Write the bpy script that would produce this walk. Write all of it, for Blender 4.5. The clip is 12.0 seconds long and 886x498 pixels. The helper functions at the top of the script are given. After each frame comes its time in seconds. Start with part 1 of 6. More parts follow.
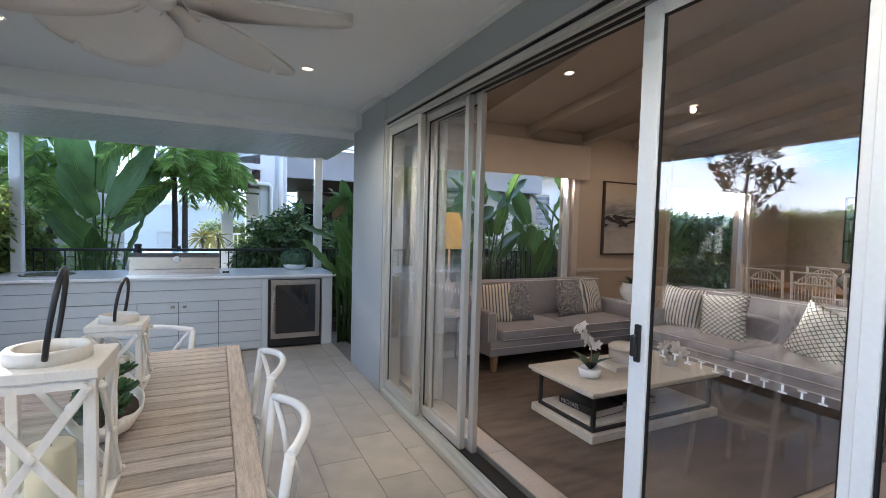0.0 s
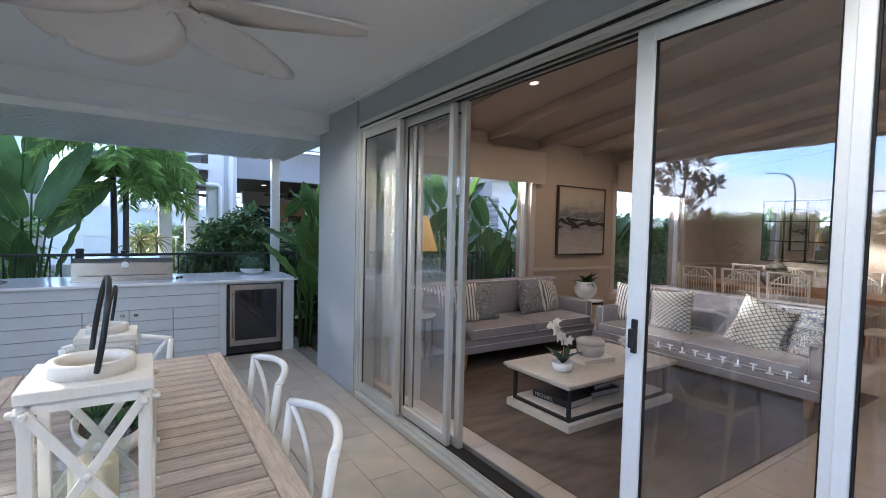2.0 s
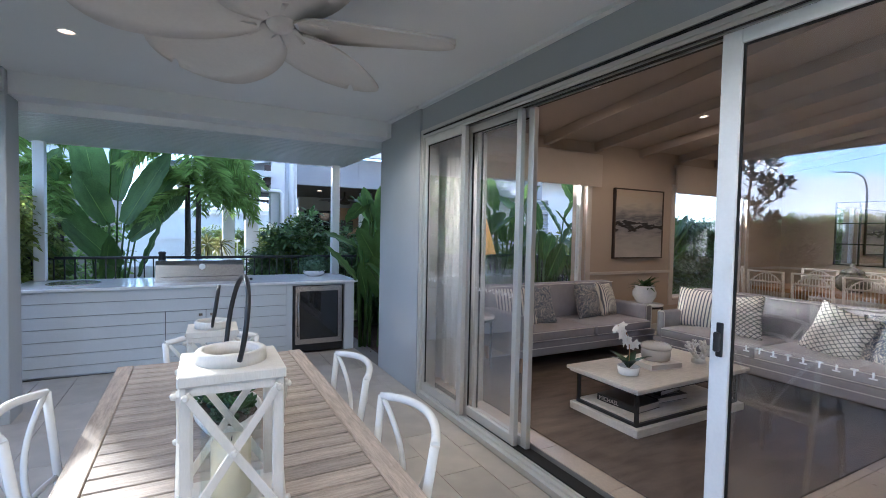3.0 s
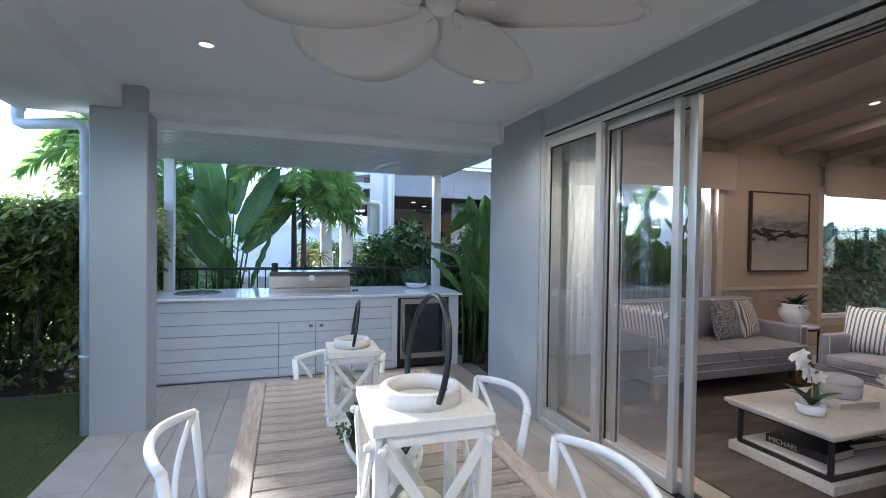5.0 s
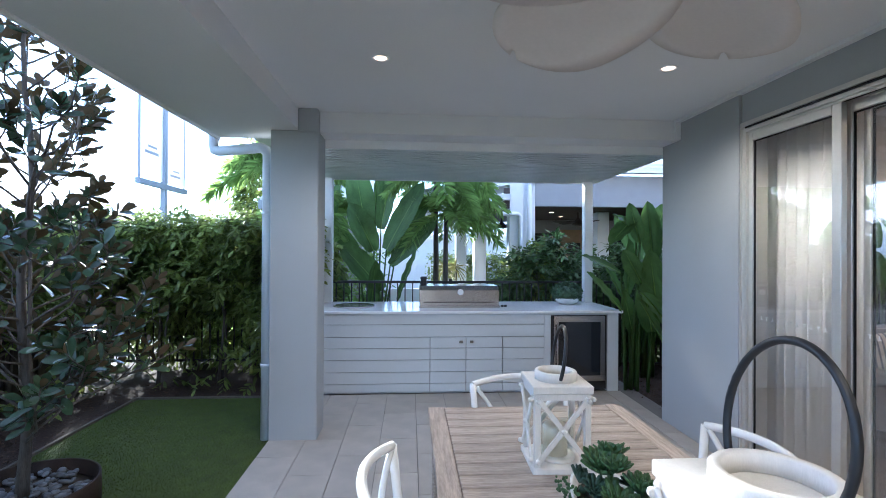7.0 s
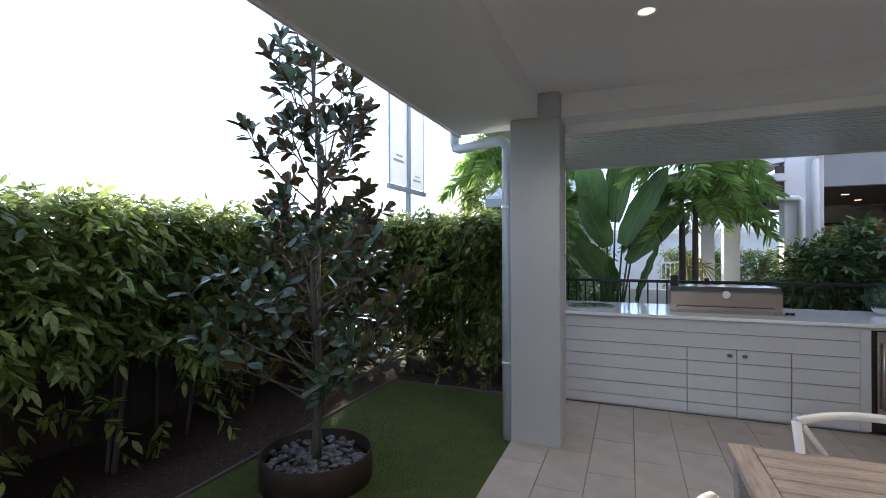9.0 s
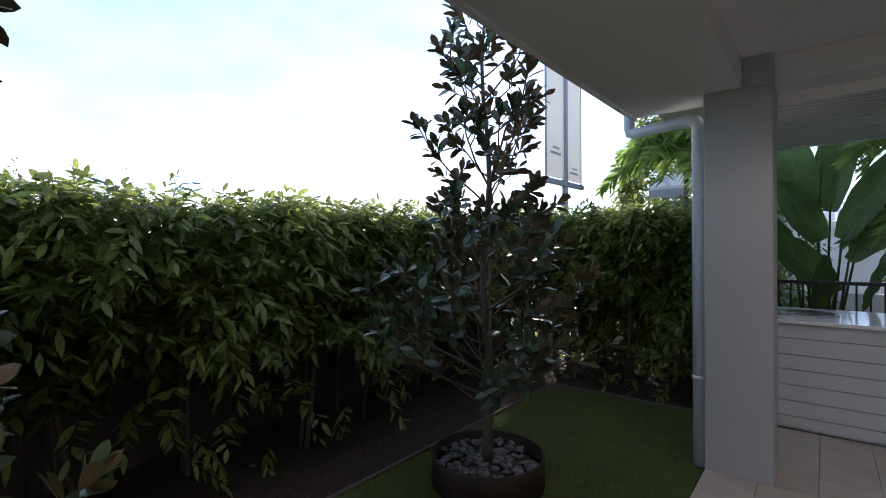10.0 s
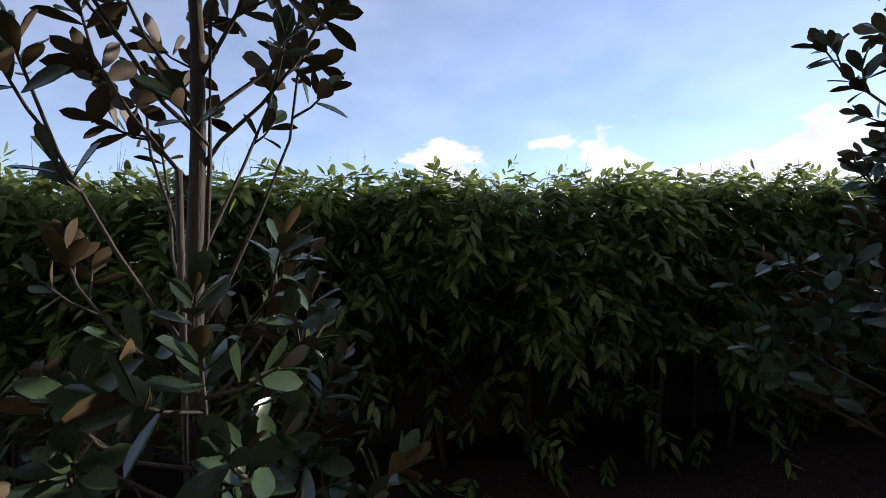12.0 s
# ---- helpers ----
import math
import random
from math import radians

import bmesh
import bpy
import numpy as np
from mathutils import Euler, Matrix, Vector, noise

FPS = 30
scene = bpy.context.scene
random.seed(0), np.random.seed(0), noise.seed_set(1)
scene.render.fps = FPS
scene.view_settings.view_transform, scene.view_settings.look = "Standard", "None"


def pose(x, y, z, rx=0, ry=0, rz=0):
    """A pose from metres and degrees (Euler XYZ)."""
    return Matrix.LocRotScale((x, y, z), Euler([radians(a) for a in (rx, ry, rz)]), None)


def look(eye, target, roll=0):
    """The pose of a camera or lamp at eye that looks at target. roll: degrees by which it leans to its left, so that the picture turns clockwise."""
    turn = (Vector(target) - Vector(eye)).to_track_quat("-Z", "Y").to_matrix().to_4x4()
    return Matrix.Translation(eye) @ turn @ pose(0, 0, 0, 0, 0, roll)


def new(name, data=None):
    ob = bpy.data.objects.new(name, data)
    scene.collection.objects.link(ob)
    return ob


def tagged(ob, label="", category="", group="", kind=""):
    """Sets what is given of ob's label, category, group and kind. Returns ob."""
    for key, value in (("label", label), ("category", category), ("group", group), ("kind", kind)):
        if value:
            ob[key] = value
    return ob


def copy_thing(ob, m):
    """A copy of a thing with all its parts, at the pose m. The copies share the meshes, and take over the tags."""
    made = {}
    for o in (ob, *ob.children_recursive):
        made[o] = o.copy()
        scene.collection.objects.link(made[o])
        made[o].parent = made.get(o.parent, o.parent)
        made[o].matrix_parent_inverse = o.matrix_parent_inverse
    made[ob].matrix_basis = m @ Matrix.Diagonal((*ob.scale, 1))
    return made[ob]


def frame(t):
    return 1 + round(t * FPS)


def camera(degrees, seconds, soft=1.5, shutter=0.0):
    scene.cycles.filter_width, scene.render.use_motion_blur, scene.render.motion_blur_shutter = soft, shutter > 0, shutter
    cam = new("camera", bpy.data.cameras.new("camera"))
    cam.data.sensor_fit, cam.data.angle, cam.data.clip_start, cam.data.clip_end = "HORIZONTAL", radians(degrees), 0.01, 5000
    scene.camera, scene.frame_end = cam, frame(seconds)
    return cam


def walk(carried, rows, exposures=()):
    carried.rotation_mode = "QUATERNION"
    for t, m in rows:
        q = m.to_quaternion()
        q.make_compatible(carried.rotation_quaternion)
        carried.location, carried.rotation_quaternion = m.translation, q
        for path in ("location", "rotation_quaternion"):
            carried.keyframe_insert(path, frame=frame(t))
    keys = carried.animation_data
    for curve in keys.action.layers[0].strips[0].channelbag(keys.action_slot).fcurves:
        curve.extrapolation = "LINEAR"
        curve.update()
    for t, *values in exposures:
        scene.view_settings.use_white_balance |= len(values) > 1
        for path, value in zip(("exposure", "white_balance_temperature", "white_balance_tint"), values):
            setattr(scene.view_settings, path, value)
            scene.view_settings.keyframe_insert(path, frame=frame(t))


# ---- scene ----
cam = camera(86.9, 12.0, soft=0.9)
METRES, EYE, TILT, LEAN, TURN = 2.65, 1.6, 0.0, 0.0, -25.9
ROWS = [
    (0.0, 0.0, 0.0, 0.0, 0.08, -2.84, -1.51),
    (0.5, -0.014, 0.0101, -0.0011, -5.28, -2.67, -1.55),
    (1.0, -0.0419, 0.0079, -0.0002, -8.16, -2.63, -1.53),
    (1.5, -0.0707, -0.0088, 0.0027, -8.51, -2.51, -1.44),
    (2.0, -0.1199, -0.0275, 0.003, -7.28, -2.52, -1.33),
    (2.5, -0.1624, -0.0469, 0.0034, -5.07, -2.43, -1.26),
    (3.0, -0.1928, -0.0543, 0.0021, -2.16, -2.21, -1.17),
    (5.0, -0.3397, 0.0611, -0.0043, 7.27, -0.99, -0.84),
    (5.5, -0.3943, 0.077, -0.0022, 10.0, -0.59, -0.76),
    (6.0, -0.4396, 0.0926, -0.0024, 13.52, -0.11, -0.64),
    (6.5, -0.4726, 0.1123, -0.0004, 17.5, 0.31, -0.5),
    (8.5, -0.5847, 0.1911, -0.0089, 39.79, 0.23, 0.05),
    (9.0, -0.637, 0.1856, -0.0133, 47.66, 0.05, 0.13),
    (9.5, -0.6888, 0.1813, -0.0097, 55.96, -0.13, 0.28),
    (10.0, -0.7333, 0.164, -0.0126, 65.06, -0.27, 0.38),
    (10.5, -0.7661, 0.1528, -0.0177, 75.58, -0.28, 0.64),
    (11.0, -0.8051, 0.163, -0.0197, 86.04, -0.73, 0.81),
    (11.5, -0.8425, 0.188, -0.0195, 96.26, -1.07, 0.91),
    (12.0, -0.8785, 0.2103, -0.0221, 106.5, -1.1, 1.08),
]
walk(cam, [(t, pose(0, 0, EYE, TILT, LEAN, TURN) @ pose(METRES * x, METRES * y, METRES * z, 90 + pitch, roll, yaw)) for t, x, y, z, yaw, pitch, roll in ROWS],
     exposures=[(0.0, 2.62, 5200, 9), (3.0, 2.55, 4900, 10), (6.5, 2.7, 4900, 10), (8.5, 2.3, 5400, 13), (9.5, 1.75, 5900, 15), (10.5, 0.82, 5750, 17), (12.0, 0.36, 5750, 16)])

# ---- world and light ----
SUN_AZ, SUN_EL = 28.0, 16.0
world = bpy.data.worlds.new("sky")
scene.world = world
world.use_nodes = True
wn, wl = world.node_tree.nodes, world.node_tree.links
wn.clear()
sky = wn.new("ShaderNodeTexSky")
sky.sky_type, sky.sun_disc = "NISHITA", False
sky.sun_elevation, sky.sun_rotation = radians(SUN_EL), radians(-SUN_AZ)
sky.dust_density, sky.air_density, sky.ozone_density = 0.05, 0.8, 2.0
geo = wn.new("ShaderNodeTexCoord")
mapn = wn.new("ShaderNodeMapping")
mapn.inputs["Scale"].default_value = (1.0, 1.0, 2.2)
mapn.inputs["Location"].default_value = (0.35, 0.1, 0.0)
cl = wn.new("ShaderNodeTexNoise")
cl.inputs["Scale"].default_value, cl.inputs["Detail"].default_value, cl.inputs["Roughness"].default_value = 3.1, 11.0, 0.56
ramp = wn.new("ShaderNodeValToRGB")
ramp.color_ramp.elements[0].position, ramp.color_ramp.elements[1].position = 0.53, 0.57
ramp.color_ramp.elements[0].color = (0.24, 0.24, 0.24, 1)
mixc = wn.new("ShaderNodeMix")
mixc.data_type = "RGBA"
mixc.inputs["B"].default_value = (9.0, 8.4, 8.2, 1)
cl2 = wn.new("ShaderNodeTexNoise")
cl2.inputs["Scale"].default_value, cl2.inputs["Detail"].default_value = 7.0, 4.0
shade = wn.new("ShaderNodeMix")
shade.data_type = "RGBA"
shade.inputs["A"].default_value, shade.inputs["B"].default_value = (3.4, 3.35, 3.4, 1), (9.5, 9.1, 8.7, 1)
bg = wn.new("ShaderNodeBackground")
bg.inputs["Strength"].default_value = 0.14
out = wn.new("ShaderNodeOutputWorld")
wl.new(geo.outputs["Generated"], mapn.inputs["Vector"])
wl.new(mapn.outputs["Vector"], cl.inputs["Vector"])
wl.new(mapn.outputs["Vector"], cl2.inputs["Vector"])
height = wn.new("ShaderNodeSeparateXYZ")
wl.new(geo.outputs["Generated"], height.inputs["Vector"])
lower = wn.new("ShaderNodeMath")
lower.operation = "MULTIPLY_ADD"
lower.inputs[1].default_value, lower.inputs[2].default_value = -1.5, 0.03
wl.new(height.outputs["Z"], lower.inputs[0])
bank = wn.new("ShaderNodeVectorMath")
bank.operation = "DOT_PRODUCT"
bank.inputs[1].default_value = (-math.sin(radians(57)), math.cos(radians(57)), 0.0)
wl.new(geo.outputs["Generated"], bank.inputs[0])
near_bank = wn.new("ShaderNodeMapRange")
near_bank.inputs["From Min"].default_value, near_bank.inputs["From Max"].default_value = 0.62, 0.98
near_bank.inputs["To Min"].default_value, near_bank.inputs["To Max"].default_value = 0.0, 0.29
wl.new(bank.outputs["Value"], near_bank.inputs["Value"])
placed = wn.new("ShaderNodeMath")
wl.new(near_bank.outputs["Result"], placed.inputs[0])
wl.new(lower.outputs[0], placed.inputs[1])
total = wn.new("ShaderNodeMath")
wl.new(cl.outputs["Fac"], total.inputs[0])
wl.new(placed.outputs[0], total.inputs[1])
wl.new(total.outputs[0], ramp.inputs["Fac"])
wl.new(ramp.outputs["Color"], mixc.inputs["Factor"])
wl.new(sky.outputs["Color"], mixc.inputs["A"])
wl.new(cl2.outputs["Fac"], shade.inputs["Factor"])
wl.new(shade.outputs["Result"], mixc.inputs["B"])
wl.new(mixc.outputs["Result"], bg.inputs["Color"])
wl.new(bg.outputs["Background"], out.inputs["Surface"])
sun = new("sun", bpy.data.lights.new("sun", "SUN"))
sun.data.energy, sun.data.angle, sun.data.color = 3.4, radians(3.0), (1.0, 0.84, 0.62)
sun_way = Vector((-math.sin(radians(SUN_AZ)) * math.cos(radians(SUN_EL)), math.cos(radians(SUN_AZ)) * math.cos(radians(SUN_EL)), math.sin(radians(SUN_EL))))
sun.matrix_world = look(sun_way * 50, (0, 0, 0))


# ---- materials ----
def material(name, base, rough=0.5, metal=0.0, vary=0.12, scale=6.0, bump=0.0, bump_scale=60.0, second=None, stretch=(1, 1, 1),
             trans=0.0, ior=1.45, coat=0.0, per_object=0.0, per_island=0.0, rough_vary=0.08, subsurface=0.0, translucent=0.0, spec=0.5):
    m = bpy.data.materials.new(name)
    m.use_nodes = True
    n, l = m.node_tree.nodes, m.node_tree.links
    p = n["Principled BSDF"]
    p.inputs["Metallic"].default_value, p.inputs["IOR"].default_value = metal, ior
    p.inputs["Transmission Weight"].default_value, p.inputs["Coat Weight"].default_value = trans, coat
    p.inputs["Specular IOR Level"].default_value = spec
    tc = n.new("ShaderNodeTexCoord")
    mp = n.new("ShaderNodeMapping")
    mp.inputs["Scale"].default_value = stretch
    l.new(tc.outputs["Object"], mp.inputs["Vector"])
    big = n.new("ShaderNodeTexNoise")
    big.inputs["Scale"].default_value, big.inputs["Detail"].default_value = scale, 6.0
    l.new(mp.outputs["Vector"], big.inputs["Vector"])
    fine = n.new("ShaderNodeTexNoise")
    fine.inputs["Scale"].default_value, fine.inputs["Detail"].default_value = bump_scale, 4.0
    l.new(mp.outputs["Vector"], fine.inputs["Vector"])
    dark = [c * (1 - vary) for c in base]
    light = second or [min(1, c * (1 + vary)) for c in base]
    mix = n.new("ShaderNodeMix")
    mix.data_type = "RGBA"
    mix.inputs["A"].default_value, mix.inputs["B"].default_value = (*dark, 1), (*light, 1)
    add = n.new("ShaderNodeMath")
    add.operation = "MULTIPLY_ADD"
    add.inputs[1].default_value, add.inputs[2].default_value = 0.4, 0.0
    l.new(fine.outputs["Fac"], add.inputs[0])
    add2 = n.new("ShaderNodeMath")
    add2.operation = "MULTIPLY_ADD"
    add2.inputs[1].default_value = 0.6
    l.new(big.outputs["Fac"], add2.inputs[0])
    l.new(add.outputs[0], add2.inputs[2])
    stretch_n = n.new("ShaderNodeMapRange")
    stretch_n.inputs["From Min"].default_value, stretch_n.inputs["From Max"].default_value = 0.33, 0.67
    l.new(add2.outputs[0], stretch_n.inputs["Value"])
    l.new(stretch_n.outputs["Result"], mix.inputs["Factor"])
    colour = mix.outputs["Result"]
    if per_object or per_island:
        if per_object:
            rnd = n.new("ShaderNodeObjectInfo").outputs["Random"]
        else:
            rnd = n.new("ShaderNodeNewGeometry").outputs["Random Per Island"]
        k = per_object or per_island
        mr = n.new("ShaderNodeMapRange")
        mr.inputs["To Min"].default_value, mr.inputs["To Max"].default_value = 1 - k, 1 + k
        l.new(rnd, mr.inputs["Value"])
        hsv = n.new("ShaderNodeHueSaturation")
        l.new(mr.outputs["Result"], hsv.inputs["Value"])
        l.new(colour, hsv.inputs["Color"])
        colour = hsv.outputs["Color"]
    l.new(colour, p.inputs["Base Color"])
    rr = n.new("ShaderNodeMapRange")
    rr.inputs["To Min"].default_value, rr.inputs["To Max"].default_value = max(0, rough - rough_vary), min(1, rough + rough_vary)
    l.new(big.outputs["Fac"], rr.inputs["Value"])
    l.new(rr.outputs["Result"], p.inputs["Roughness"])
    if bump:
        b = n.new("ShaderNodeBump")
        b.inputs["Strength"].default_value, b.inputs["Distance"].default_value = bump, 0.004
        l.new(fine.outputs["Fac"], b.inputs["Height"])
        l.new(b.outputs["Normal"], p.inputs["Normal"])
    if translucent:
        tr = n.new("ShaderNodeBsdfTranslucent")
        l.new(colour, tr.inputs["Color"])
        ms = n.new("ShaderNodeMixShader")
        ms.inputs["Fac"].default_value = translucent
        l.new(p.outputs["BSDF"], ms.inputs[1])
        l.new(tr.outputs["BSDF"], ms.inputs[2])
        l.new(ms.outputs["Shader"], n["Material Output"].inputs["Surface"])
    return m


def glowing(name, colour, strength):
    m = bpy.data.materials.new(name)
    m.use_nodes = True
    p = m.node_tree.nodes["Principled BSDF"]
    p.inputs["Base Color"].default_value = (*colour, 1)
    p.inputs["Emission Color"].default_value, p.inputs["Emission Strength"].default_value = (*colour, 1), strength
    return m


M_WALL = material("grey_render_paint", (0.40, 0.415, 0.425), 0.75, vary=0.05, scale=1.5, bump=0.25, bump_scale=140)
M_CEIL = material("ceiling_paint", (0.75, 0.76, 0.77), 0.7, vary=0.03, scale=1.2, bump=0.05, bump_scale=90)
M_WHITE = material("white_trim_paint", (0.80, 0.81, 0.82), 0.45, vary=0.04, scale=3)
M_SOFFIT = material("ridged_white_lining", (0.66, 0.70, 0.72), 0.35, vary=0.05, scale=3)
M_ALU = material("champagne_aluminium", (0.62, 0.60, 0.56), 0.32, metal=0.55, vary=0.04, scale=8)
M_ALUW = material("pale_powder_coat", (0.84, 0.85, 0.85), 0.35, vary=0.04, scale=4)
M_BLACK = material("black_metal", (0.018, 0.018, 0.02), 0.4, vary=0.2)
M_RUBBER = material("black_seal", (0.01, 0.01, 0.01), 0.7)
M_TILE = material("stone_tile", (0.40, 0.365, 0.32), 0.42, vary=0.18, scale=5, bump=0.12, bump_scale=160, per_object=0.06)
M_GROUT = material("grout", (0.19, 0.18, 0.17), 0.9, bump=0.2)
M_BENCH = material("grey_bench_paint", (0.55, 0.58, 0.61), 0.5, vary=0.05, scale=2)
M_GROOVE = material("dark_groove", (0.10, 0.11, 0.12), 0.8)
M_STONE = material("white_stone_top", (0.82, 0.83, 0.84), 0.12, vary=0.05, scale=25, bump_scale=220)
M_STEEL = material("brushed_steel", (0.50, 0.46, 0.43), 0.26, metal=1.0, vary=0.03, scale=3, rough_vary=0.02)
M_DARKGLASS = material("dark_fridge_glass", (0.012, 0.014, 0.018), 0.06, coat=0.6)
M_WOOD = material("weathered_teak", (0.38, 0.32, 0.27), 0.7, vary=0.36, scale=7, stretch=(1.2, 14, 14), bump=0.5, bump_scale=34, per_object=0.16)
M_WOODV = material("weathered_teak_rail", (0.42, 0.35, 0.29), 0.7, vary=0.34, scale=7, stretch=(14, 1.2, 14), bump=0.5, bump_scale=34, per_object=0.1)
M_LANT = material("whitewashed_timber", (0.70, 0.67, 0.62), 0.65, vary=0.06, scale=9, stretch=(6, 6, 1.5), bump=0.2, bump_scale=60)
M_CHAIR = material("white_gloss_powder_coat", (0.80, 0.80, 0.79), 0.22, vary=0.03)
M_WAX = material("ivory_wax", (0.80, 0.72, 0.56), 0.5, vary=0.05, translucent=0.15)
M_THINGLASS = bpy.data.materials.new("thin_glass")
M_THINGLASS.use_nodes = True
tgn, tgl = M_THINGLASS.node_tree.nodes, M_THINGLASS.node_tree.links
tg_clear, tg_gloss, tg_mix = tgn.new("ShaderNodeBsdfTransparent"), tgn.new("ShaderNodeBsdfGlossy"), tgn.new("ShaderNodeMixShader")
tg_clear.inputs["Color"].default_value = (0.96, 0.98, 0.97, 1)
tg_gloss.inputs["Roughness"].default_value = 0.02
tg_mix.inputs["Fac"].default_value = 0.06
tgl.new(tg_clear.outputs["BSDF"], tg_mix.inputs[1])
tgl.new(tg_gloss.outputs["BSDF"], tg_mix.inputs[2])
tgl.new(tg_mix.outputs["Shader"], tgn["Material Output"].inputs["Surface"])
M_GLASS = material("clear_glass", (1, 1, 1), 0.0, vary=0.0, trans=1.0, ior=1.5, rough_vary=0.0)
M_PANE = material("coated_door_glass", (1, 1, 1), 0.0, vary=0.0, trans=1.0, ior=1.85, rough_vary=0.0)
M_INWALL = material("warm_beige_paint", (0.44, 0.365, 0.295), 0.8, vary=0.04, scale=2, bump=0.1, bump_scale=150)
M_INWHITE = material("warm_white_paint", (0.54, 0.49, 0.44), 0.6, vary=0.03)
# white ceiling toned down and browned, its dim warm light put into the colour
M_INCEIL_DIM = material("dim_warm_ceiling", (0.46, 0.39, 0.33), 0.7, vary=0.03)
M_INTILE = material("beige_floor_tile", (0.50, 0.42, 0.34), 0.3, vary=0.12, scale=3, per_object=0.06)
M_RUG = material("taupe_rug", (0.125, 0.096, 0.078), 0.95, vary=0.38, scale=3.2, stretch=(1, 3.5, 1), bump=0.6, bump_scale=120)
M_SOFA = material("grey_linen", (0.34, 0.325, 0.345), 0.9, vary=0.08, scale=14, bump=0.3, bump_scale=320)
M_PIPE = material("white_piping", (0.74, 0.72, 0.70), 0.8)
M_LEG = material("oak_leg", (0.38, 0.22, 0.11), 0.5, vary=0.2, stretch=(6, 6, 1))
M_BLIND = material("linen_blind", (0.52, 0.45, 0.38), 0.9, vary=0.04, bump=0.2, bump_scale=250, translucent=0.12)
M_SHEER = material("white_sheer", (0.88, 0.87, 0.84), 0.85, vary=0.03, translucent=0.12)
M_MULCH = material("dark_mulch", (0.035, 0.022, 0.016), 0.95, vary=0.6, scale=30, bump=1.0, bump_scale=60)
M_TURF = material("turf_base", (0.055, 0.080, 0.014), 0.9, vary=0.3, scale=8, bump=0.8, bump_scale=260)
M_GRASS = material("grass_blades", (0.085, 0.120, 0.024), 0.7, vary=0.3, scale=2, per_island=0.3, translucent=0.2)
M_LEAF = material("hedge_leaf", (0.17, 0.26, 0.07), 0.34, vary=0.45, scale=3, second=(0.35, 0.41, 0.11), per_island=0.5, translucent=0.6)
M_LEAFTIP = material("new_growth_leaf", (0.20, 0.20, 0.07), 0.45, vary=0.3, scale=3, per_island=0.4, translucent=0.4)
M_BARK = material("grey_bark", (0.11, 0.095, 0.08), 0.9, vary=0.35, scale=20, stretch=(3, 3, 0.6), bump=0.7, bump_scale=60)
M_MAG = material("magnolia_leaf", (0.058, 0.098, 0.050), 0.25, vary=0.25, scale=5, per_island=0.35, translucent=0.10)
M_MAGB = material("magnolia_underside", (0.115, 0.080, 0.038), 0.55, vary=0.25, scale=9, per_island=0.3)
M_STREL = material("strelitzia_leaf", (0.100, 0.175, 0.048), 0.32, vary=0.4, scale=3, stretch=(1, 8, 1), per_island=0.3, translucent=0.5)
M_SHRUB = material("glossy_shrub_leaf", (0.095, 0.16, 0.055), 0.35, vary=0.4, scale=3, per_island=0.45, translucent=0.25)
M_PALM = material("palm_leaflet", (0.25, 0.37, 0.10), 0.4, vary=0.2, per_island=0.35, translucent=0.65)
M_CORTEN = material("rusted_steel", (0.032, 0.020, 0.015), 0.75, vary=0.5, scale=9, bump=0.4, bump_scale=90)
M_ROAD = material("distant_ground", (0.10, 0.12, 0.07), 0.9, vary=0.3, scale=0.2)
M_NWHITE = material("neighbour_white_render", (0.74, 0.76, 0.78), 0.7, vary=0.04)
M_NGREY = material("neighbour_grey_render", (0.31, 0.33, 0.36), 0.7, vary=0.05)
M_NDARK = material("neighbour_dark_timber", (0.06, 0.045, 0.04), 0.6, vary=0.2)
M_ROOF = material("sheet_roof", (0.55, 0.57, 0.58), 0.4, vary=0.05)
M_LAMP = glowing("warm_lamp_disc", (1.0, 0.66, 0.36), 0.55)
M_SHADE = glowing("lit_gold_shade", (0.85, 0.47, 0.14), 0.10)
M_DECAL = material("frosted_decal", (0.85, 0.86, 0.87), 0.6)


# ---- building blocks ----
def box(bm, x0, y0, z0, x1, y1, z1, bevel=0.0, seg=1):
    vs = [bm.verts.new((x, y, z)) for z in (z0, z1) for x, y in ((x0, y0), (x1, y0), (x1, y1), (x0, y1))]
    fs = [bm.faces.new([vs[i] for i in q]) for q in ((3, 2, 1, 0), (4, 5, 6, 7), (0, 1, 5, 4), (1, 2, 6, 5), (2, 3, 7, 6), (3, 0, 4, 7))]
    if bevel:
        es = list({e for f in fs for e in f.edges})
        bmesh.ops.bevel(bm, geom=es, offset=bevel, segments=seg, affect="EDGES", profile=0.5)
    return vs


def tube(bm, pts, r, sides=8, r1=None, cap=True):
    pts = [Vector(p) for p in pts]
    rings, up = [], Vector((0.31, 0.17, 0.93)).normalized()
    for i, p in enumerate(pts):
        d = (pts[min(i + 1, len(pts) - 1)] - pts[max(i - 1, 0)]).normalized()
        a = d.cross(up)
        if a.length < 0.05:
            a = d.cross(Vector((1, 0, 0)))
        a.normalize()
        b = d.cross(a)
        k = r if r1 is None else r + (r1 - r) * i / (len(pts) - 1)
        rings.append([bm.verts.new(p + k * (math.cos(t) * a + math.sin(t) * b)) for t in (2 * math.pi * j / sides for j in range(sides))])
    for u, v in zip(rings, rings[1:]):
        for j in range(sides):
            bm.faces.new((u[j], u[(j + 1) % sides], v[(j + 1) % sides], v[j])).smooth = True
    if cap:
        bm.faces.new(rings[0][::-1])
        bm.faces.new(rings[-1])


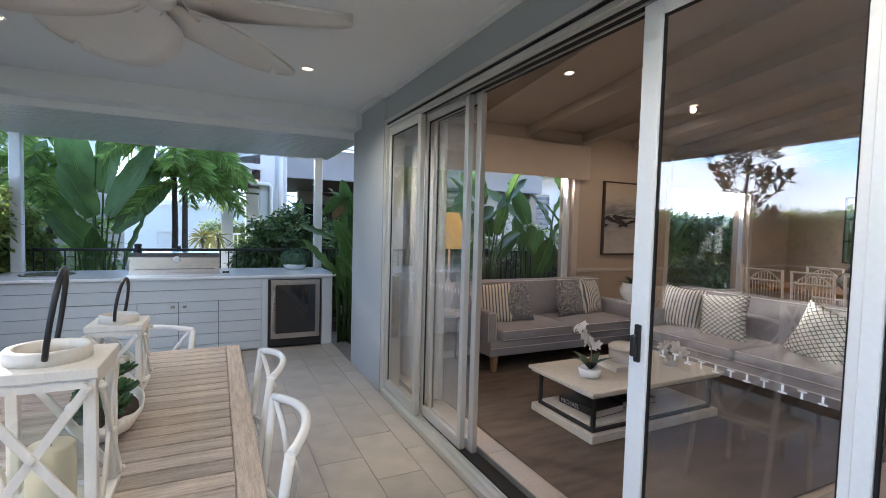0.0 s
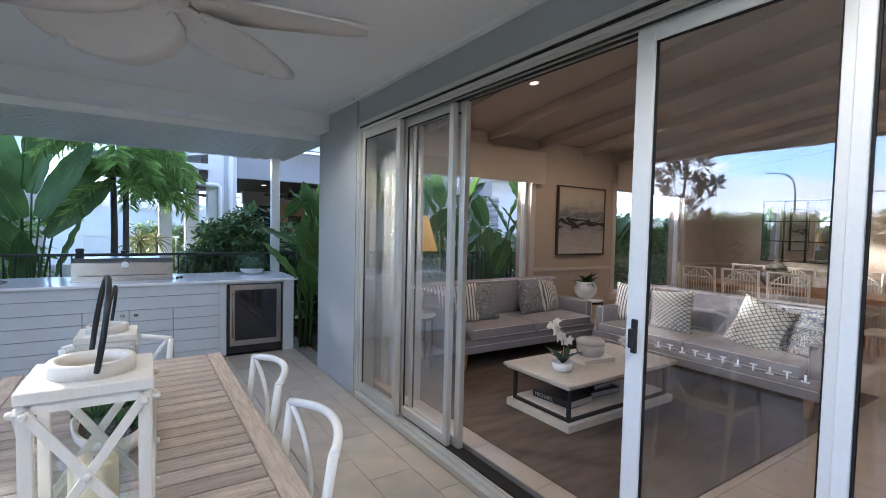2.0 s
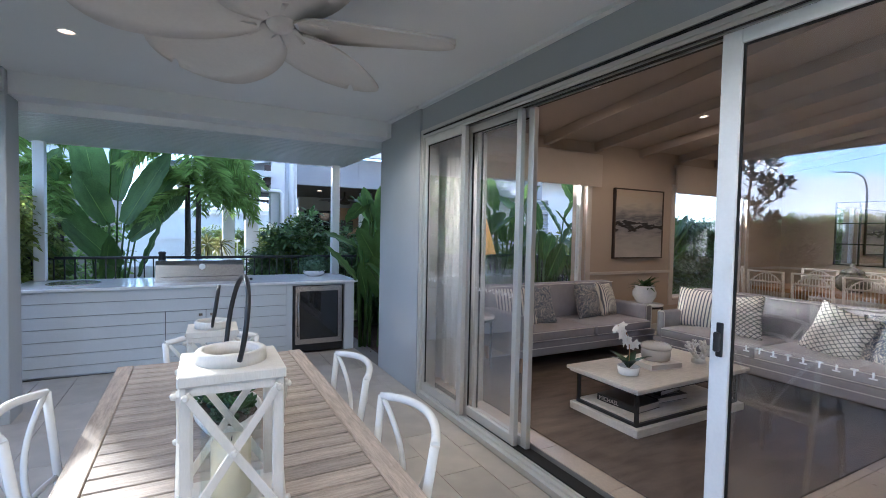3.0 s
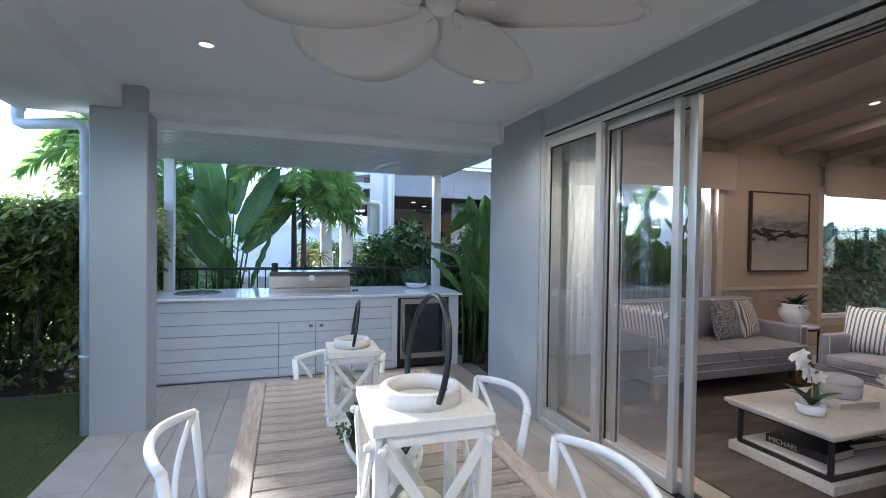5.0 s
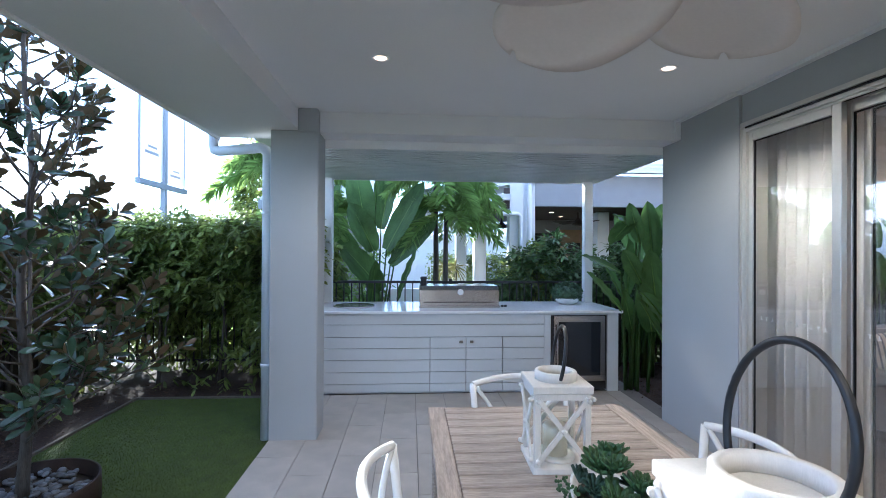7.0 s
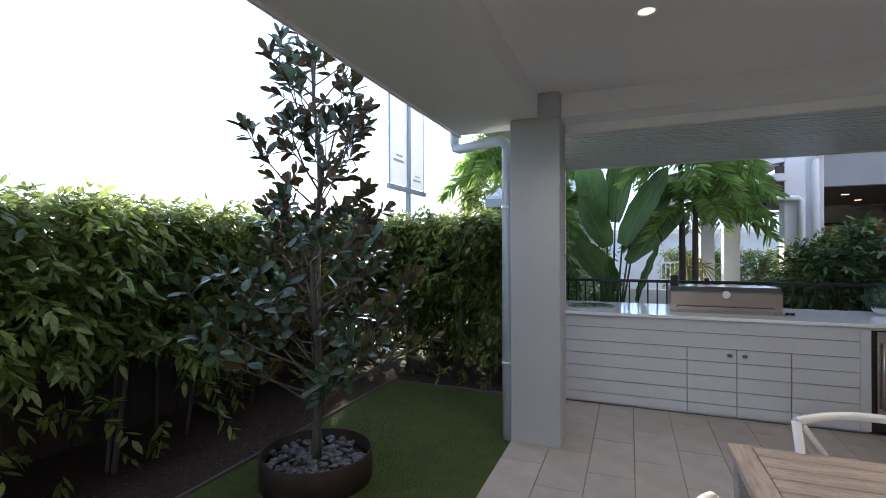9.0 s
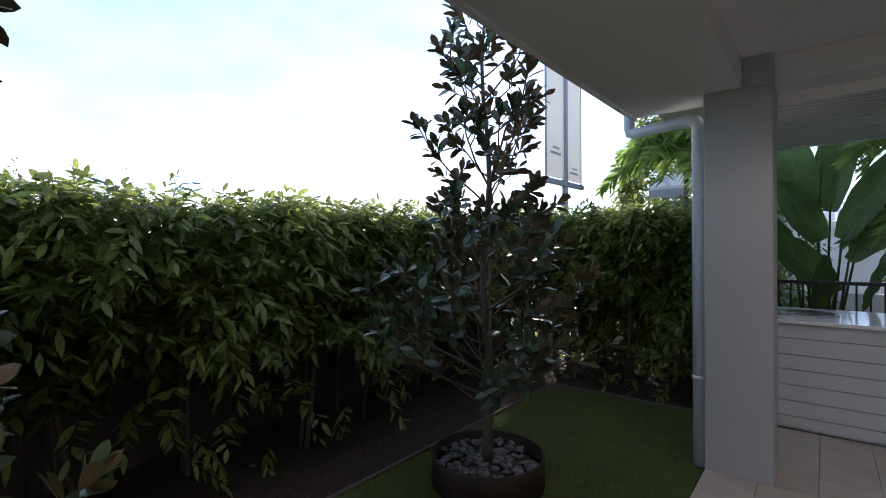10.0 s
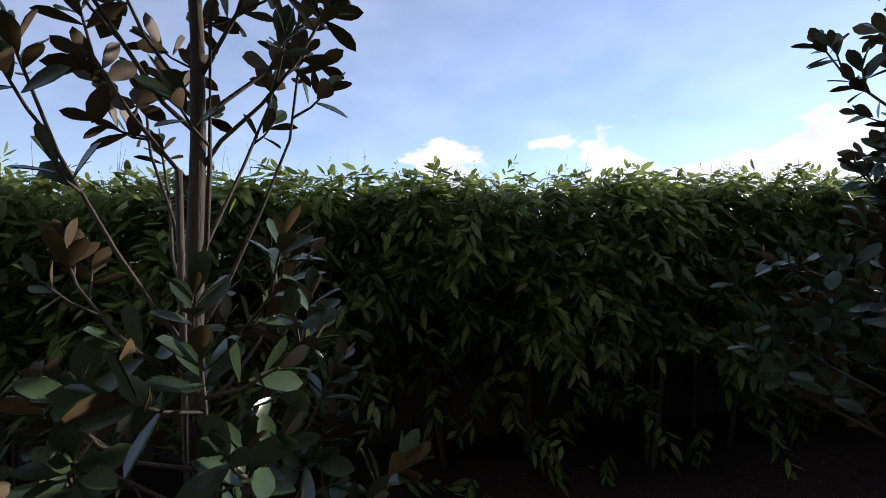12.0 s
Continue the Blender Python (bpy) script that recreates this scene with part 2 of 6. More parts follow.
def arc(a, b, bulge, n=10):
    """Points on a curve from a to b that bulges by the vector in its middle."""
    a, b, bulge = Vector(a), Vector(b), Vector(bulge)
    return [a.lerp(b, i / n) + bulge * 4 * (i / n) * (1 - i / n) for i in range(n + 1)]


def lathe(bm, profile, x=0, y=0, sides=24, closed=False):
    rings = [[bm.verts.new((x + r * math.cos(t), y + r * math.sin(t), z)) for t in (2 * math.pi * j / sides for j in range(sides))] for r, z in profile]
    pairs = list(zip(rings, rings[1:])) + ([(rings[-1], rings[0])] if closed else [])
    for u, v in pairs:
        for j in range(sides):
            bm.faces.new((u[j], u[(j + 1) % sides], v[(j + 1) % sides], v[j])).smooth = True
    if not closed:
        if profile[0][0] > 0:
            bm.faces.new(rings[0][::-1])
        if profile[-1][0] > 0:
            bm.faces.new(rings[-1])


def mesh_of(name, bm, mat):
    me = bpy.data.meshes.new(name)
    bmesh.ops.recalc_face_normals(bm, faces=bm.faces)
    bm.to_mesh(me)
    bm.free()
    me.materials.append(mat)
    return me


def part(name, bm, mat, parent, label=""):
    ob = new(name, mesh_of(name, bm, mat))
    ob.parent = parent
    return tagged(ob, label)


def solo(name, bm, mat, label="", category="", group="", kind="", m=None):
    ob = new(name, mesh_of(name, bm, mat))
    if m is not None:
        ob.matrix_world = m
    return tagged(ob, label, category, group, kind)


def thing(name, m, label, category, group="", kind=""):
    ob = new(name)
    ob.empty_display_size = 0.1
    ob.matrix_world = m
    return tagged(ob, label, category, group, kind)


def boxes(*bs, bevel=0.0):
    bm = bmesh.new()
    for b in bs:
        box(bm, *b, bevel=bevel)
    return bm


def lamp(x, y, z, watts, colour, size=0.08, angle=120):
    ob = new("downlight_beam", bpy.data.lights.new("downlight_beam", "SPOT"))
    ob.data.energy, ob.data.color, ob.data.shadow_soft_size, ob.data.spot_size, ob.data.spot_blend = watts, colour, size, radians(angle), 0.6
    ob.location = (x, y, z)
    return ob


# ---- structure ----
GZ = -0.03
INZ = 0.09

solo("ground", boxes((-400, -400, -0.5, 400, 400, -0.06)), M_ROAD, kind="structure")
patio = solo("floor_patio", boxes((-2.21, -3.5, -0.3, 1.60, 6.86, -0.008)), M_GROUT, kind="structure")
solo("garden_bed_ground", boxes((-7.0, -7.0, -0.2, -2.23, 9.0, -0.05), (1.45, 5.30, -0.2, 11.0, 7.6, -0.02)), M_MULCH, kind="structure")
lawn = solo("lawn", boxes((-3.95, -6.5, -0.1, -2.22, 6.16, -0.02)), M_TURF, kind="structure")
solo("lawn_edging", boxes((-3.98, -6.5, -0.1, -3.955, 6.19, 0.0), (-3.95, 6.165, -0.1, -2.22, 6.19, 0.0)), M_BARK, kind="structure")

# house wall with the sliding doors, pilaster and the wall with windows
solo("wall_west", boxes((1.43, -3.5, 2.535, 1.62, 4.22, 3.6), (1.43, -3.5, -0.3, 1.62, -2.2, 2.535)), M_WALL, kind="structure")
solo("wall_west_pilaster", boxes((1.405, 4.22, -0.3, 1.62, 5.27, 3.6)), M_WALL, kind="structure")
WIN1, WIN2 = (2.05, 4.38, 0.86, 2.42), (6.30, 8.3, 0.58, 2.42)
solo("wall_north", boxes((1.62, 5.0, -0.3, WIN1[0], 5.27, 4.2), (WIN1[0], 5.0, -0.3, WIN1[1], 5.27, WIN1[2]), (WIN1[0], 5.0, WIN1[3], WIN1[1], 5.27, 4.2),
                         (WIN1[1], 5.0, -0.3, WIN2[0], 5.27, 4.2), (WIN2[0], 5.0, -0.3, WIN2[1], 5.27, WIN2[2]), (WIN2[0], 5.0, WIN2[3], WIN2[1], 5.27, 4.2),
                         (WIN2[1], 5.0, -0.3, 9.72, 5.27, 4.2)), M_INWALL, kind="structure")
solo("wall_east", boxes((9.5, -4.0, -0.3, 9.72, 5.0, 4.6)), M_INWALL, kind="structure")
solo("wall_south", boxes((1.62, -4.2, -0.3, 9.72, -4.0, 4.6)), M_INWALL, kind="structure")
solo("wall_patio_south", boxes((-1.9, -3.7, -0.3, 1.62, -3.5, 3.6)), M_WALL, kind="structure")
solo("floor_living", boxes((1.62, -4.0, -0.3, 9.5, 5.0, INZ - 0.006)), M_GROUT, kind="structure")

# raked living room ceiling with beams, dim warm light put into their colour
bm = bmesh.new()
SLOPE = 0.13
def rake(y, base=2.90):
    return base + SLOPE * (5.0 - y)
vs = box(bm, 1.62, -4.0, 0, 9.5, 5.0, 0.12)
for v in vs:
    v.co.z += rake(v.co.y)
solo("ceiling_living", bm, M_INCEIL_DIM, kind="structure")
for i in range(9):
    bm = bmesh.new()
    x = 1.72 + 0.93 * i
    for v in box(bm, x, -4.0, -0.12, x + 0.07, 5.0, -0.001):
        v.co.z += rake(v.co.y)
    tagged(solo("ceiling_beam", bm, M_INCEIL_DIM), kind="structure")

# patio ceiling, beams, soffits
solo("ceiling_patio", boxes((-1.98, -3.5, 2.80, 1.43, 5.0, 2.92)), M_CEIL, kind="structure")
solo("ceiling_eave", boxes((-2.76, -3.7, 2.62, -1.98, 5.27, 2.86)), M_CEIL, kind="structure")
# eave added out of view on the north side, shades the planting at the windows
solo("ceiling_shading_eave_north", boxes((2.6, 5.272, 2.62, 9.9, 6.05, 2.72)), M_CEIL, kind="structure")
solo("roof", boxes((-2.9, -3.9, 2.93, 1.9, 7.3, 3.02), (1.3, -4.4, 4.8, 10.0, 5.6, 4.9)), M_ROOF, kind="structure")
solo("beam_patio", boxes((-1.95, 5.0, 2.62, 1.405, 5.27, 2.80), (-1.95, 4.995, 2.74, -1.94, 5.0, 2.75)), M_CEIL, kind="structure")
soff = solo("soffit_bench", boxes((-2.2, 5.28, 2.551, 1.47, 7.16, 2.60)), M_GROOVE, kind="structure")
lining = mesh_of("lining_board", boxes((-2.2, 0, 2.545, 1.47, 0.072, 2.5508), bevel=0.0015), M_SOFFIT)
for i in range(19):
    ob = new("lining_board", lining)
    ob.parent = soff
    ob.location = (0, 5.29 + i * 0.098, 0)
solo("trim_fascia", boxes((-2.2, 5.271, 2.545, 1.47, 5.287, 2.63), (-2.2, 7.16, 2.54, 1.50, 7.19, 2.70), (1.47, 5.28, 2.545, 1.50, 7.16, 2.66), (-2.78, -3.7, 2.60, -2.76, 5.29, 2.93)), M_WHITE, kind="structure")
solo("trim_cornice", boxes((1.385, -3.5, 2.775, 1.43, 4.22, 2.80), (1.36, 4.22, 2.775, 1.405, 5.0, 2.80), (1.36, 4.97, 2.62, 1.405, 5.0, 2.775)), M_CEIL, kind="structure")

# pillar
col = tagged(solo("pillar", boxes((-2.21, 4.93, -0.03, -1.81, 5.25, 2.618), (-1.978, 4.90, 2.60, -1.81, 5.0, 2.799), bevel=0.008), M_WALL), kind="structure")

# bench posts
for x, y in ((-2.09, 7.08), (1.35, 7.06)):
    p = thing("veranda_post", pose(x, y, 0.93), "square white painted timber veranda post standing on the bench", "post", "bench posts")
    part("shaft", boxes((-0.055, -0.055, 0, 0.055, 0.055, 1.62), bevel=0.006), M_WHITE, p)

# ---- outdoor kitchen bench ----
bench = thing("outdoor_kitchen_bench", pose(0, 0, 0), "pale grey grooved outdoor kitchen bench with boarded front", "kitchen bench")
part("carcass", boxes((-2.18, 6.19, 0.0, 0.58, 7.10, 0.90), (1.25, 6.17, 0.0, 1.38, 7.10, 0.90), (0.58, 6.80, 0.0, 1.25, 7.10, 0.90), (0.58, 6.17, 0.875, 1.25, 6.8, 0.90)), M_BENCH, bench)
part("shadow_gap", boxes((-2.18, 6.183, 0.02, 0.58, 6.19, 0.90)), M_GROOVE, bench, "dark recessed joints")
rows_z = [0.02, 0.115, 0.245, 0.38, 0.51, 0.635, 0.775, 0.90]
for i, (a, b) in enumerate(zip(rows_z, rows_z[1:])):
    spans = [(-2.18, -0.803), (-0.797, -0.396), (-0.390, 0.021), (0.027, 0.505)] if i < 5 else [(-2.18, 0.505)]
    for x0, x1 in spans:
        part("board", boxes((x0, 6.162, a + 0.0028, x1, 6.183, b - 0.0028), bevel=0.002), M_BENCH, bench)
part("end_panel", boxes((0.506, 6.160, 0.02, 0.58, 6.183, 0.90), bevel=0.002), M_BENCH, bench)
for x in (-0.45, -0.33):
    bm = boxes((x - 0.02, 6.148, 0.565, x + 0.02, 6.166, 0.595), bevel=0.003)
    part("knob", bm, M_STEEL, bench, "small steel knob")
solo("stone_benchtop", boxes((-2.2, 6.13, 0.90, 1.42, 7.14, 0.93), bevel=0.004), M_STONE, "glossy white stone worktop on the outdoor bench", "worktop")

fr = thing("bar_fridge", pose(0.915, 6.17, 0.02), "stainless steel bar fridge with dark glass door under the benchtop", "fridge")
part("body", boxes((-0.325, 0.02, 0.0, 0.325, 0.60, 0.85)), M_BLACK, fr)
dr = part("door", boxes((-0.30, -0.02, 0.10, -0.245, 0.02, 0.845), (0.245, -0.02, 0.10, 0.30, 0.02, 0.845), (-0.245, -0.02, 0.78, 0.245, 0.02, 0.845), (-0.245, -0.02, 0.10, 0.245, 0.02, 0.165)), M_STEEL, fr, "brushed steel door frame")
part("pane", boxes((-0.245, -0.012, 0.165, 0.245, 0.0, 0.78)), M_DARKGLASS, dr, "dark glass pane")
bm = bmesh.new()
tube(bm, [(-0.265, -0.05, 0.2), (-0.265, -0.05, 0.75)], 0.009)
for z in (0.22, 0.73):
    tube(bm, [(-0.265, -0.05, z), (-0.265, -0.02, z)], 0.006)
part("handle", bm, M_STEEL, dr, "steel bar handle")

# ---- sliding doors ----
door = thing("door_1", pose(0, 0, 0), "champagne aluminium sliding door frame with tracks", "sliding door", kind="structure")
part("jamb", boxes((1.425, 4.17, 0.0, 1.60, 4.22, 2.535), (1.415, 4.205, 0.0, 1.43, 4.235, 2.56)), M_ALU, door)
part("head", boxes((1.425, -2.2, 2.49, 1.60, 4.17, 2.535), (1.44, -2.2, 2.475, 1.45, 4.17, 2.49), (1.49, -2.2, 2.475, 1.50, 4.17, 2.49), (1.55, -2.2, 2.475, 1.56, 4.17, 2.49), (1.41, -2.2, 2.53, 1.43, 4.205, 2.56)), M_ALU, door)
# black strips laid between the fins and under the lip as their shade
part("head_track_shade", boxes((1.452, -2.2, 2.482, 1.488, 4.17, 2.4895), (1.502, -2.2, 2.482, 1.548, 4.17, 2.4895), (1.562, -2.2, 2.482, 1.60, 4.17, 2.4895), (1.416, -2.2, 2.515, 1.4245, 4.17, 2.527)), M_RUBBER, door, "black strips standing in for shade in the head track")
part("sill", boxes((1.40, -2.2, 0.0, 1.62, 4.17, 0.045), (1.44, -2.2, 0.045, 1.45, 4.17, 0.06), (1.49, -2.2, 0.045, 1.50, 4.17, 0.06)), M_ALU, door)
part("track", boxes((1.505, -2.2, 0.045, 1.60, 3.4, 0.068)), M_RUBBER, door, "black track channel")


def panel(x, y0, y1, stile0=0.07, stile1=0.07, mat=M_ALUW, z0=0.062, z1=2.478, handle=None):
    p = thing("sliding_door_panel", pose(x, y0, z0), "pale aluminium framed sliding glass door panel", "sliding door", "sliding door panels")
    w, h = y1 - y0, z1 - z0
    part("stile", boxes((-0.02, 0, 0, 0.02, stile0, h), bevel=0.003), mat, p)
    part("stile", boxes((-0.02, w - stile1, 0, 0.02, w, h), bevel=0.003), mat, p)
    part("rail", boxes((-0.02, stile0, 0, 0.02, w - stile1, 0.075), bevel=0.003), mat, p)
    part("rail", boxes((-0.02, stile0, h - 0.06, 0.02, w - stile1, h), bevel=0.003), mat, p)
    part("seal", boxes((-0.008, stile0, 0.075, 0.008, stile0 + 0.008, h - 0.06), (-0.008, w - stile1 - 0.008, 0.075, 0.008, w - stile1, h - 0.06),
                       (-0.008, stile0 + 0.008, h - 0.068, 0.008, w - stile1 - 0.008, h - 0.06)), M_RUBBER, p, "black rubber seal")
    g = part("pane", boxes((-0.004, stile0 + 0.008, 0.075, 0.004, w - stile1 - 0.008, h - 0.068)), M_PANE, p, "clear reflective glass pane")
    g.visible_shadow = False
    if handle is not None:
        bm = boxes((-0.035, handle - 0.014, 1.02, -0.02, handle + 0.014, 1.17), bevel=0.004)
        bm2 = box(bm, -0.06, handle - 0.012, 1.045, -0.035, handle + 0.012, 1.13, bevel=0.005)
        part("handle", bm, M_BLACK, p, "black latch handle")
    # small safety markers on the glass
    n = int((w - stile0 - stile1 - 0.06) / 0.052)
    for i in range(n):
        y = stile0 + 0.05 + i * 0.052
        up = 1 if i % 2 else -1
        bm = boxes((-0.006, y - 0.012, 1.076 + up * 0.010, -0.0045, y + 0.012, 1.081 + up * 0.010), (-0.006, y - 0.003, 1.0785 - 0.013, -0.0045, y + 0.003, 1.0785 + 0.013))
        part("marker", bm, M_DECAL, p, "white T-shaped safety marker")
    return p


panel(1.465, 3.43, 4.17, 0.062, 0.04, M_ALU)
panel(1.525, 2.76, 3.47, 0.052, 0.045, M_ALU)
panel(1.575, 2.68, 3.40, 0.060, 0.045, M_ALU)
panel(1.525, 0.585, 1.352, 0.05, 0.085, M_ALUW, handle=0.72)
panel(1.465, -0.55, 0.585, 0.07, 0.045, M_ALUW)
panel(1.525, -2.2, -0.50, 0.07, 0.07, M_ALUW)

# ---- patio: table, chairs, lanterns ----
table = thing("dining_table", pose(0, 0, 0), "weathered grey-brown slatted teak outdoor dining table", "table")
TX0, TX1, TY0, TY1 = -0.925, 0.145, 1.02, 3.455
for x0, x1 in ((TX0, TX0 + 0.085), (TX1 - 0.085, TX1)):
    part("side_rail", boxes((x0, TY0, 0.718, x1, TY1, 0.75), bevel=0.004), M_WOODV, table)
slat = mesh_of("slat", boxes((TX0 + 0.088, 0, 0.722, TX1 - 0.088, 0.0895, 0.749), bevel=0.003), M_WOOD)
n = 25
for i in range(n):
    ob = new("slat", slat)
    ob.parent = table
    ob.location = (0.0, TY0 + 0.004 + i * (TY1 - TY0 - 0.004) / n, random.uniform(-0.001, 0.001))
part("apron", boxes((TX0 + 0.05, TY0 + 0.05, 0.63, TX0 + 0.075, TY1 - 0.05, 0.716), (TX1 - 0.075, TY0 + 0.05, 0.63, TX1 - 0.05, TY1 - 0.05, 0.716),
                    (TX0 + 0.075, TY0 + 0.05, 0.63, TX1 - 0.075, TY0 + 0.075, 0.716), (TX0 + 0.075, TY1 - 0.075, 0.63, TX1 - 0.075, TY1 - 0.05, 0.716)), M_WOODV, table)
for x in (TX0 + 0.02, TX1 - 0.11):
    for y in (TY0 + 0.02, TY1 - 0.11):
        part("leg", boxes((x, y, 0, x + 0.09, y + 0.09, 0.717), bevel=0.006), M_WOODV, table)


def bistro_chair(m):
    """A white tubular chair; its back stands at y = 0 and it faces -y."""
    c = thing("patio_chair", m, "glossy white tubular metal patio chair with V-braced curved back", "chair", "chairs round the patio table")
    w, r = 0.27, 0.0175
    bm = bmesh.new()
    tube(bm, arc((-w, 0, 0.865), (w, 0, 0.865), (0, 0.085, 0.02), 14), r, 10)
    part("top_rail", bm, M_CHAIR, c)
    for s in (-1, 1):
        bm = bmesh.new()
        tube(bm, [(s * w, 0, 0.868), (s * (w - 0.02), -0.03, 0.62), (s * (w - 0.035), -0.05, 0.44), (s * (w - 0.03), 0.02, 0.0)], r, 10)
        part("back_leg", bm, M_CHAIR, c)
        bm = bmesh.new()
        tube(bm, arc((s * (w - 0.02), 0.004, 0.855), (s * 0.02, 0.0, 0.50), (-s * 0.015, 0.035, -0.01), 8), 0.0125, 8)
        part("brace", bm, M_CHAIR, c)
        bm = bmesh.new()
        tube(bm, [(s * (w - 0.03), -0.43, 0.43), (s * (w - 0.02), -0.46, 0.0)], r, 10)
        part("front_leg", bm, M_CHAIR, c)
        bm = bmesh.new()
        tube(bm, [(s * (w - 0.035), -0.05, 0.43), (s * (w - 0.03), -0.43, 0.43)], 0.013, 8)
        part("seat_rail", bm, M_CHAIR, c)
    bm = bmesh.new()
    tube(bm, arc((-(w - 0.03), -0.042, 0.50), (w - 0.03, -0.042, 0.50), (0, 0.05, 0), 10), 0.0125, 8)
    part("lower_rail", bm, M_CHAIR, c)
    bm = bmesh.new()
    box(bm, -w + 0.02, -0.46, 0.435, w - 0.02, -0.03, 0.46, bevel=0.01, seg=2)
    part("seat", bm, M_CHAIR, c)
    return c


chair = bistro_chair(pose(0.23, 2.545, 0, 0, 0, -90))
copy_thing(chair, pose(0.215, 1.765, 0, 0, 0, -91))
copy_thing(chair, pose(-1.09, 2.41, 0, 0, 0, 90))
copy_thing(chair, pose(-1.095, 1.64, 0, 0, 0, 89))
copy_thing(chair, pose(-0.41, 3.475, 0, 0, 0, 2))


def lantern(m, s, h, hoop):
    """A whitewashed X-braced lantern of side s and height h on its base."""
    a = s / 2
    c = thing("candle_lantern", m, "whitewashed timber X-braced lantern with glass cylinder, standing on the table", "lantern", "table lanterns")
    part("base", boxes((-a, -a, 0, a, a, 0.022), bevel=0.003), M_LANT, c)
    part("roof", boxes((-a, -a, h - 0.03, a, a, h), bevel=0.003), M_LANT, c)
    p = 0.0145 * s / 0.28
    q = a - 0.02
    for sx in (-1, 1):
        for sy in (-1, 1):
            part("post", boxes((sx * q - p, sy * q - p, 0.02, sx * q + p, sy * q + p, h - 0.028), bevel=0.002), M_LANT, c)
    part("top_rail", boxes((-q, -q - p, h - 0.055, q, -q - p + 0.018, h - 0.03), (-q, q + p - 0.018, h - 0.055, q, q + p, h - 0.03),
                           (-q - p, -q, h - 0.055, -q - p + 0.018, q, h - 0.03), (q + p - 0.018, -q, h - 0.055, q + p, q, h - 0.03)), M_LANT, c)
    length = math.hypot(2 * q, h - 0.09)
    ang = math.atan2(h - 0.09, 2 * q)
    for k in range(4):
        turn = Matrix.Rotation(k * math.pi / 2, 4, "Z")
        for s2 in (-1, 1):
            bm = boxes((-length / 2, -0.005, -0.8 * p, length / 2, 0.005, 0.8 * p), bevel=0.0015)
            bm.transform(turn @ Matrix.Translation((0, -q - p - 0.004 - 0.004 * (s2 > 0), (h - 0.005) / 2)) @ Matrix.Rotation(s2 * ang, 4, "Y"))
            br = part("brace", bm, M_LANT, c)
        for x, z in ((0, (h - 0.005) / 2), (-q, h - 0.055), (q, h - 0.055), (-q, 0.05), (q, 0.05)):
            bm = bmesh.new()
            lathe(bm, [(0.0095, 0), (0.0095, 0.010), (0.005, 0.014)], sides=10)
            for v in bm.verts:
                v.co = Vector((x + v.co.x, -q - p - 0.008 - v.co.z, z + v.co.y))
            bm.transform(turn)
            part("stud", bm, M_LANT, c)
    ro, ri = a * 0.71, a * 0.55
    bm = bmesh.new()
    lathe(bm, [(ri, h), (ro, h), (ro, h + 0.032), (ro - 0.004, h + 0.036), (ri + 0.003, h + 0.036), (ri, h + 0.032)], sides=40, closed=True)
    part("ring", bm, M_LANT, c, "round whitewashed timber collar")
    bm = bmesh.new()
    k = s / 0.285
    pts = [(0.118 * k * math.cos(t), 0.0, h + k * (0.103 + 0.157 * math.sin(t))) for t in (radians(-32 + 244 * i / 30) for i in range(31))]
    tube(bm, pts, 0.0075, 8)
    hd = part("handle", bm, M_BLACK, c, "black hoop handle")
    hd.matrix_local = Matrix.Rotation(radians(hoop), 4, "Z") @ Matrix.Translation((0, 0, h)) @ Matrix.Rotation(radians(-8), 4, "X") @ Matrix.Translation((0, 0, -h))
    gr = a * 0.62
    bm = bmesh.new()
    lathe(bm, [(gr, 0.03), (gr, h * 0.60), (gr - 0.004, h * 0.60), (gr - 0.004, 0.034)], sides=32)
    part("glass_cylinder", bm, M_THINGLASS, c, "clear glass hurricane cylinder").visible_shadow = False
    bm = bmesh.new()
    lathe(bm, [(gr * 1.06, 0.022), (gr * 1.06, 0.035), (gr * 0.5, 0.035)], sides=28)
    part("saucer", bm, M_LANT, c)
    bm = bmesh.new()
    lathe(bm, [(gr * 0.66, 0.036), (gr * 0.66, h * 0.44), (gr * 0.60, h * 0.455), (gr * 0.3, h * 0.445), (0.004, h * 0.44)], sides=28)
    part("candle", bm, M_WAX, c, "ivory pillar candle")
    bm = bmesh.new()
    tube(bm, [(0, 0, h * 0.44), (0.002, 0, h * 0.44 + 0.015)], 0.0015, 5)
    part("wick", bm, M_BLACK, c)
    return c


lantern(pose(-0.42, 1.64, 0.75, 0, 0, -1), 0.28, 0.45, -82)
lantern(pose(-0.435, 2.77, 0.75, 0, 0, -2), 0.235, 0.335, -93)

# boat-shaped bowl of succulents
M_BOWL = material("rough_white_plaster", (0.72, 0.70, 0.66), 0.85, vary=0.16, scale=18, bump=0.9, bump_scale=50)
M_SOIL = material("potting_soil", (0.05, 0.035, 0.022), 0.95, vary=0.5, scale=40, bump=1.0, bump_scale=90)
M_SUCC = material("succulent_green", (0.055, 0.115, 0.042), 0.45, vary=0.3, scale=9, per_island=0.35, translucent=0.1)
M_SUCD = material("succulent_blue_green", (0.030, 0.065, 0.045), 0.5, vary=0.25, scale=9, per_island=0.3)
bowl = thing("succulent_bowl", pose(-0.395, 2.23, 0.75, 0, 0, 4) @ Matrix.Diagonal((0.8, 0.82, 0.9, 1)), "rough white oval bowl planted with green succulents on the table", "planter")
bm = bmesh.new()
lathe(bm, [(0.42, 0.0), (0.72, 0.03), (0.97, 0.085), (1.0, 0.115), (0.93, 0.115), (0.86, 0.09)], sides=36)
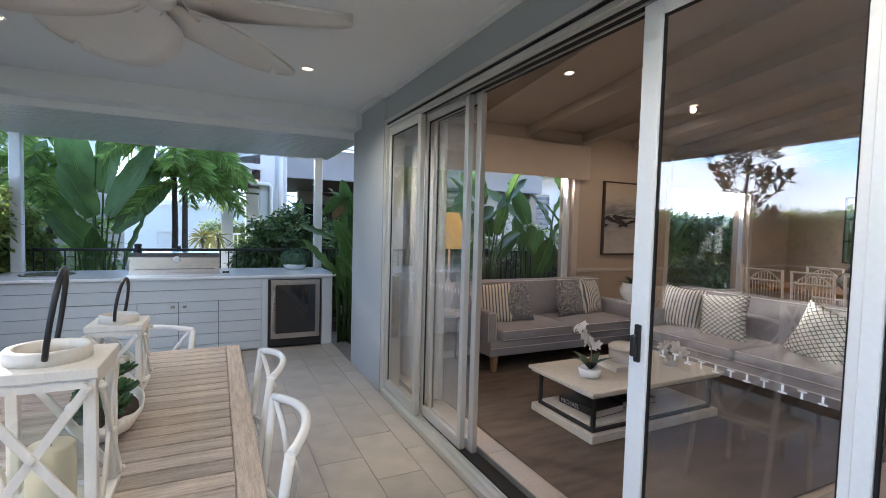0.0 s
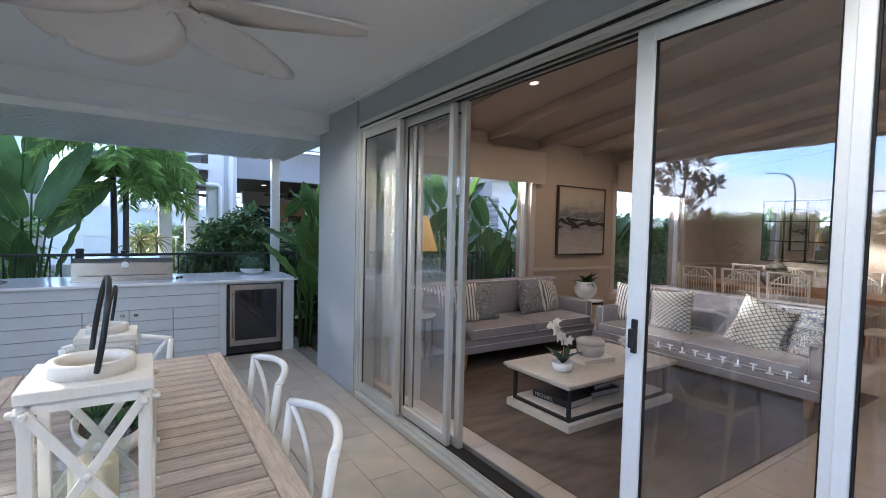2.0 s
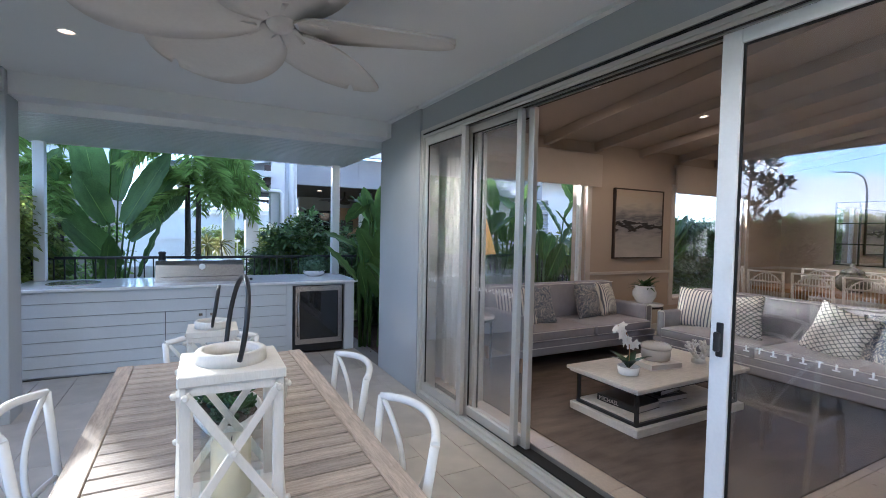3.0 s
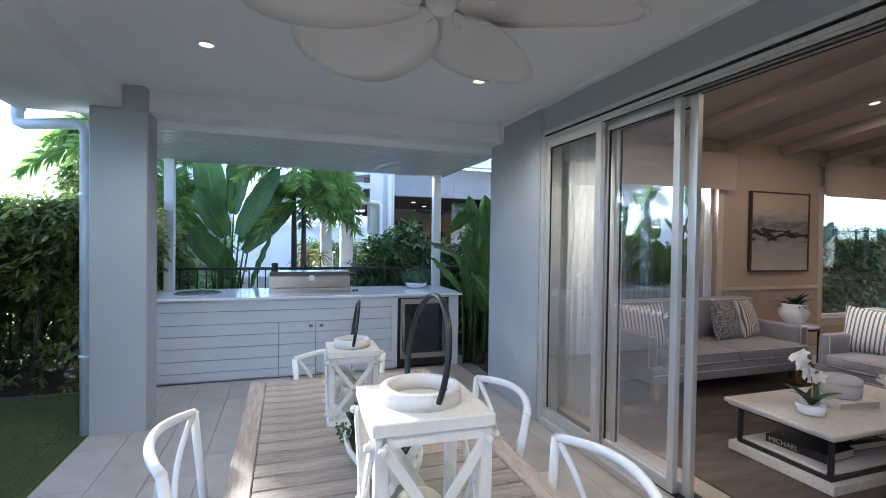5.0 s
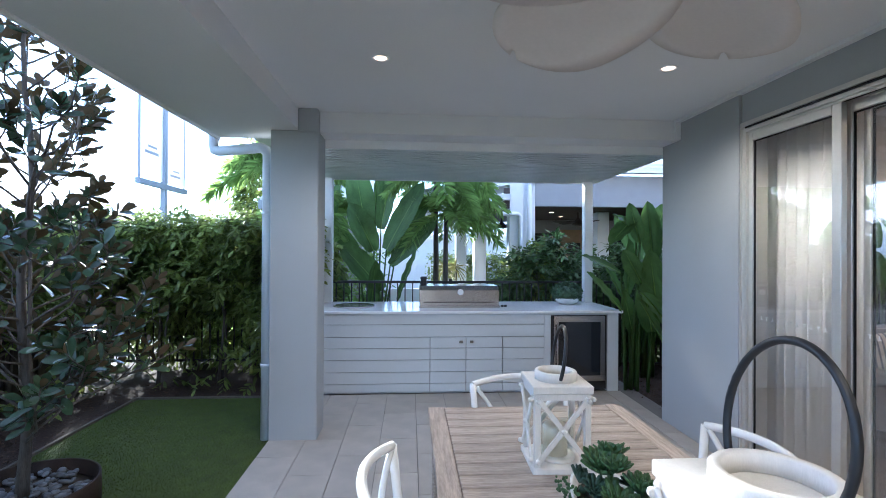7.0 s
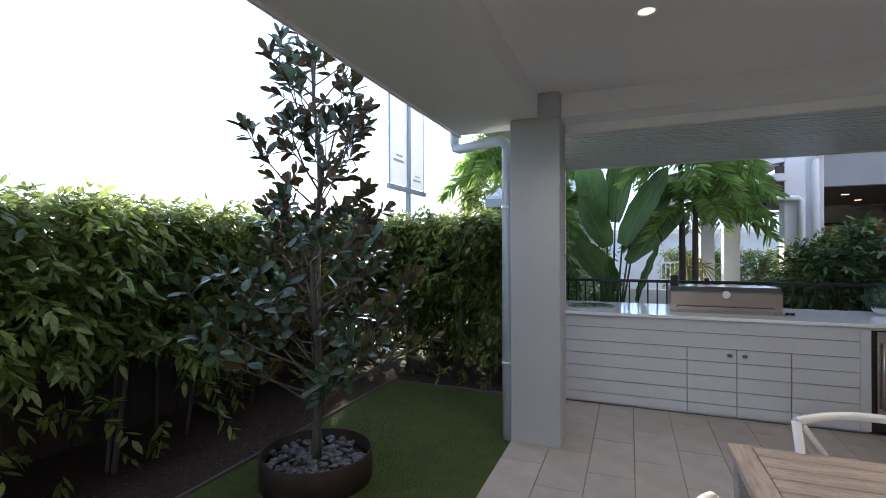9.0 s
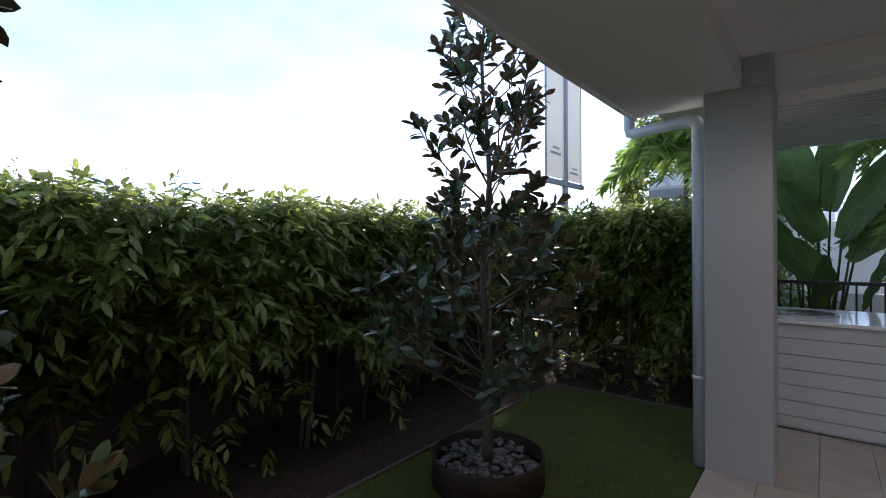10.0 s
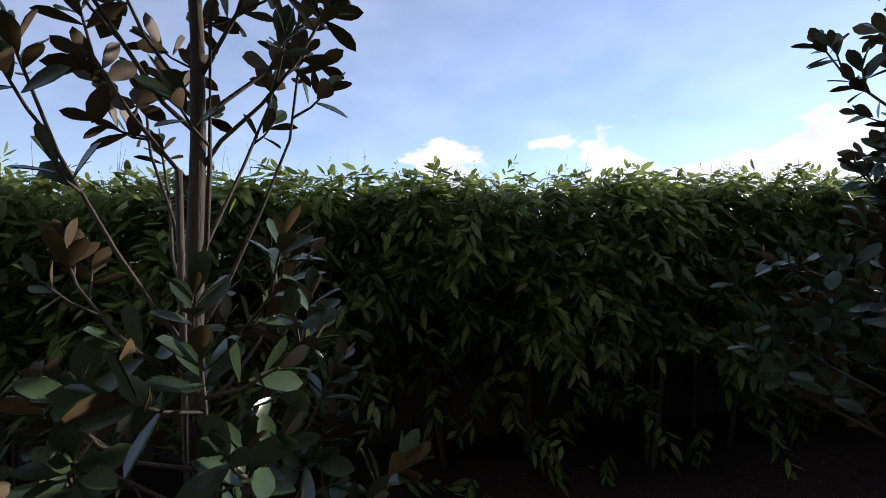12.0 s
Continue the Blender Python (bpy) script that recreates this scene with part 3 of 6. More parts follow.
for v in bm.verts:
    f = 1 + 0.03 * noise.noise(v.co * 3.0)
    v.co = Vector((v.co.x * 0.165 * f, v.co.y * 0.32 * f, v.co.z + (0.012 * noise.noise(v.co * 2.2) if v.co.z > 0.01 else 0)))
part("bowl", bm, M_BOWL, bowl)
bm = bmesh.new()
lathe(bm, [(0.86, 0.088), (0.5, 0.10), (0.01, 0.105)], sides=24)
for v in bm.verts:
    v.co = Vector((v.co.x * 0.165, v.co.y * 0.32, v.co.z))
part("soil", bm, M_SOIL, bowl)


def rosette(stem, mat, at, size, rings=4, lean=(0, 0), wide=0.42):
    tilt = Matrix.Translation(at) @ Euler((lean[0], lean[1], random.uniform(0, 6))).to_matrix().to_4x4()
    for k in range(rings):
        cnt = 5 + 2 * k
        for j in range(cnt):
            t = 2 * math.pi * (j + 0.5 * (k % 2)) / cnt + random.uniform(-0.1, 0.1)
            length = size * (0.45 + 0.55 * (k + 1) / rings) * random.uniform(0.9, 1.1)
            up = radians(80 - 62 * (k + 0.5) / rings)
            turn = tilt @ Matrix.Rotation(t, 4, "Z") @ Matrix.Rotation(-up, 4, "Y")
            prof = ((0.0, 0.10), (0.3, 0.30), (0.65, 0.5), (0.88, 0.36), (1.0, 0.04))
            top = [[turn @ Vector((u * length, s * w * wide * length, (0.10 * length * (1 - u) + 0.10 * length * u * u) + (0.02 * length if s == 0 else 0.05 * length))) for s in (-1, 0, 1)] for u, w in prof]
            bot = [[turn @ Vector((u * length, s * w * wide * length * 0.8, -0.05 * length * (1 - u) + 0.08 * length * u * u)) for s in (-1, 0, 1)] for u, w in prof]
            bm = bmesh.new()
            tv = [[bm.verts.new(p) for p in row] for row in top]
            bv = [[bm.verts.new(p) for p in row] for row in bot]
            for a, b in zip(tv, tv[1:]):
                for q in range(2):
                    bm.faces.new((a[q], a[q + 1], b[q + 1], b[q])).smooth = True
            for a, b in zip(bv, bv[1:]):
                for q in range(2):
                    bm.faces.new((a[q + 1], a[q], b[q], b[q + 1])).smooth = True
            for a, b, c2, d in zip(tv, tv[1:], bv, bv[1:]):
                bm.faces.new((a[0], b[0], d[0], c2[0]))
                bm.faces.new((b[2], a[2], c2[2], d[2]))
            part("leaf", bm, mat, stem)


for x, y, z, s, lean, mat in ((-0.02, 0.14, 0.17, 0.13, (0.1, -0.1), M_SUCC), (0.05, -0.02, 0.16, 0.12, (-0.1, 0.2), M_SUCC), (-0.06, -0.05, 0.14, 0.11, (0, -0.3), M_SUCC), (0.02, -0.17, 0.14, 0.11, (0.3, 0), M_SUCC),
                              (0.05, 0.20, 0.19, 0.11, (-0.2, 0.2), M_SUCC), (-0.10, 0.17, 0.13, 0.085, (0, -0.5), M_SUCD), (-0.09, 0.06, 0.14, 0.08, (0, -0.5), M_SUCD), (0.09, 0.10, 0.13, 0.08, (0, 0.5), M_SUCD),
                              (-0.05, -0.2, 0.13, 0.08, (0.4, -0.3), M_SUCD), (0.08, -0.12, 0.13, 0.08, (0.2, 0.5), M_SUCC), (-0.01, 0.05, 0.21, 0.09, (0, 0), M_SUCC)):
    bm = bmesh.new()
    tube(bm, [(x * 0.8, y * 0.95, 0.095), (x, y, z - 0.02)], 0.012, 6)
    rosette(part("succulent", bm, mat, bowl), mat, (x, y, z), 0.8 * s, 4, lean, 0.36)
bm = bmesh.new()
for i in range(70):
    x, y = -0.145 + random.uniform(-0.02, 0.03), random.uniform(0.08, 0.26)
    zz = 0.12 - random.uniform(0, 0.05)
    bmesh.ops.create_icosphere(bm, subdivisions=1, radius=random.uniform(0.005, 0.008), matrix=Matrix.Translation((x, y, zz)))
tagged(part("bead_trail", bm, M_SUCC, bowl), kind="stuff")

# ---- ceiling fan and downlights ----
M_FAN = material("pale_fan_blade", (0.66, 0.63, 0.60), 0.45, vary=0.05)
FX, FY, FZ = -0.20, 2.20, 2.53
fan = thing("ceiling_fan", pose(FX, FY, FZ), "white ceiling fan with broad petal-shaped blades hanging from the ceiling", "ceiling fan")
bm = bmesh.new()
lathe(bm, [(0.07, 0.298), (0.07, 0.27), (0.03, 0.25), (0.018, 0.24), (0.018, 0.09), (0.05, 0.08), (0.085, 0.05), (0.09, -0.01), (0.06, -0.035), (0.055, -0.075), (0.04, -0.095), (0.002, -0.10)], sides=28)
part("motor", bm, M_FAN, fan)
def blade_mesh():
    bm = bmesh.new()
    rows_b = []
    for u in range(19):
        k = 1 - (1 - u / 18) ** 1.5
        d = (0.6 - k) / 0.62 if k < 0.6 else (k - 0.6) / 0.401
        w = 0.25 * math.sqrt(1 - abs(d) ** 2.3)
        x = 0.07 + 0.68 * k
        row = []
        for s in range(9):
            c = -1 + s / 4
            lean = 0.26 * math.sin(0.35 + k * 1.6)
            row.append((x, c * w + 0.03 * k, c * w * lean - 0.03 * c * c - 0.05 - 0.03 * k))
        rows_b.append(row)
    up = [[bm.verts.new(p) for p in r] for r in rows_b]
    dn = [[bm.verts.new((p[0], p[1], p[2] - 0.008)) for p in r] for r in rows_b]
    for g, flip in ((up, False), (dn, True)):
        for a, b in zip(g, g[1:]):
            for s in range(8):
                q = (a[s], a[s + 1], b[s + 1], b[s])
                bm.faces.new(q[::-1] if flip else q).smooth = True
    for a, b, c2, d in zip(up, up[1:], dn, dn[1:]):
        bm.faces.new((a[0], b[0], d[0], c2[0]))
        bm.faces.new((b[8], a[8], c2[8], d[8]))
    bm.faces.new([v for v in up[-1]] + [v for v in dn[-1]][::-1])
    return mesh_of("blade", bm, M_FAN)
bl = blade_mesh()
for k in range(5):
    ob = new("blade", bl)
    ob.parent = fan
    ob.matrix_local = Matrix.Rotation(radians(48 + 72 * k), 4, "Z")
    bm = bmesh.new()
    tube(bm, [(0.03, 0, -0.005), (0.10, 0.0, -0.045), (0.2, 0.01, -0.062)], 0.014, 8)
    bm.transform(Matrix.Rotation(radians(48 + 72 * k), 4, "Z"))
    part("blade_arm", bm, M_FAN, fan)


def downlight(x, y, z, tilt=0.0):
    d = thing("downlight", pose(x, y, z, tilt), "small round white recessed ceiling downlight, lit warm", "downlight", "downlights")
    bm = bmesh.new()
    lathe(bm, [(0.042, -0.003), (0.054, -0.006), (0.056, -0.001), (0.043, 0.006)], sides=28, closed=True)
    part("bezel", bm, M_WHITE, d)
    bm = bmesh.new()
    lathe(bm, [(0.043, 0.0005), (0.001, 0.001)], sides=28)
    part("lens", bm, M_LAMP, d, "glowing warm lens")


WARM = (1.0, 0.80, 0.56)
for x, y in ((-1.22, 3.825), (0.64, 3.83), (-1.22, 0.6), (0.64, 0.6)):
    downlight(x, y, 2.799)
    lamp(x, y, 2.785, 13, WARM, 0.04, 150)

# ---- things on the bench ----
bbq = thing("barbecue", pose(-0.44, 6.45, 0.93), "built-in stainless steel hooded gas barbecue on the bench", "barbecue")
bm = bmesh.new()
prof = [(0.0, 0.0), (0.0, 0.205), (0.05, 0.255), (0.40, 0.255), (0.46, 0.20), (0.46, 0.0)]
sides_b = [[bm.verts.new((x, y, z)) for y, z in prof] for x in (-0.475, 0.475)]
for i in range(len(prof)):
    j = (i + 1) % len(prof)
    bm.faces.new((sides_b[0][i], sides_b[0][j], sides_b[1][j], sides_b[1][i]))
bm.faces.new(sides_b[0][::-1])
bm.faces.new(sides_b[1])
bmesh.ops.bevel(bm, geom=bm.edges[:], offset=0.006, segments=2, affect="EDGES")
part("hood", bm, M_STEEL, bbq)
bm = boxes((-0.42, -0.055, 0.045, 0.42, -0.035, 0.065), (-0.40, -0.04, 0.05, -0.385, 0.0, 0.06), (0.385, -0.04, 0.05, 0.40, 0.0, 0.06))
part("handle", bm, M_STEEL, bbq, "long steel bar handle")
bm = bmesh.new()
lathe(bm, [(0.036, 0), (0.036, 0.012), (0.028, 0.014), (0.001, 0.014)], sides=24)
bm.transform(Matrix.Translation((0.01, -0.001, 0.185)) @ Matrix.Rotation(radians(90), 4, "X"))
part("thermometer", bm, M_STONE, bbq, "round white temperature gauge")
part("drip_edge", boxes((-0.485, -0.01, 0.0, 0.485, 0.0, 0.022)), M_STEEL, bbq)
bm = bmesh.new()
lathe(bm, [(0.04, 0), (0.045, 0.04), (0.035, 0.07), (0.045, 0.10), (0.03, 0.115)], x=-0.42, y=0.30, sides=16)
bm.transform(Matrix.Translation((0, 0, 0.24)))
part("gas_valve", bm, M_BLACK, bbq, "black cap on the hood")
for x in (0.53, 0.57):
    bm = bmesh.new()
    lathe(bm, [(0.018, 0), (0.018, 0.02), (0.012, 0.025)], x=x, y=0.08, sides=14)
    part("knob", bm, M_BLACK, bbq)
sk = thing("sink_lid", pose(-1.70, 6.62, 0.93), "round steel sink cover set in the white benchtop", "sink")
bm = bmesh.new()
lathe(bm, [(0.25, 0.0), (0.25, 0.012), (0.235, 0.016), (0.22, 0.012), (0.001, 0.012)], sides=40)
part("lid", bm, M_STEEL, sk)

pot = thing("potted_ball_plant", pose(1.0, 6.85, 0.93), "clipped green ball plant in a low white bowl on the bench", "potted plant")
bm = bmesh.new()
lathe(bm, [(0.09, 0.0), (0.135, 0.025), (0.155, 0.06), (0.158, 0.08), (0.14, 0.08), (0.13, 0.065)], sides=32)
part("pot", bm, M_STONE, pot)
M_BALL = material("ball_leaf", (0.075, 0.13, 0.07), 0.6, vary=0.3, per_island=0.4, translucent=0.2)
bm = bmesh.new()
bmesh.ops.create_icosphere(bm, subdivisions=2, radius=0.12, matrix=Matrix.Translation((0, 0, 0.13)) @ Matrix.Diagonal((1.25, 1.25, 0.85, 1)))
for i in range(1500):
    d = Vector((random.gauss(0, 1), random.gauss(0, 1), random.gauss(0, 1))).normalized()
    p = Vector((d.x * 0.185, d.y * 0.185, 0.145 + d.z * 0.125)) * 1.0
    if p.z < 0.07:
        continue
    p += d * random.uniform(-0.02, 0.012)
    a = d.orthogonal().normalized() * random.uniform(0.006, 0.010)
    b = (d + Vector((random.uniform(-0.6, 0.6), random.uniform(-0.6, 0.6), 0.3))).normalized() * 0.022
    a = Matrix.Rotation(random.uniform(0, 6.28), 3, d) @ a
    bm.faces.new([bm.verts.new(q) for q in (p - a * 0.3, p + b * 0.5 - a, p + b, p + b * 0.5 + a)])
part("leaves", bm, M_BALL, pot)

# ---- gutter and downpipe ----
gut = thing("downpipe", pose(0, 0, 0), "pale grey round downpipe running from the eave gutter down the pillar", "downpipe", kind="structure")
M_PIPEW = material("downpipe_paint", (0.58, 0.62, 0.66), 0.4, vary=0.04)
bm = bmesh.new()
tube(bm, [(-2.255, 5.02, -0.03), (-2.255, 5.02, 2.42), (-2.275, 5.02, 2.46), (-2.32, 5.04, 2.485), (-2.78, 5.30, 2.50), (-2.83, 5.33, 2.52), (-2.84, 5.335, 2.56), (-2.84, 5.335, 2.72)], 0.045, 16)
part("pipe", bm, M_PIPEW, gut)
bm = bmesh.new()
for z in (0.6, 1.9):
    lathe(bm, [(0.047, z), (0.049, z), (0.049, z + 0.03), (0.047, z + 0.03)], x=-2.255, y=5.02, sides=16)
part("bracket", bm, M_PIPEW, gut)
solo("gutter_eave", boxes((-2.90, -3.7, 2.69, -2.78, 5.40, 2.80), (-2.91, -3.7, 2.78, -2.885, 5.40, 2.81)), M_PIPEW, kind="structure")

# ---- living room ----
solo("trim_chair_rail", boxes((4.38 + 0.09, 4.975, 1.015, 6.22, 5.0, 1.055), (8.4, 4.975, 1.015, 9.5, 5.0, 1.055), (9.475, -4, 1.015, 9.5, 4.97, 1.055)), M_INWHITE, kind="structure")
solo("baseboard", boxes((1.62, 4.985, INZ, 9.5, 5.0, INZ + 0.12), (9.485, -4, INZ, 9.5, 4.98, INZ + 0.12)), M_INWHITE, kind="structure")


def window(name, w):
    x0, x1, z0, z1 = w
    c = thing(name, pose(0, 0, 0), "white framed fixed window in the living room wall", "window", kind="structure")
    part("window_frame", boxes((x0, 5.06, z0, x0 + 0.05, 5.14, z1), (x1 - 0.05, 5.06, z0, x1, 5.14, z1), (x0 + 0.05, 5.06, z0, x1 - 0.05, 5.14, z0 + 0.05), (x0 + 0.05, 5.06, z1 - 0.05, x1 - 0.05, 5.14, z1)), M_WHITE, c)
    part("architrave", boxes((x0 - 0.09, 4.98, z0 - 0.09, x0, 5.0, z1), (x1, 4.98, z0 - 0.09, x1 + 0.09, 5.0, z1), (x0, 4.98, z0 - 0.09, x1, 5.0, z0)), M_INWHITE, c)
    part("window_sill", boxes((x0, 4.965, z0 - 0.005, x1, 5.06, z0 + 0.012)), M_INWHITE, c)
    part("pane", boxes((x0 + 0.05, 5.097, z0 + 0.05, x1 - 0.05, 5.103, z1 - 0.05)), M_GLASS, c).visible_shadow = False
    b = thing("roman_blind", pose(0, 0, 0), "raised cream linen roman blind above the window", "blind", "roman blinds")
    for i, z in enumerate((2.27, 2.285, 2.30)):
        part("fold", boxes((x0 - 0.08, 4.905 + 0.012 * i, z, x1 + 0.2, 4.915 + 0.012 * i, 2.72), bevel=0.003), M_BLIND, b)
    part("head_rail", boxes((x0 - 0.08, 4.94, 2.68, x1 + 0.2, 4.975, 2.73)), M_INWHITE, b)


window("window_1", WIN1)
window("window_2", WIN2)

rug = solo("rug", boxes((1.78, 1.45, INZ, 5.6, 4.7, INZ + 0.014), bevel=0.004), M_RUG, "large mottled taupe-brown low pile rug on the floor tiles", "rug")


def cushion_mesh(bm, w, h, d):
    n = 12
    def at(u, v, s):
        e = (1 - abs(u) ** 2.6) * (1 - abs(v) ** 2.6)
        pinch = 1 - 0.10 * (1 - abs(u)) * abs(v) ** 3 - 0.0
        pinch2 = 1 - 0.10 * (1 - abs(v)) * abs(u) ** 3
        return (u * w / 2 * pinch2, s * d / 2 * max(0.0, e) ** 0.55, v * h / 2 * pinch)
    for s in (-1, 1):
        g = [[bm.verts.new(at(-1 + 2 * i / n, -1 + 2 * j / n, s)) for i in range(n + 1)] for j in range(n + 1)]
        for a, b in zip(g, g[1:]):
            for i in range(n):
                q = (a[i], a[i + 1], b[i + 1], b[i])
                bm.faces.new(q if s < 0 else q[::-1]).smooth = True
    bmesh.ops.remove_doubles(bm, verts=bm.verts[:], dist=0.0008)


def fabric(name, kind, a, b):
    """A woven cushion cover: stripe, lattice or swirl, in two colours."""
    m = material(name, a, 0.9, vary=0.06, bump=0.3, bump_scale=300)
    n, l = m.node_tree.nodes, m.node_tree.links
    p = n["Principled BSDF"]
    tc = n.new("ShaderNodeTexCoord")
    mp = n.new("ShaderNodeMapping")
    l.new(tc.outputs["Object"], mp.inputs["Vector"])
    ramp = n.new("ShaderNodeValToRGB")
    ramp.color_ramp.interpolation = "LINEAR"
    e = ramp.color_ramp.elements
    e[0].color, e[1].color = (*a, 1), (*b, 1)
    if kind == "stripe":
        tex = n.new("ShaderNodeTexWave")
        tex.wave_type, tex.bands_direction = "BANDS", "X"
        tex.inputs["Scale"].default_value, tex.inputs["Distortion"].default_value = 9.0, 0.3
        e[0].position, e[1].position = 0.62, 0.72
        l.new(mp.outputs["Vector"], tex.inputs["Vector"])
        l.new(tex.outputs["Fac"], ramp.inputs["Fac"])
    elif kind == "swirl":
        tex = n.new("ShaderNodeTexNoise")
        tex.inputs["Scale"].default_value, tex.inputs["Distortion"].default_value, tex.inputs["Detail"].default_value = 7.0, 3.2, 2.0
        sine = n.new("ShaderNodeMath")
        sine.operation = "SINE"
        mul = n.new("ShaderNodeMath")
        mul.operation = "MULTIPLY"
        mul.inputs[1].default_value = 46.0
        l.new(mp.outputs["Vector"], tex.inputs["Vector"])
        l.new(tex.outputs["Fac"], mul.inputs[0])
        l.new(mul.outputs[0], sine.inputs[0])
        e[0].position, e[1].position = 0.1, 0.7
        l.new(sine.outputs[0], ramp.inputs["Fac"])
    else:
        sep = n.new("ShaderNodeSeparateXYZ")
        l.new(mp.outputs["Vector"], sep.inputs["Vector"])
        outs = []
        for sgn in (1, -1):
            comb = n.new("ShaderNodeMath")
            comb.operation = "MULTIPLY_ADD"
            comb.inputs[1].default_value = sgn * 0.75
            l.new(sep.outputs["X"], comb.inputs[0])
            l.new(sep.outputs["Z"], comb.inputs[2])
            pp = n.new("ShaderNodeMath")
            pp.operation = "PINGPONG"
            pp.inputs[1].default_value = 0.022
            l.new(comb.outputs[0], pp.inputs[0])
            outs.append(pp)
        mn = n.new("ShaderNodeMath")
        mn.operation = "MINIMUM"
        l.new(outs[0].outputs[0], mn.inputs[0])
        l.new(outs[1].outputs[0], mn.inputs[1])
        sc = n.new("ShaderNodeMath")
        sc.operation = "MULTIPLY"
        sc.inputs[1].default_value = 45.0
        l.new(mn.outputs[0], sc.inputs[0])
        e[0].position, e[1].position = 0.17, 0.26
        l.new(sc.outputs[0], ramp.inputs["Fac"])
    l.new(ramp.outputs["Color"], p.inputs["Base Color"])
    return m


M_STRIPE = fabric("striped_cotton", "stripe", (0.72, 0.69, 0.62), (0.16, 0.17, 0.20))
M_LATTICE = fabric("lattice_cotton", "lattice", (0.13, 0.14, 0.15), (0.74, 0.72, 0.66))
M_SWIRL = fabric("swirl_cotton", "swirl", (0.10, 0.12, 0.17), (0.52, 0.49, 0.44))


def cushion(m, mat, label, w=0.46):
    bm = bmesh.new()
    cushion_mesh(bm, w, w, 0.17)
    c = solo("cushion", bm, mat, label, "cushion", "sofa cushions", m=m)
    return c


def soft_box(x0, y0, z0, x1, y1, z1, r=0.03, crown=0.0):
    bm = bmesh.new()
    box(bm, x0, y0, z0, x1, y1, z1, bevel=r, seg=3)
    if crown:
        bmesh.ops.subdivide_edges(bm, edges=[e for e in bm.edges if e.calc_length() > 0.25], cuts=5, use_grid_fill=True)
        for v in bm.verts:
            if v.co.z > z1 - 0.002:
                u, w = (v.co.x - x0) / (x1 - x0) * 2 - 1, (v.co.y - y0) / (y1 - y0) * 2 - 1
                v.co.z += crown * max(0, 1 - u * u) * max(0, 1 - w * w)
    for f in bm.faces:
        f.smooth = True
    return bm


def sofa(m, w, d=0.86):
    """Faces -y; its back's rear lies at y = d."""
    c = thing("sofa", m, "grey linen two-seat sofa with white piping and tapered oak legs", "sofa", "living room sofas")
    a = 0.11
    part("base", soft_box(-w / 2, 0.03, 0.17, w / 2, d, 0.33, 0.02), M_SOFA, c)
    for s in (-1, 1):
        x0, x1 = sorted((s * w / 2, s * (w / 2 - a)))
        arm = part("arm", soft_box(x0, 0.09, 0.30, x1, d - 0.04, 0.62, 0.028), M_SOFA, c)
        bm = bmesh.new()
        tube(bm, [(x0 + 0.008, 0.092, 0.20), (x0 + 0.008, 0.092, 0.60), (x0 + 0.022, 0.094, 0.614), (x1 - 0.022, 0.094, 0.614), (x1 - 0.008, 0.092, 0.60), (x1 - 0.008, 0.092, 0.20)], 0.005, 6)
        part("piping", bm, M_PIPE, arm)
        x0, x1 = sorted((s * 0.006, s * (w / 2 - a - 0.004)))
        k0, k1 = sorted((s * 0.006, s * (w / 2 - 0.01)))
        seat = part("seat_cushion", soft_box(x0, 0.0, 0.33, x1, d - 0.18, 0.445, 0.035, 0.02), M_SOFA, c)
        bm = bmesh.new()
        for z in (0.345, 0.435):
            tube(bm, [(x0 + 0.02, 0.002, z), (x1 - 0.02, 0.002, z)], 0.005, 6)
        part("piping", bm, M_PIPE, seat)
    part("front_band", boxes((-w / 2 + 0.01, 0.022, 0.255, w / 2 - 0.01, 0.032, 0.263)), M_PIPE, c, "white piping line")
    bm = soft_box(-w / 2 + 0.02, d - 0.20, 0.30, w / 2 - 0.02, d, 0.865, 0.05, 0.0)
    for v in bm.verts:
        v.co.y += 0.10 * max(0, v.co.z - 0.45)
    back = part("backrest", bm, M_SOFA, c)
    bm = bmesh.new()
    tube(bm, [(-w / 2 + 0.05, d - 0.17, 0.855), (w / 2 - 0.05, d - 0.17, 0.855)], 0.005, 6)
    part("piping", bm, M_PIPE, back)
    for x in (-w / 2 + 0.09, w / 2 - 0.09):
        for y in (0.10, d - 0.10):
            bm = bmesh.new()
            vs = box(bm, x - 0.032, y - 0.032, 0, x + 0.032, y + 0.032, 0.172)
            for v in vs[:4]:
                v.co.x, v.co.y = x + (v.co.x - x) * 0.65, y + (v.co.y - y) * 0.65
            part("leg", bm, M_LEG, c, "tapered oak leg")
    return c


SZ = INZ + 0.014
sofa(pose(3.56, 3.96, SZ), 2.12)
sofa(pose(4.22, 2.62, SZ, 0, 0, -90), 2.25)
CZ = SZ + 0.445 + 0.20
for x, y, rz, mat, lab in ((2.76, 4.42, -30, M_STRIPE, "navy and cream striped cushion propped on the sofa"), (3.00, 4.36, -14, M_SWIRL, "blue and cream swirl patterned cushion on the sofa"),
                           (3.90, 4.44, 8, M_SWIRL, "blue and cream swirl patterned cushion on the sofa"), (4.26, 4.48, 20, M_STRIPE, "navy and cream striped cushion propped on the sofa")):
    cushion(pose(x, y, CZ, -17, 6 if rz > 0 else -5, rz), mat, lab)
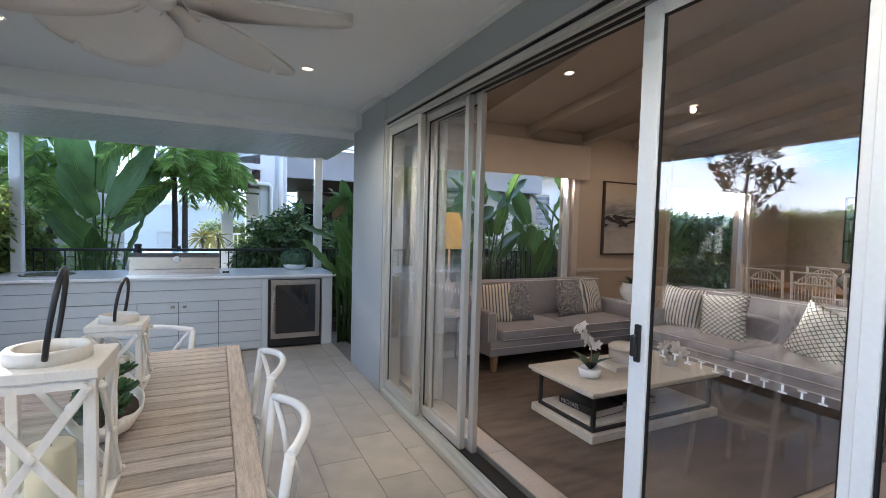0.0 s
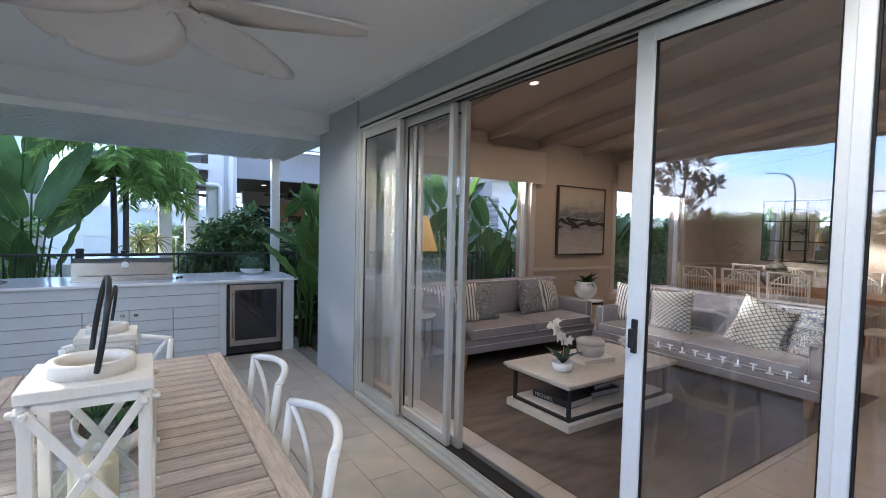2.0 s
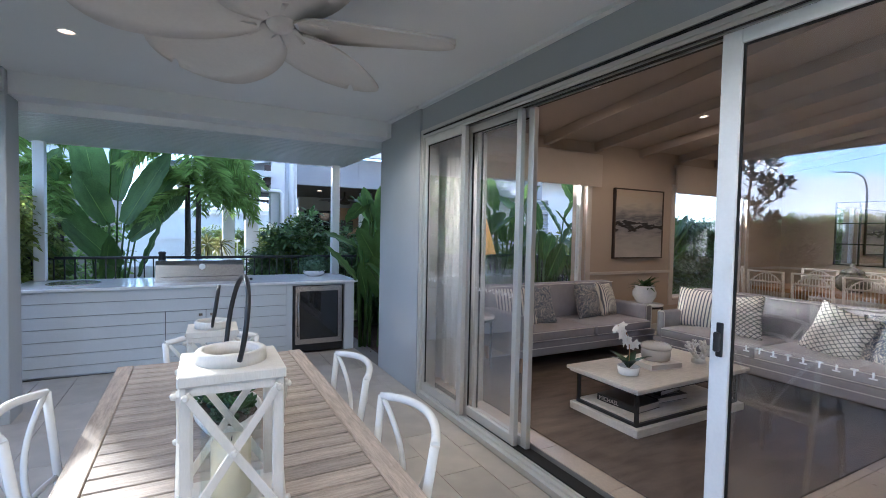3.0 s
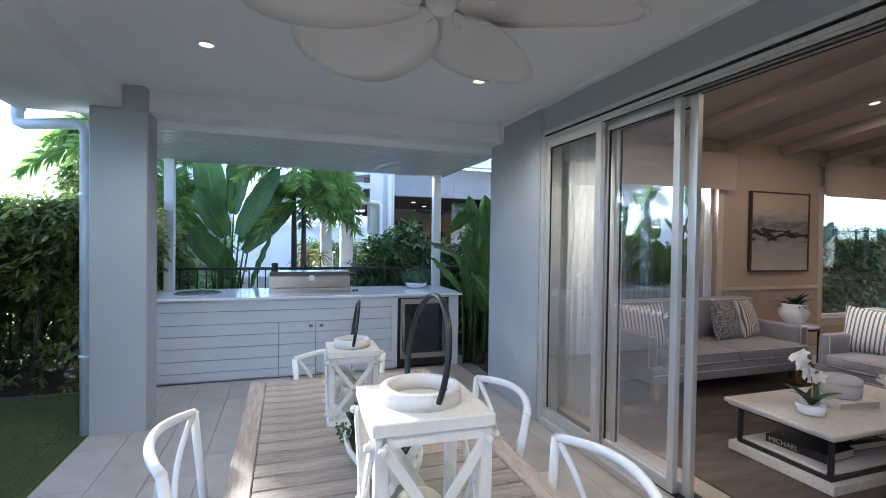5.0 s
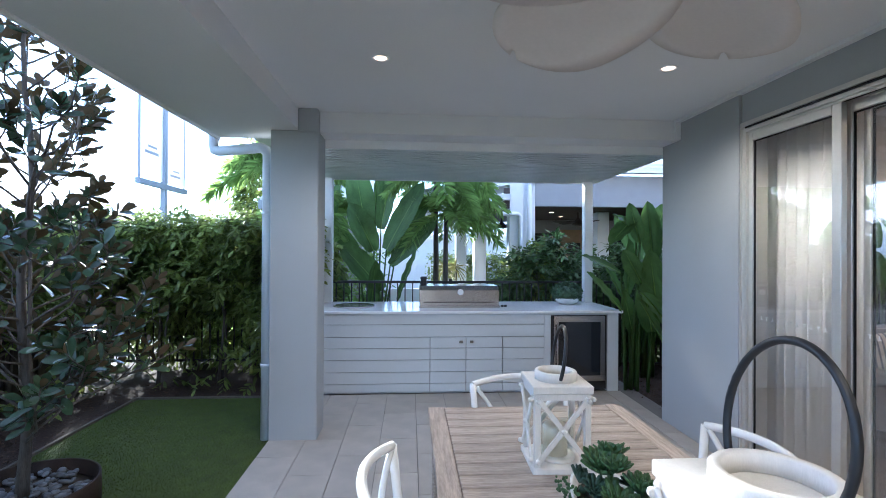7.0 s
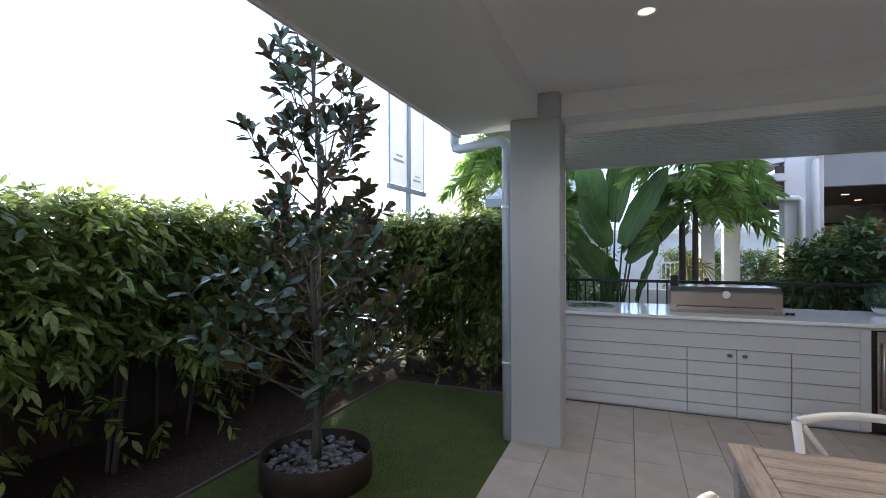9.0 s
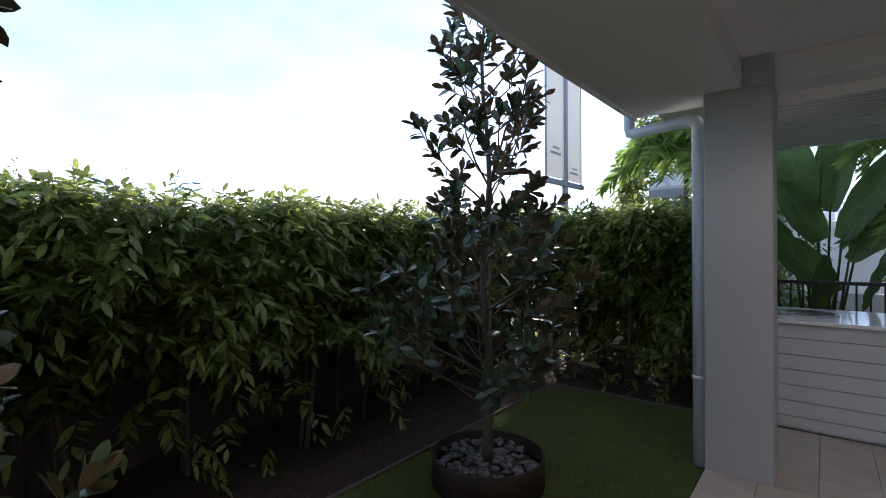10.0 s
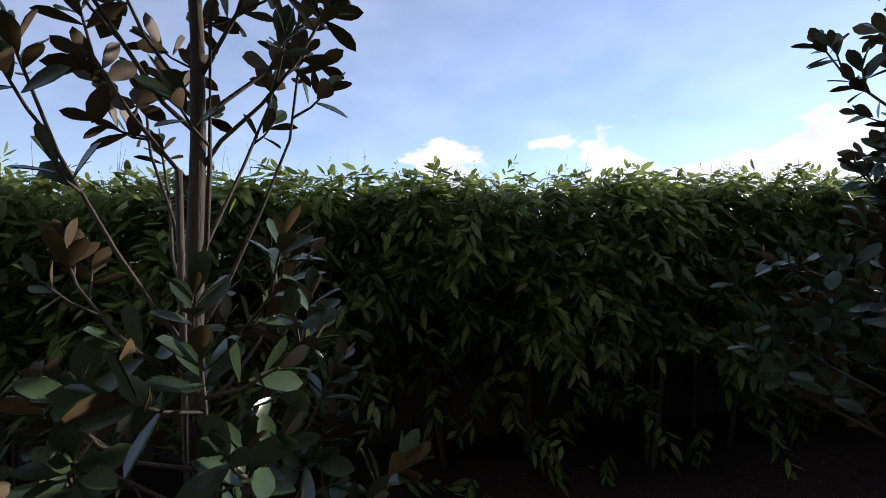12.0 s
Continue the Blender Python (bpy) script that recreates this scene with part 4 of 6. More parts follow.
for x, y, rz, mat, lab, roll in ((4.72, 3.52, -76, M_STRIPE, "navy and cream striped cushion propped on the sofa", 3), (4.62, 2.98, -84, M_LATTICE, "cream cushion with dark lattice pattern on the sofa", -6),
                                 (4.60, 2.10, -98, M_LATTICE, "cream cushion with dark lattice pattern on the sofa", 16), (4.66, 1.74, -104, M_SWIRL, "blue and cream swirl patterned cushion on the sofa", -10)):
    cushion(pose(x, y, CZ, -17, roll, rz), mat, lab, 0.48)

# ---- coffee table ----
M_CTW = material("limewashed_timber", (0.60, 0.56, 0.50), 0.55, vary=0.14, scale=6, stretch=(2, 12, 12), bump=0.2)
ct = thing("coffee_table", pose(3.03, 2.74, SZ), "limewashed timber coffee table with black metal frame and shelf", "coffee table")
part("tabletop", boxes((-0.71, -0.37, 0.345, 0.71, 0.37, 0.372), (-0.69, -0.35, 0.325, 0.69, 0.35, 0.346), bevel=0.005), M_CTW, ct)
part("plinth", boxes((-0.68, -0.35, 0.0, 0.68, 0.35, 0.062), bevel=0.004), M_CTW, ct)
part("shelf", boxes((-0.62, -0.29, 0.085, 0.62, 0.29, 0.103), bevel=0.003), M_CTW, ct)
part("frame", boxes((-0.64, -0.31, 0.062, 0.64, -0.285, 0.086), (-0.64, 0.285, 0.062, 0.64, 0.31, 0.086), (-0.64, -0.285, 0.062, -0.615, 0.285, 0.086), (0.615, -0.285, 0.062, 0.64, 0.285, 0.086),
                    (-0.64, -0.31, 0.30, 0.64, -0.285, 0.325), (-0.64, 0.285, 0.30, 0.64, 0.31, 0.325), (-0.64, -0.285, 0.30, -0.615, 0.285, 0.325), (0.615, -0.285, 0.30, 0.64, 0.285, 0.325)), M_BLACK, ct, "black metal frame")
for x in (-0.64, 0.615):
    for y in (-0.31, 0.285):
        part("leg", boxes((x, y, 0.086, x + 0.025, y + 0.025, 0.30)), M_BLACK, ct)


def book(m, w, d, h, cover, label, text="", text2=""):
    b = thing("book", m, label, "book")
    cov = part("cover", boxes((-w / 2, -d / 2, 0, w / 2, d / 2, 0.003), (-w / 2, -d / 2, h - 0.003, w / 2, d / 2, h), (-w / 2, -d / 2, 0.003, -w / 2 + 0.004, d / 2, h - 0.003)), cover, b)
    part("pages", boxes((-w / 2 + 0.004, -d / 2 + 0.004, 0.003, w / 2 - 0.004, d / 2 - 0.004, h - 0.003)), M_INWHITE, b)
    for t, where in ((text, Matrix.Translation((-w / 2 - 0.001, d / 2 - 0.02, h * 0.2)) @ Euler((radians(90), 0, radians(-90))).to_matrix().to_4x4()),
                     (text2, Matrix.Translation((-0.02, -d / 2 + 0.04, h + 0.001)))):
        if t:
            cu = bpy.data.curves.new("lettering", "FONT")
            cu.body, cu.size, cu.extrude = t, h * 0.85, 0.0006
            tmp = bpy.data.objects.new("lettering", cu)
            scene.collection.objects.link(tmp)
            me = bpy.data.meshes.new_from_object(tmp.evaluated_get(bpy.context.evaluated_depsgraph_get()))
            bpy.data.objects.remove(tmp)
            me.materials.clear()
            me.materials.append(M_INWHITE)
            ob = new("lettering", me)
            ob.parent = cov
            ob.matrix_local = where
            tagged(ob, "white block lettering")
    return b


M_BOOKB = material("black_book_cover", (0.02, 0.02, 0.022), 0.35)
book(pose(2.66, 2.74, SZ + 0.104, 0, 0, 4), 0.30, 0.38, 0.055, M_BOOKB, "thick black coffee table book on the lower shelf", "MICHAEL")
book(pose(3.06, 2.76, SZ + 0.104, 0, 0, -3), 0.36, 0.30, 0.045, M_BOOKB, "black coffee table book on the lower shelf", "", "MICHAEL")
book(pose(3.08, 2.78, SZ + 0.15, 0, 0, 6), 0.30, 0.24, 0.04, M_BOOKB, "dark book lying on another book")
M_BOOKW = material("white_book_cover", (0.74, 0.71, 0.66), 0.5)
book(pose(3.02, 2.76, SZ + 0.373, 0, 0, -8), 0.34, 0.25, 0.045, M_BOOKW, "white hardcover book lying on the coffee table")
TZ = SZ + 0.373
M_CRYSTAL = material("cut_glass", (0.95, 0.90, 0.84), 0.05, vary=0.02, trans=0.55, ior=1.3, bump=0.9, bump_scale=40)
jar = thing("glass_box", pose(3.04, 2.78, TZ + 0.046), "round cut-glass lidded box standing on the white book", "glass box")
bm = bmesh.new()
lathe(bm, [(0.10, 0), (0.115, 0.01), (0.12, 0.05), (0.118, 0.10), (0.112, 0.10), (0.112, 0.012)], sides=28)
part("body", bm, M_CRYSTAL, jar)
bm = bmesh.new()
lathe(bm, [(0.124, 0.10), (0.128, 0.115), (0.12, 0.135), (0.08, 0.15), (0.001, 0.153)], sides=28)
part("lid", bm, M_CRYSTAL, jar)
orch = thing("orchid", pose(2.58, 2.68, TZ), "white orchid with dark leaves in a low white pot", "potted plant")
bm = bmesh.new()
lathe(bm, [(0.055, 0), (0.08, 0.008), (0.088, 0.07), (0.078, 0.07), (0.074, 0.055), (0.001, 0.055)], sides=28)
part("pot", bm, M_STONE, orch)
M_ORL = material("orchid_leaf", (0.018, 0.045, 0.020), 0.3, vary=0.2)
M_PETAL = material("white_petal", (0.82, 0.80, 0.76), 0.6, vary=0.04, translucent=0.3)


def leaf_blade(bm, m, length, width, droop=0.25, fold=0.15, n=7, tip=1.6, base=0.5):
    """A folded leaf along +x that droops."""
    rows_l = []
    for i in range(n + 1):
        u = i / n
        w = width * (math.sin(math.pi * u ** base) ** 0.8 if 0 < u < 1 else 0.02)
        w = width * max(0.03, (1 - u) ** (1 / tip) * min(1, (u + 0.03) * 3.2) ** 0.7)
        z = -droop * length * u * u
        rows_l.append([bm.verts.new(m @ Vector((u * length, s * w / 2, z + abs(s) * w * fold))) for s in (-1, 0, 1)])
    for a, b in zip(rows_l, rows_l[1:]):
        for s in range(2):
            bm.faces.new((a[s], a[s + 1], b[s + 1], b[s])).smooth = True


for k in range(5):
    bm = bmesh.new()
    leaf_blade(bm, Matrix.Translation((0, 0, 0.055)) @ Matrix.Rotation(1.3 * k + 0.4, 4, "Z") @ Matrix.Rotation(-0.95, 4, "Y"), 0.19, 0.105, 0.45)
    part("leaf", bm, M_ORL, orch)
bm = bmesh.new()
tube(bm, [(0, 0, 0.05), (0.01, 0.0, 0.18), (0.0, 0.01, 0.30), (-0.04, 0.03, 0.38), (-0.09, 0.05, 0.40)], 0.004, 6)
part("stem", bm, M_LEG, orch)
for k in range(11):
    u = k / 10
    at = Vector((0.03 - 0.13 * u + random.uniform(-0.03, 0.03), 0.05 * u + random.uniform(-0.04, 0.04), 0.23 + 0.18 * u + random.uniform(-0.02, 0.02)))
    bm = bmesh.new()
    turn = Matrix.Translation(at) @ Euler((random.uniform(-0.5, 0.5), -1.2 + random.uniform(-0.4, 0.4), random.uniform(-0.6, 0.6))).to_matrix().to_4x4()
    for j in range(5):
        leaf_blade(bm, turn @ Matrix.Rotation(j * 1.2566, 4, "Z"), 0.046, 0.050, 0.2, 0.05, 4)
    part("flower", bm, M_PETAL, orch)
M_CORAL = material("white_coral_resin", (0.66, 0.63, 0.58), 0.7, vary=0.08, bump=0.3)
bm = bmesh.new()
def coral(p, d, r, k):
    q = p + d * r * random.uniform(2.8, 4.0)
    tube(bm, [p, (p + q) / 2 + Vector((random.uniform(-1, 1), random.uniform(-1, 1), 0)) * r * 0.4, q], r, 7, r * 0.85)
    bmesh.ops.create_icosphere(bm, subdivisions=1, radius=r * 0.95, matrix=Matrix.Translation(q))
    if k:
        for s in range(3):
            dd = (d + Vector((random.uniform(-0.9, 0.9), random.uniform(-0.9, 0.9), random.uniform(-0.1, 0.5)))).normalized()
            coral(q, dd, r * 0.86, k - 1)
lathe(bm, [(0.06, 0), (0.06, 0.03), (0.03, 0.05)], sides=16)
for k in range(4):
    coral(Vector((0.02 * math.cos(k * 1.6), 0.02 * math.sin(k * 1.6), 0.03)), Vector((0.6 * math.cos(k * 1.6), 0.6 * math.sin(k * 1.6), 0.8)).normalized(), 0.019, 2)
solo("coral_ornament", bm, M_CORAL, "white branching coral ornament on the coffee table", "ornament", m=pose(3.46, 2.66, TZ))

# ---- side tables, lamp, plant, painting ----
def side_table(m, group="side tables"):
    c = thing("side_table", m, "round marble-topped side table with thin black legs", "side table", group)
    bm = bmesh.new()
    lathe(bm, [(0.235, 0.56), (0.24, 0.565), (0.24, 0.582), (0.001, 0.582)], sides=36)
    part("tabletop", bm, M_STONE, c)
    bm = bmesh.new()
    lathe(bm, [(0.22, 0.535), (0.235, 0.535), (0.235, 0.56), (0.22, 0.56)], sides=36, closed=True)
    part("ring", bm, M_BLACK, c)
    for k in range(4):
        t = k * math.pi / 2 + 0.5
        x, y = 0.225 * math.cos(t), 0.225 * math.sin(t)
        part("leg", boxes((x - 0.009, y - 0.009, 0, x + 0.009, y + 0.009, 0.54)), M_BLACK, c)
    return c


st = side_table(pose(4.86, 4.36, SZ))
copy_thing(st, pose(2.24, 4.50, INZ))
pl = thing("potted_fern", pose(4.88, 4.38, SZ + 0.583), "leafy green plant in a white ginger-jar pot on the side table", "potted plant")
bm = bmesh.new()
lathe(bm, [(0.08, 0), (0.10, 0.01), (0.15, 0.09), (0.155, 0.15), (0.125, 0.21), (0.13, 0.235), (0.115, 0.235), (0.11, 0.215), (0.001, 0.21)], sides=32)
part("pot", bm, M_STONE, pl)
M_FERN = material("fern_leaf", (0.045, 0.105, 0.03), 0.45, vary=0.3, per_island=0.3, translucent=0.2)
for k in range(34):
    bm = bmesh.new()
    leaf_blade(bm, Matrix.Translation((random.uniform(-0.05, 0.05), random.uniform(-0.05, 0.05), 0.21)) @ Matrix.Rotation(random.uniform(0, 6.28), 4, "Z") @ Matrix.Rotation(-random.uniform(0.3, 1.4), 4, "Y"), random.uniform(0.13, 0.23), 0.055, 0.5)
    part("leaf", bm, M_FERN, pl)
lp = thing("table_lamp", pose(2.27, 4.50, INZ + 0.583), "lit table lamp with gold fabric shade on the side table", "lamp")
bm = bmesh.new()
lathe(bm, [(0.08, 0), (0.08, 0.02), (0.03, 0.04), (0.06, 0.14), (0.07, 0.22), (0.03, 0.33), (0.012, 0.36), (0.012, 0.75)], sides=28)
part("base", bm, M_STONE, lp)
bm = bmesh.new()
lathe(bm, [(0.21, 0.69), (0.10, 1.07), (0.098, 1.07), (0.208, 0.69)], sides=40)
part("shade", bm, M_SHADE, lp, "gold tapered fabric shade")

art = thing("painting", pose(5.44, 4.995, 1.77), "framed abstract seascape painting in cream, grey and black", "painting")
part("frame", boxes((-0.535, -0.045, -0.52, -0.515, 0.0, 0.52), (0.515, -0.045, -0.52, 0.535, 0.0, 0.52), (-0.515, -0.045, 0.50, 0.515, 0.0, 0.52), (-0.515, -0.045, -0.52, 0.515, 0.0, -0.50)), M_NDARK, art, "thin dark timber frame")
M_ART = bpy.data.materials.new("abstract_seascape")
M_ART.use_nodes = True
an, al = M_ART.node_tree.nodes, M_ART.node_tree.links
tc = an.new("ShaderNodeTexCoord")
sp = an.new("ShaderNodeSeparateXYZ")
al.new(tc.outputs["Object"], sp.inputs["Vector"])
mp = an.new("ShaderNodeMapping")
mp.inputs["Scale"].default_value = (2.2, 1, 9)
al.new(tc.outputs["Object"], mp.inputs["Vector"])
nz = an.new("ShaderNodeTexNoise")
nz.inputs["Scale"].default_value, nz.inputs["Detail"].default_value = 1.6, 7.0
al.new(mp.outputs["Vector"], nz.inputs["Vector"])
ad = an.new("ShaderNodeMath")
ad.operation = "MULTIPLY_ADD"
ad.inputs[1].default_value = 0.42
al.new(nz.outputs["Fac"], ad.inputs[0])
ad2 = an.new("ShaderNodeMath")
ad2.operation = "ADD"
ad2.inputs[1].default_value = 0.29
al.new(sp.outputs["Z"], ad2.inputs[0])
al.new(ad2.outputs[0], ad.inputs[2])
rp = an.new("ShaderNodeValToRGB")
els = rp.color_ramp.elements
els[0].position, els[0].color = 0.0, (0.46, 0.43, 0.40, 1)
els[1].position, els[1].color = 1.0, (0.44, 0.36, 0.27, 1)
for pos_, colr in ((0.30, (0.346, 0.324, 0.310)), (0.42, (0.216, 0.209, 0.216)), (0.44, (0.009, 0.009, 0.011)), (0.50, (0.025, 0.025, 0.032)), (0.52, (0.302, 0.288, 0.281)), (0.58, (0.130, 0.130, 0.144)), (0.68, (0.317, 0.295, 0.274)), (0.8, (0.446, 0.396, 0.331))):
    el = els.new(pos_)
    el.color = (*colr, 1)
al.new(ad.outputs[0], rp.inputs["Fac"])
al.new(rp.outputs["Color"], an["Principled BSDF"].inputs["Base Color"])
an["Principled BSDF"].inputs["Roughness"].default_value = 0.7
part("canvas", boxes((-0.515, -0.035, -0.50, 0.515, -0.01, 0.50)), M_ART, art)

# sheer curtain behind the fixed pane
bm = bmesh.new()
n = 260
lo, hi = [], []
for i in range(n + 1):
    y = 3.53 + 1.22 * i / n
    x = 1.72 + 0.045 * math.sin(i * 0.30 + 0.5 * math.sin(i * 0.05)) + 0.010 * math.sin(i * 0.77)
    lo.append(bm.verts.new((x, y, INZ + 0.02)))
    hi.append(bm.verts.new((1.72 + 0.6 * (x - 1.72), y, 2.62)))
for i in range(n):
    bm.faces.new((lo[i], lo[i + 1], hi[i + 1], hi[i])).smooth = True
cur = thing("curtain", pose(0, 0, 0), "floor-length white sheer curtain gathered beside the sliding door", "curtain")
cl_ob = part("fabric", bm, M_SHEER, cur)
so = cl_ob.modifiers.new("thickness", "SOLIDIFY")
so.thickness = 0.003
bm = bmesh.new()
tube(bm, [(1.72, 3.3, 2.64), (1.72, 4.95, 2.64)], 0.014, 10)
part("rod", bm, M_INWHITE, cur)

# ---- dining end ----
M_OAK = material("oak_tabletop", (0.36, 0.19, 0.085), 0.4, vary=0.22, scale=5, stretch=(12, 1.5, 12))
dt = thing("indoor_dining_table", pose(7.75, 3.05, INZ), "solid oak dining table with splayed trestle legs", "table")
part("tabletop", boxes((-0.5, -1.25, 0.70, 0.5, 1.25, 0.76), bevel=0.008), M_OAK, dt)
for y in (-0.8, 0.8):
    for s in (-1, 1):
        bm = bmesh.new()
        vs = box(bm, -0.05, y - 0.05, 0, 0.05, y + 0.05, 0.70)
        for v in vs:
            v.co.x += s * (0.36 if v.co.z < 0.1 else 0.10)
        part("leg", bm, M_OAK, dt)
M_RATTAN = material("white_rattan", (0.70, 0.66, 0.60), 0.6, vary=0.1)


def rattan_chair(m):
    c = thing("rattan_chair", m, "whitewashed rattan dining chair with spindle back", "chair", "dining chairs")
    w = 0.24
    for s in (-1, 1):
        bm = bmesh.new()
        tube(bm, [(s * w, 0.02, 0), (s * w, 0, 0.45), (s * w, 0.05, 1.02)], 0.018, 8)
        part("back_leg", bm, M_RATTAN, c)
        bm = bmesh.new()
        tube(bm, [(s * w, -0.45, 0), (s * w, -0.45, 0.45)], 0.018, 8)
        part("front_leg", bm, M_RATTAN, c)
    for z, y in ((1.01, 0.05), (0.86, 0.035), (0.55, 0.012)):
        bm = bmesh.new()
        tube(bm, [(-w, y, z), (w, y, z)], 0.014, 8)
        part("back_rail", bm, M_RATTAN, c)
    bm = bmesh.new()
    tube(bm, arc((-w, 0.015, 0.80), (w, 0.015, 0.80), (0, 0.01, 0.19), 12), 0.011, 6)
    part("hoop", bm, M_RATTAN, c)
    for i in range(11):
        x = -w + 2 * w * (i + 1) / 12
        bm = bmesh.new()
        tube(bm, [(x, 0.012, 0.55), (x, 0.035, 0.86 + 0.12 * (1 - (x / w) ** 2))], 0.006, 5)
        part("spindle", bm, M_RATTAN, c)
    part("seat", boxes((-w, -0.46, 0.43, w, 0.0, 0.47), bevel=0.012), M_RATTAN, c)
    return c


rc = rattan_chair(pose(7.08, 3.98, INZ, 0, 0, 90))
for x, y, rz in ((7.08, 3.38, 92), (7.08, 2.78, 89), (8.42, 3.9, -90), (8.42, 3.2, -88), (8.42, 2.4, -90), (7.55, 4.55, 28)):
    copy_thing(rc, pose(x, y, INZ, 0, 0, rz))
stl = thing("rattan_stool", pose(6.9, 1.62, INZ), "low whitewashed rattan stool with woven skirt", "stool")
part("seat", boxes((-0.25, -0.3, 0.40, 0.25, 0.3, 0.44), bevel=0.012), M_RATTAN, stl)
for x in (-0.23, 0.23):
    for y in (-0.28, 0.28):
        bm = bmesh.new()
        tube(bm, [(x, y, 0), (x, y, 0.41)], 0.017, 8)
        part("leg", bm, M_RATTAN, stl)
for i in range(14):
    y = -0.26 + 0.04 * i
    bm = bmesh.new()
    tube(bm, [(-0.235, y, 0.15 + 0.05 * (1 - (y / 0.28) ** 2)), (-0.235, y, 0.40)], 0.006, 5)
    part("spindle", bm, M_RATTAN, stl)
M_JAR = material("patterned_ceramic", (0.16, 0.17, 0.15), 0.25, vary=0.5, scale=16, second=(0.42, 0.41, 0.36))
jar2 = thing("ginger_jar", pose(7.75, 3.20, INZ + 0.76), "dark patterned lidded ginger jar on the dining table", "jar")
bm = bmesh.new()
lathe(bm, [(0.11, 0), (0.20, 0.08), (0.22, 0.15), (0.17, 0.23), (0.12, 0.26)], sides=30)
part("body", bm, M_JAR, jar2)
bm = bmesh.new()
lathe(bm, [(0.135, 0.26), (0.13, 0.30), (0.07, 0.34), (0.025, 0.36), (0.035, 0.40), (0.001, 0.42)], sides=30)
part("lid", bm, M_JAR, jar2)
M_MIRROR = material("mirror_silver", (0.9, 0.9, 0.9), 0.0, metal=1.0, vary=0.0, rough_vary=0.0)
for y0 in (0.9, 2.75):
    mi = thing("grid_mirror", pose(9.485, y0, 1.15), "black-framed windowpane mirror on the dining wall", "mirror", "grid mirrors")
    part("glass", boxes((-0.012, 0.02, 0.02, -0.006, 1.38, 1.08)), M_MIRROR, mi)
    for k in range(5):
        part("upright", boxes((-0.03, 0.34 * k, 0, -0.005, 0.34 * k + 0.022, 1.1)), M_BLACK, mi)
    for k in range(4):
        part("crossbar", boxes((-0.028, 0.022, 0.36 * k, -0.007, 1.36, 0.36 * k + 0.018)), M_BLACK, mi)
sb = thing("sideboard", pose(9.2, 2.4, INZ), "long cream sideboard below the mirrors", "sideboard")
part("body", boxes((-0.22, -1.5, 0.08, 0.26, 1.5, 0.86), bevel=0.006), M_INWHITE, sb)
part("plinth", boxes((-0.18, -1.46, 0, 0.24, 1.46, 0.08)), M_INWHITE, sb)
for k in range(4):
    part("door", boxes((-0.236, -1.47 + 0.74 * k, 0.12, -0.22, -0.75 + 0.74 * k, 0.82), bevel=0.004), M_INWHITE, sb)
lp2 = thing("table_lamp", pose(9.15, 1.55, INZ + 0.86), "table lamp with cream shade on the sideboard", "lamp")
bm = bmesh.new()
lathe(bm, [(0.09, 0), (0.12, 0.08), (0.10, 0.18), (0.03, 0.24), (0.012, 0.26), (0.012, 0.34)], sides=24)
part("base", bm, M_JAR, lp2)
bm = bmesh.new()
lathe(bm, [(0.21, 0.32), (0.14, 0.58), (0.138, 0.58), (0.208, 0.32)], sides=30)
part("shade", bm, glowing("lit_shade", (1.0, 0.70, 0.36), 0.9), lp2, "glowing cream shade")

tilt_in = math.degrees(math.atan(SLOPE))
for x, y in ((3.02, 3.57), (4.98, 3.70), (6.45, 3.42), (4.2, 0.6), (7.8, 1.6)):
    downlight(x, y, rake(y) - 0.002, -tilt_in)
    lamp(x, y, rake(y) - 0.05, 5.5, (1.0, 0.68, 0.40), 0.03, 176)

# ---- foliage tools ----
SLIM = ((0.32, 0.92), (0.68, 0.80))
OBOVATE = ((0.18, 0.45), (0.42, 0.86), (0.64, 1.0), (0.85, 0.70))


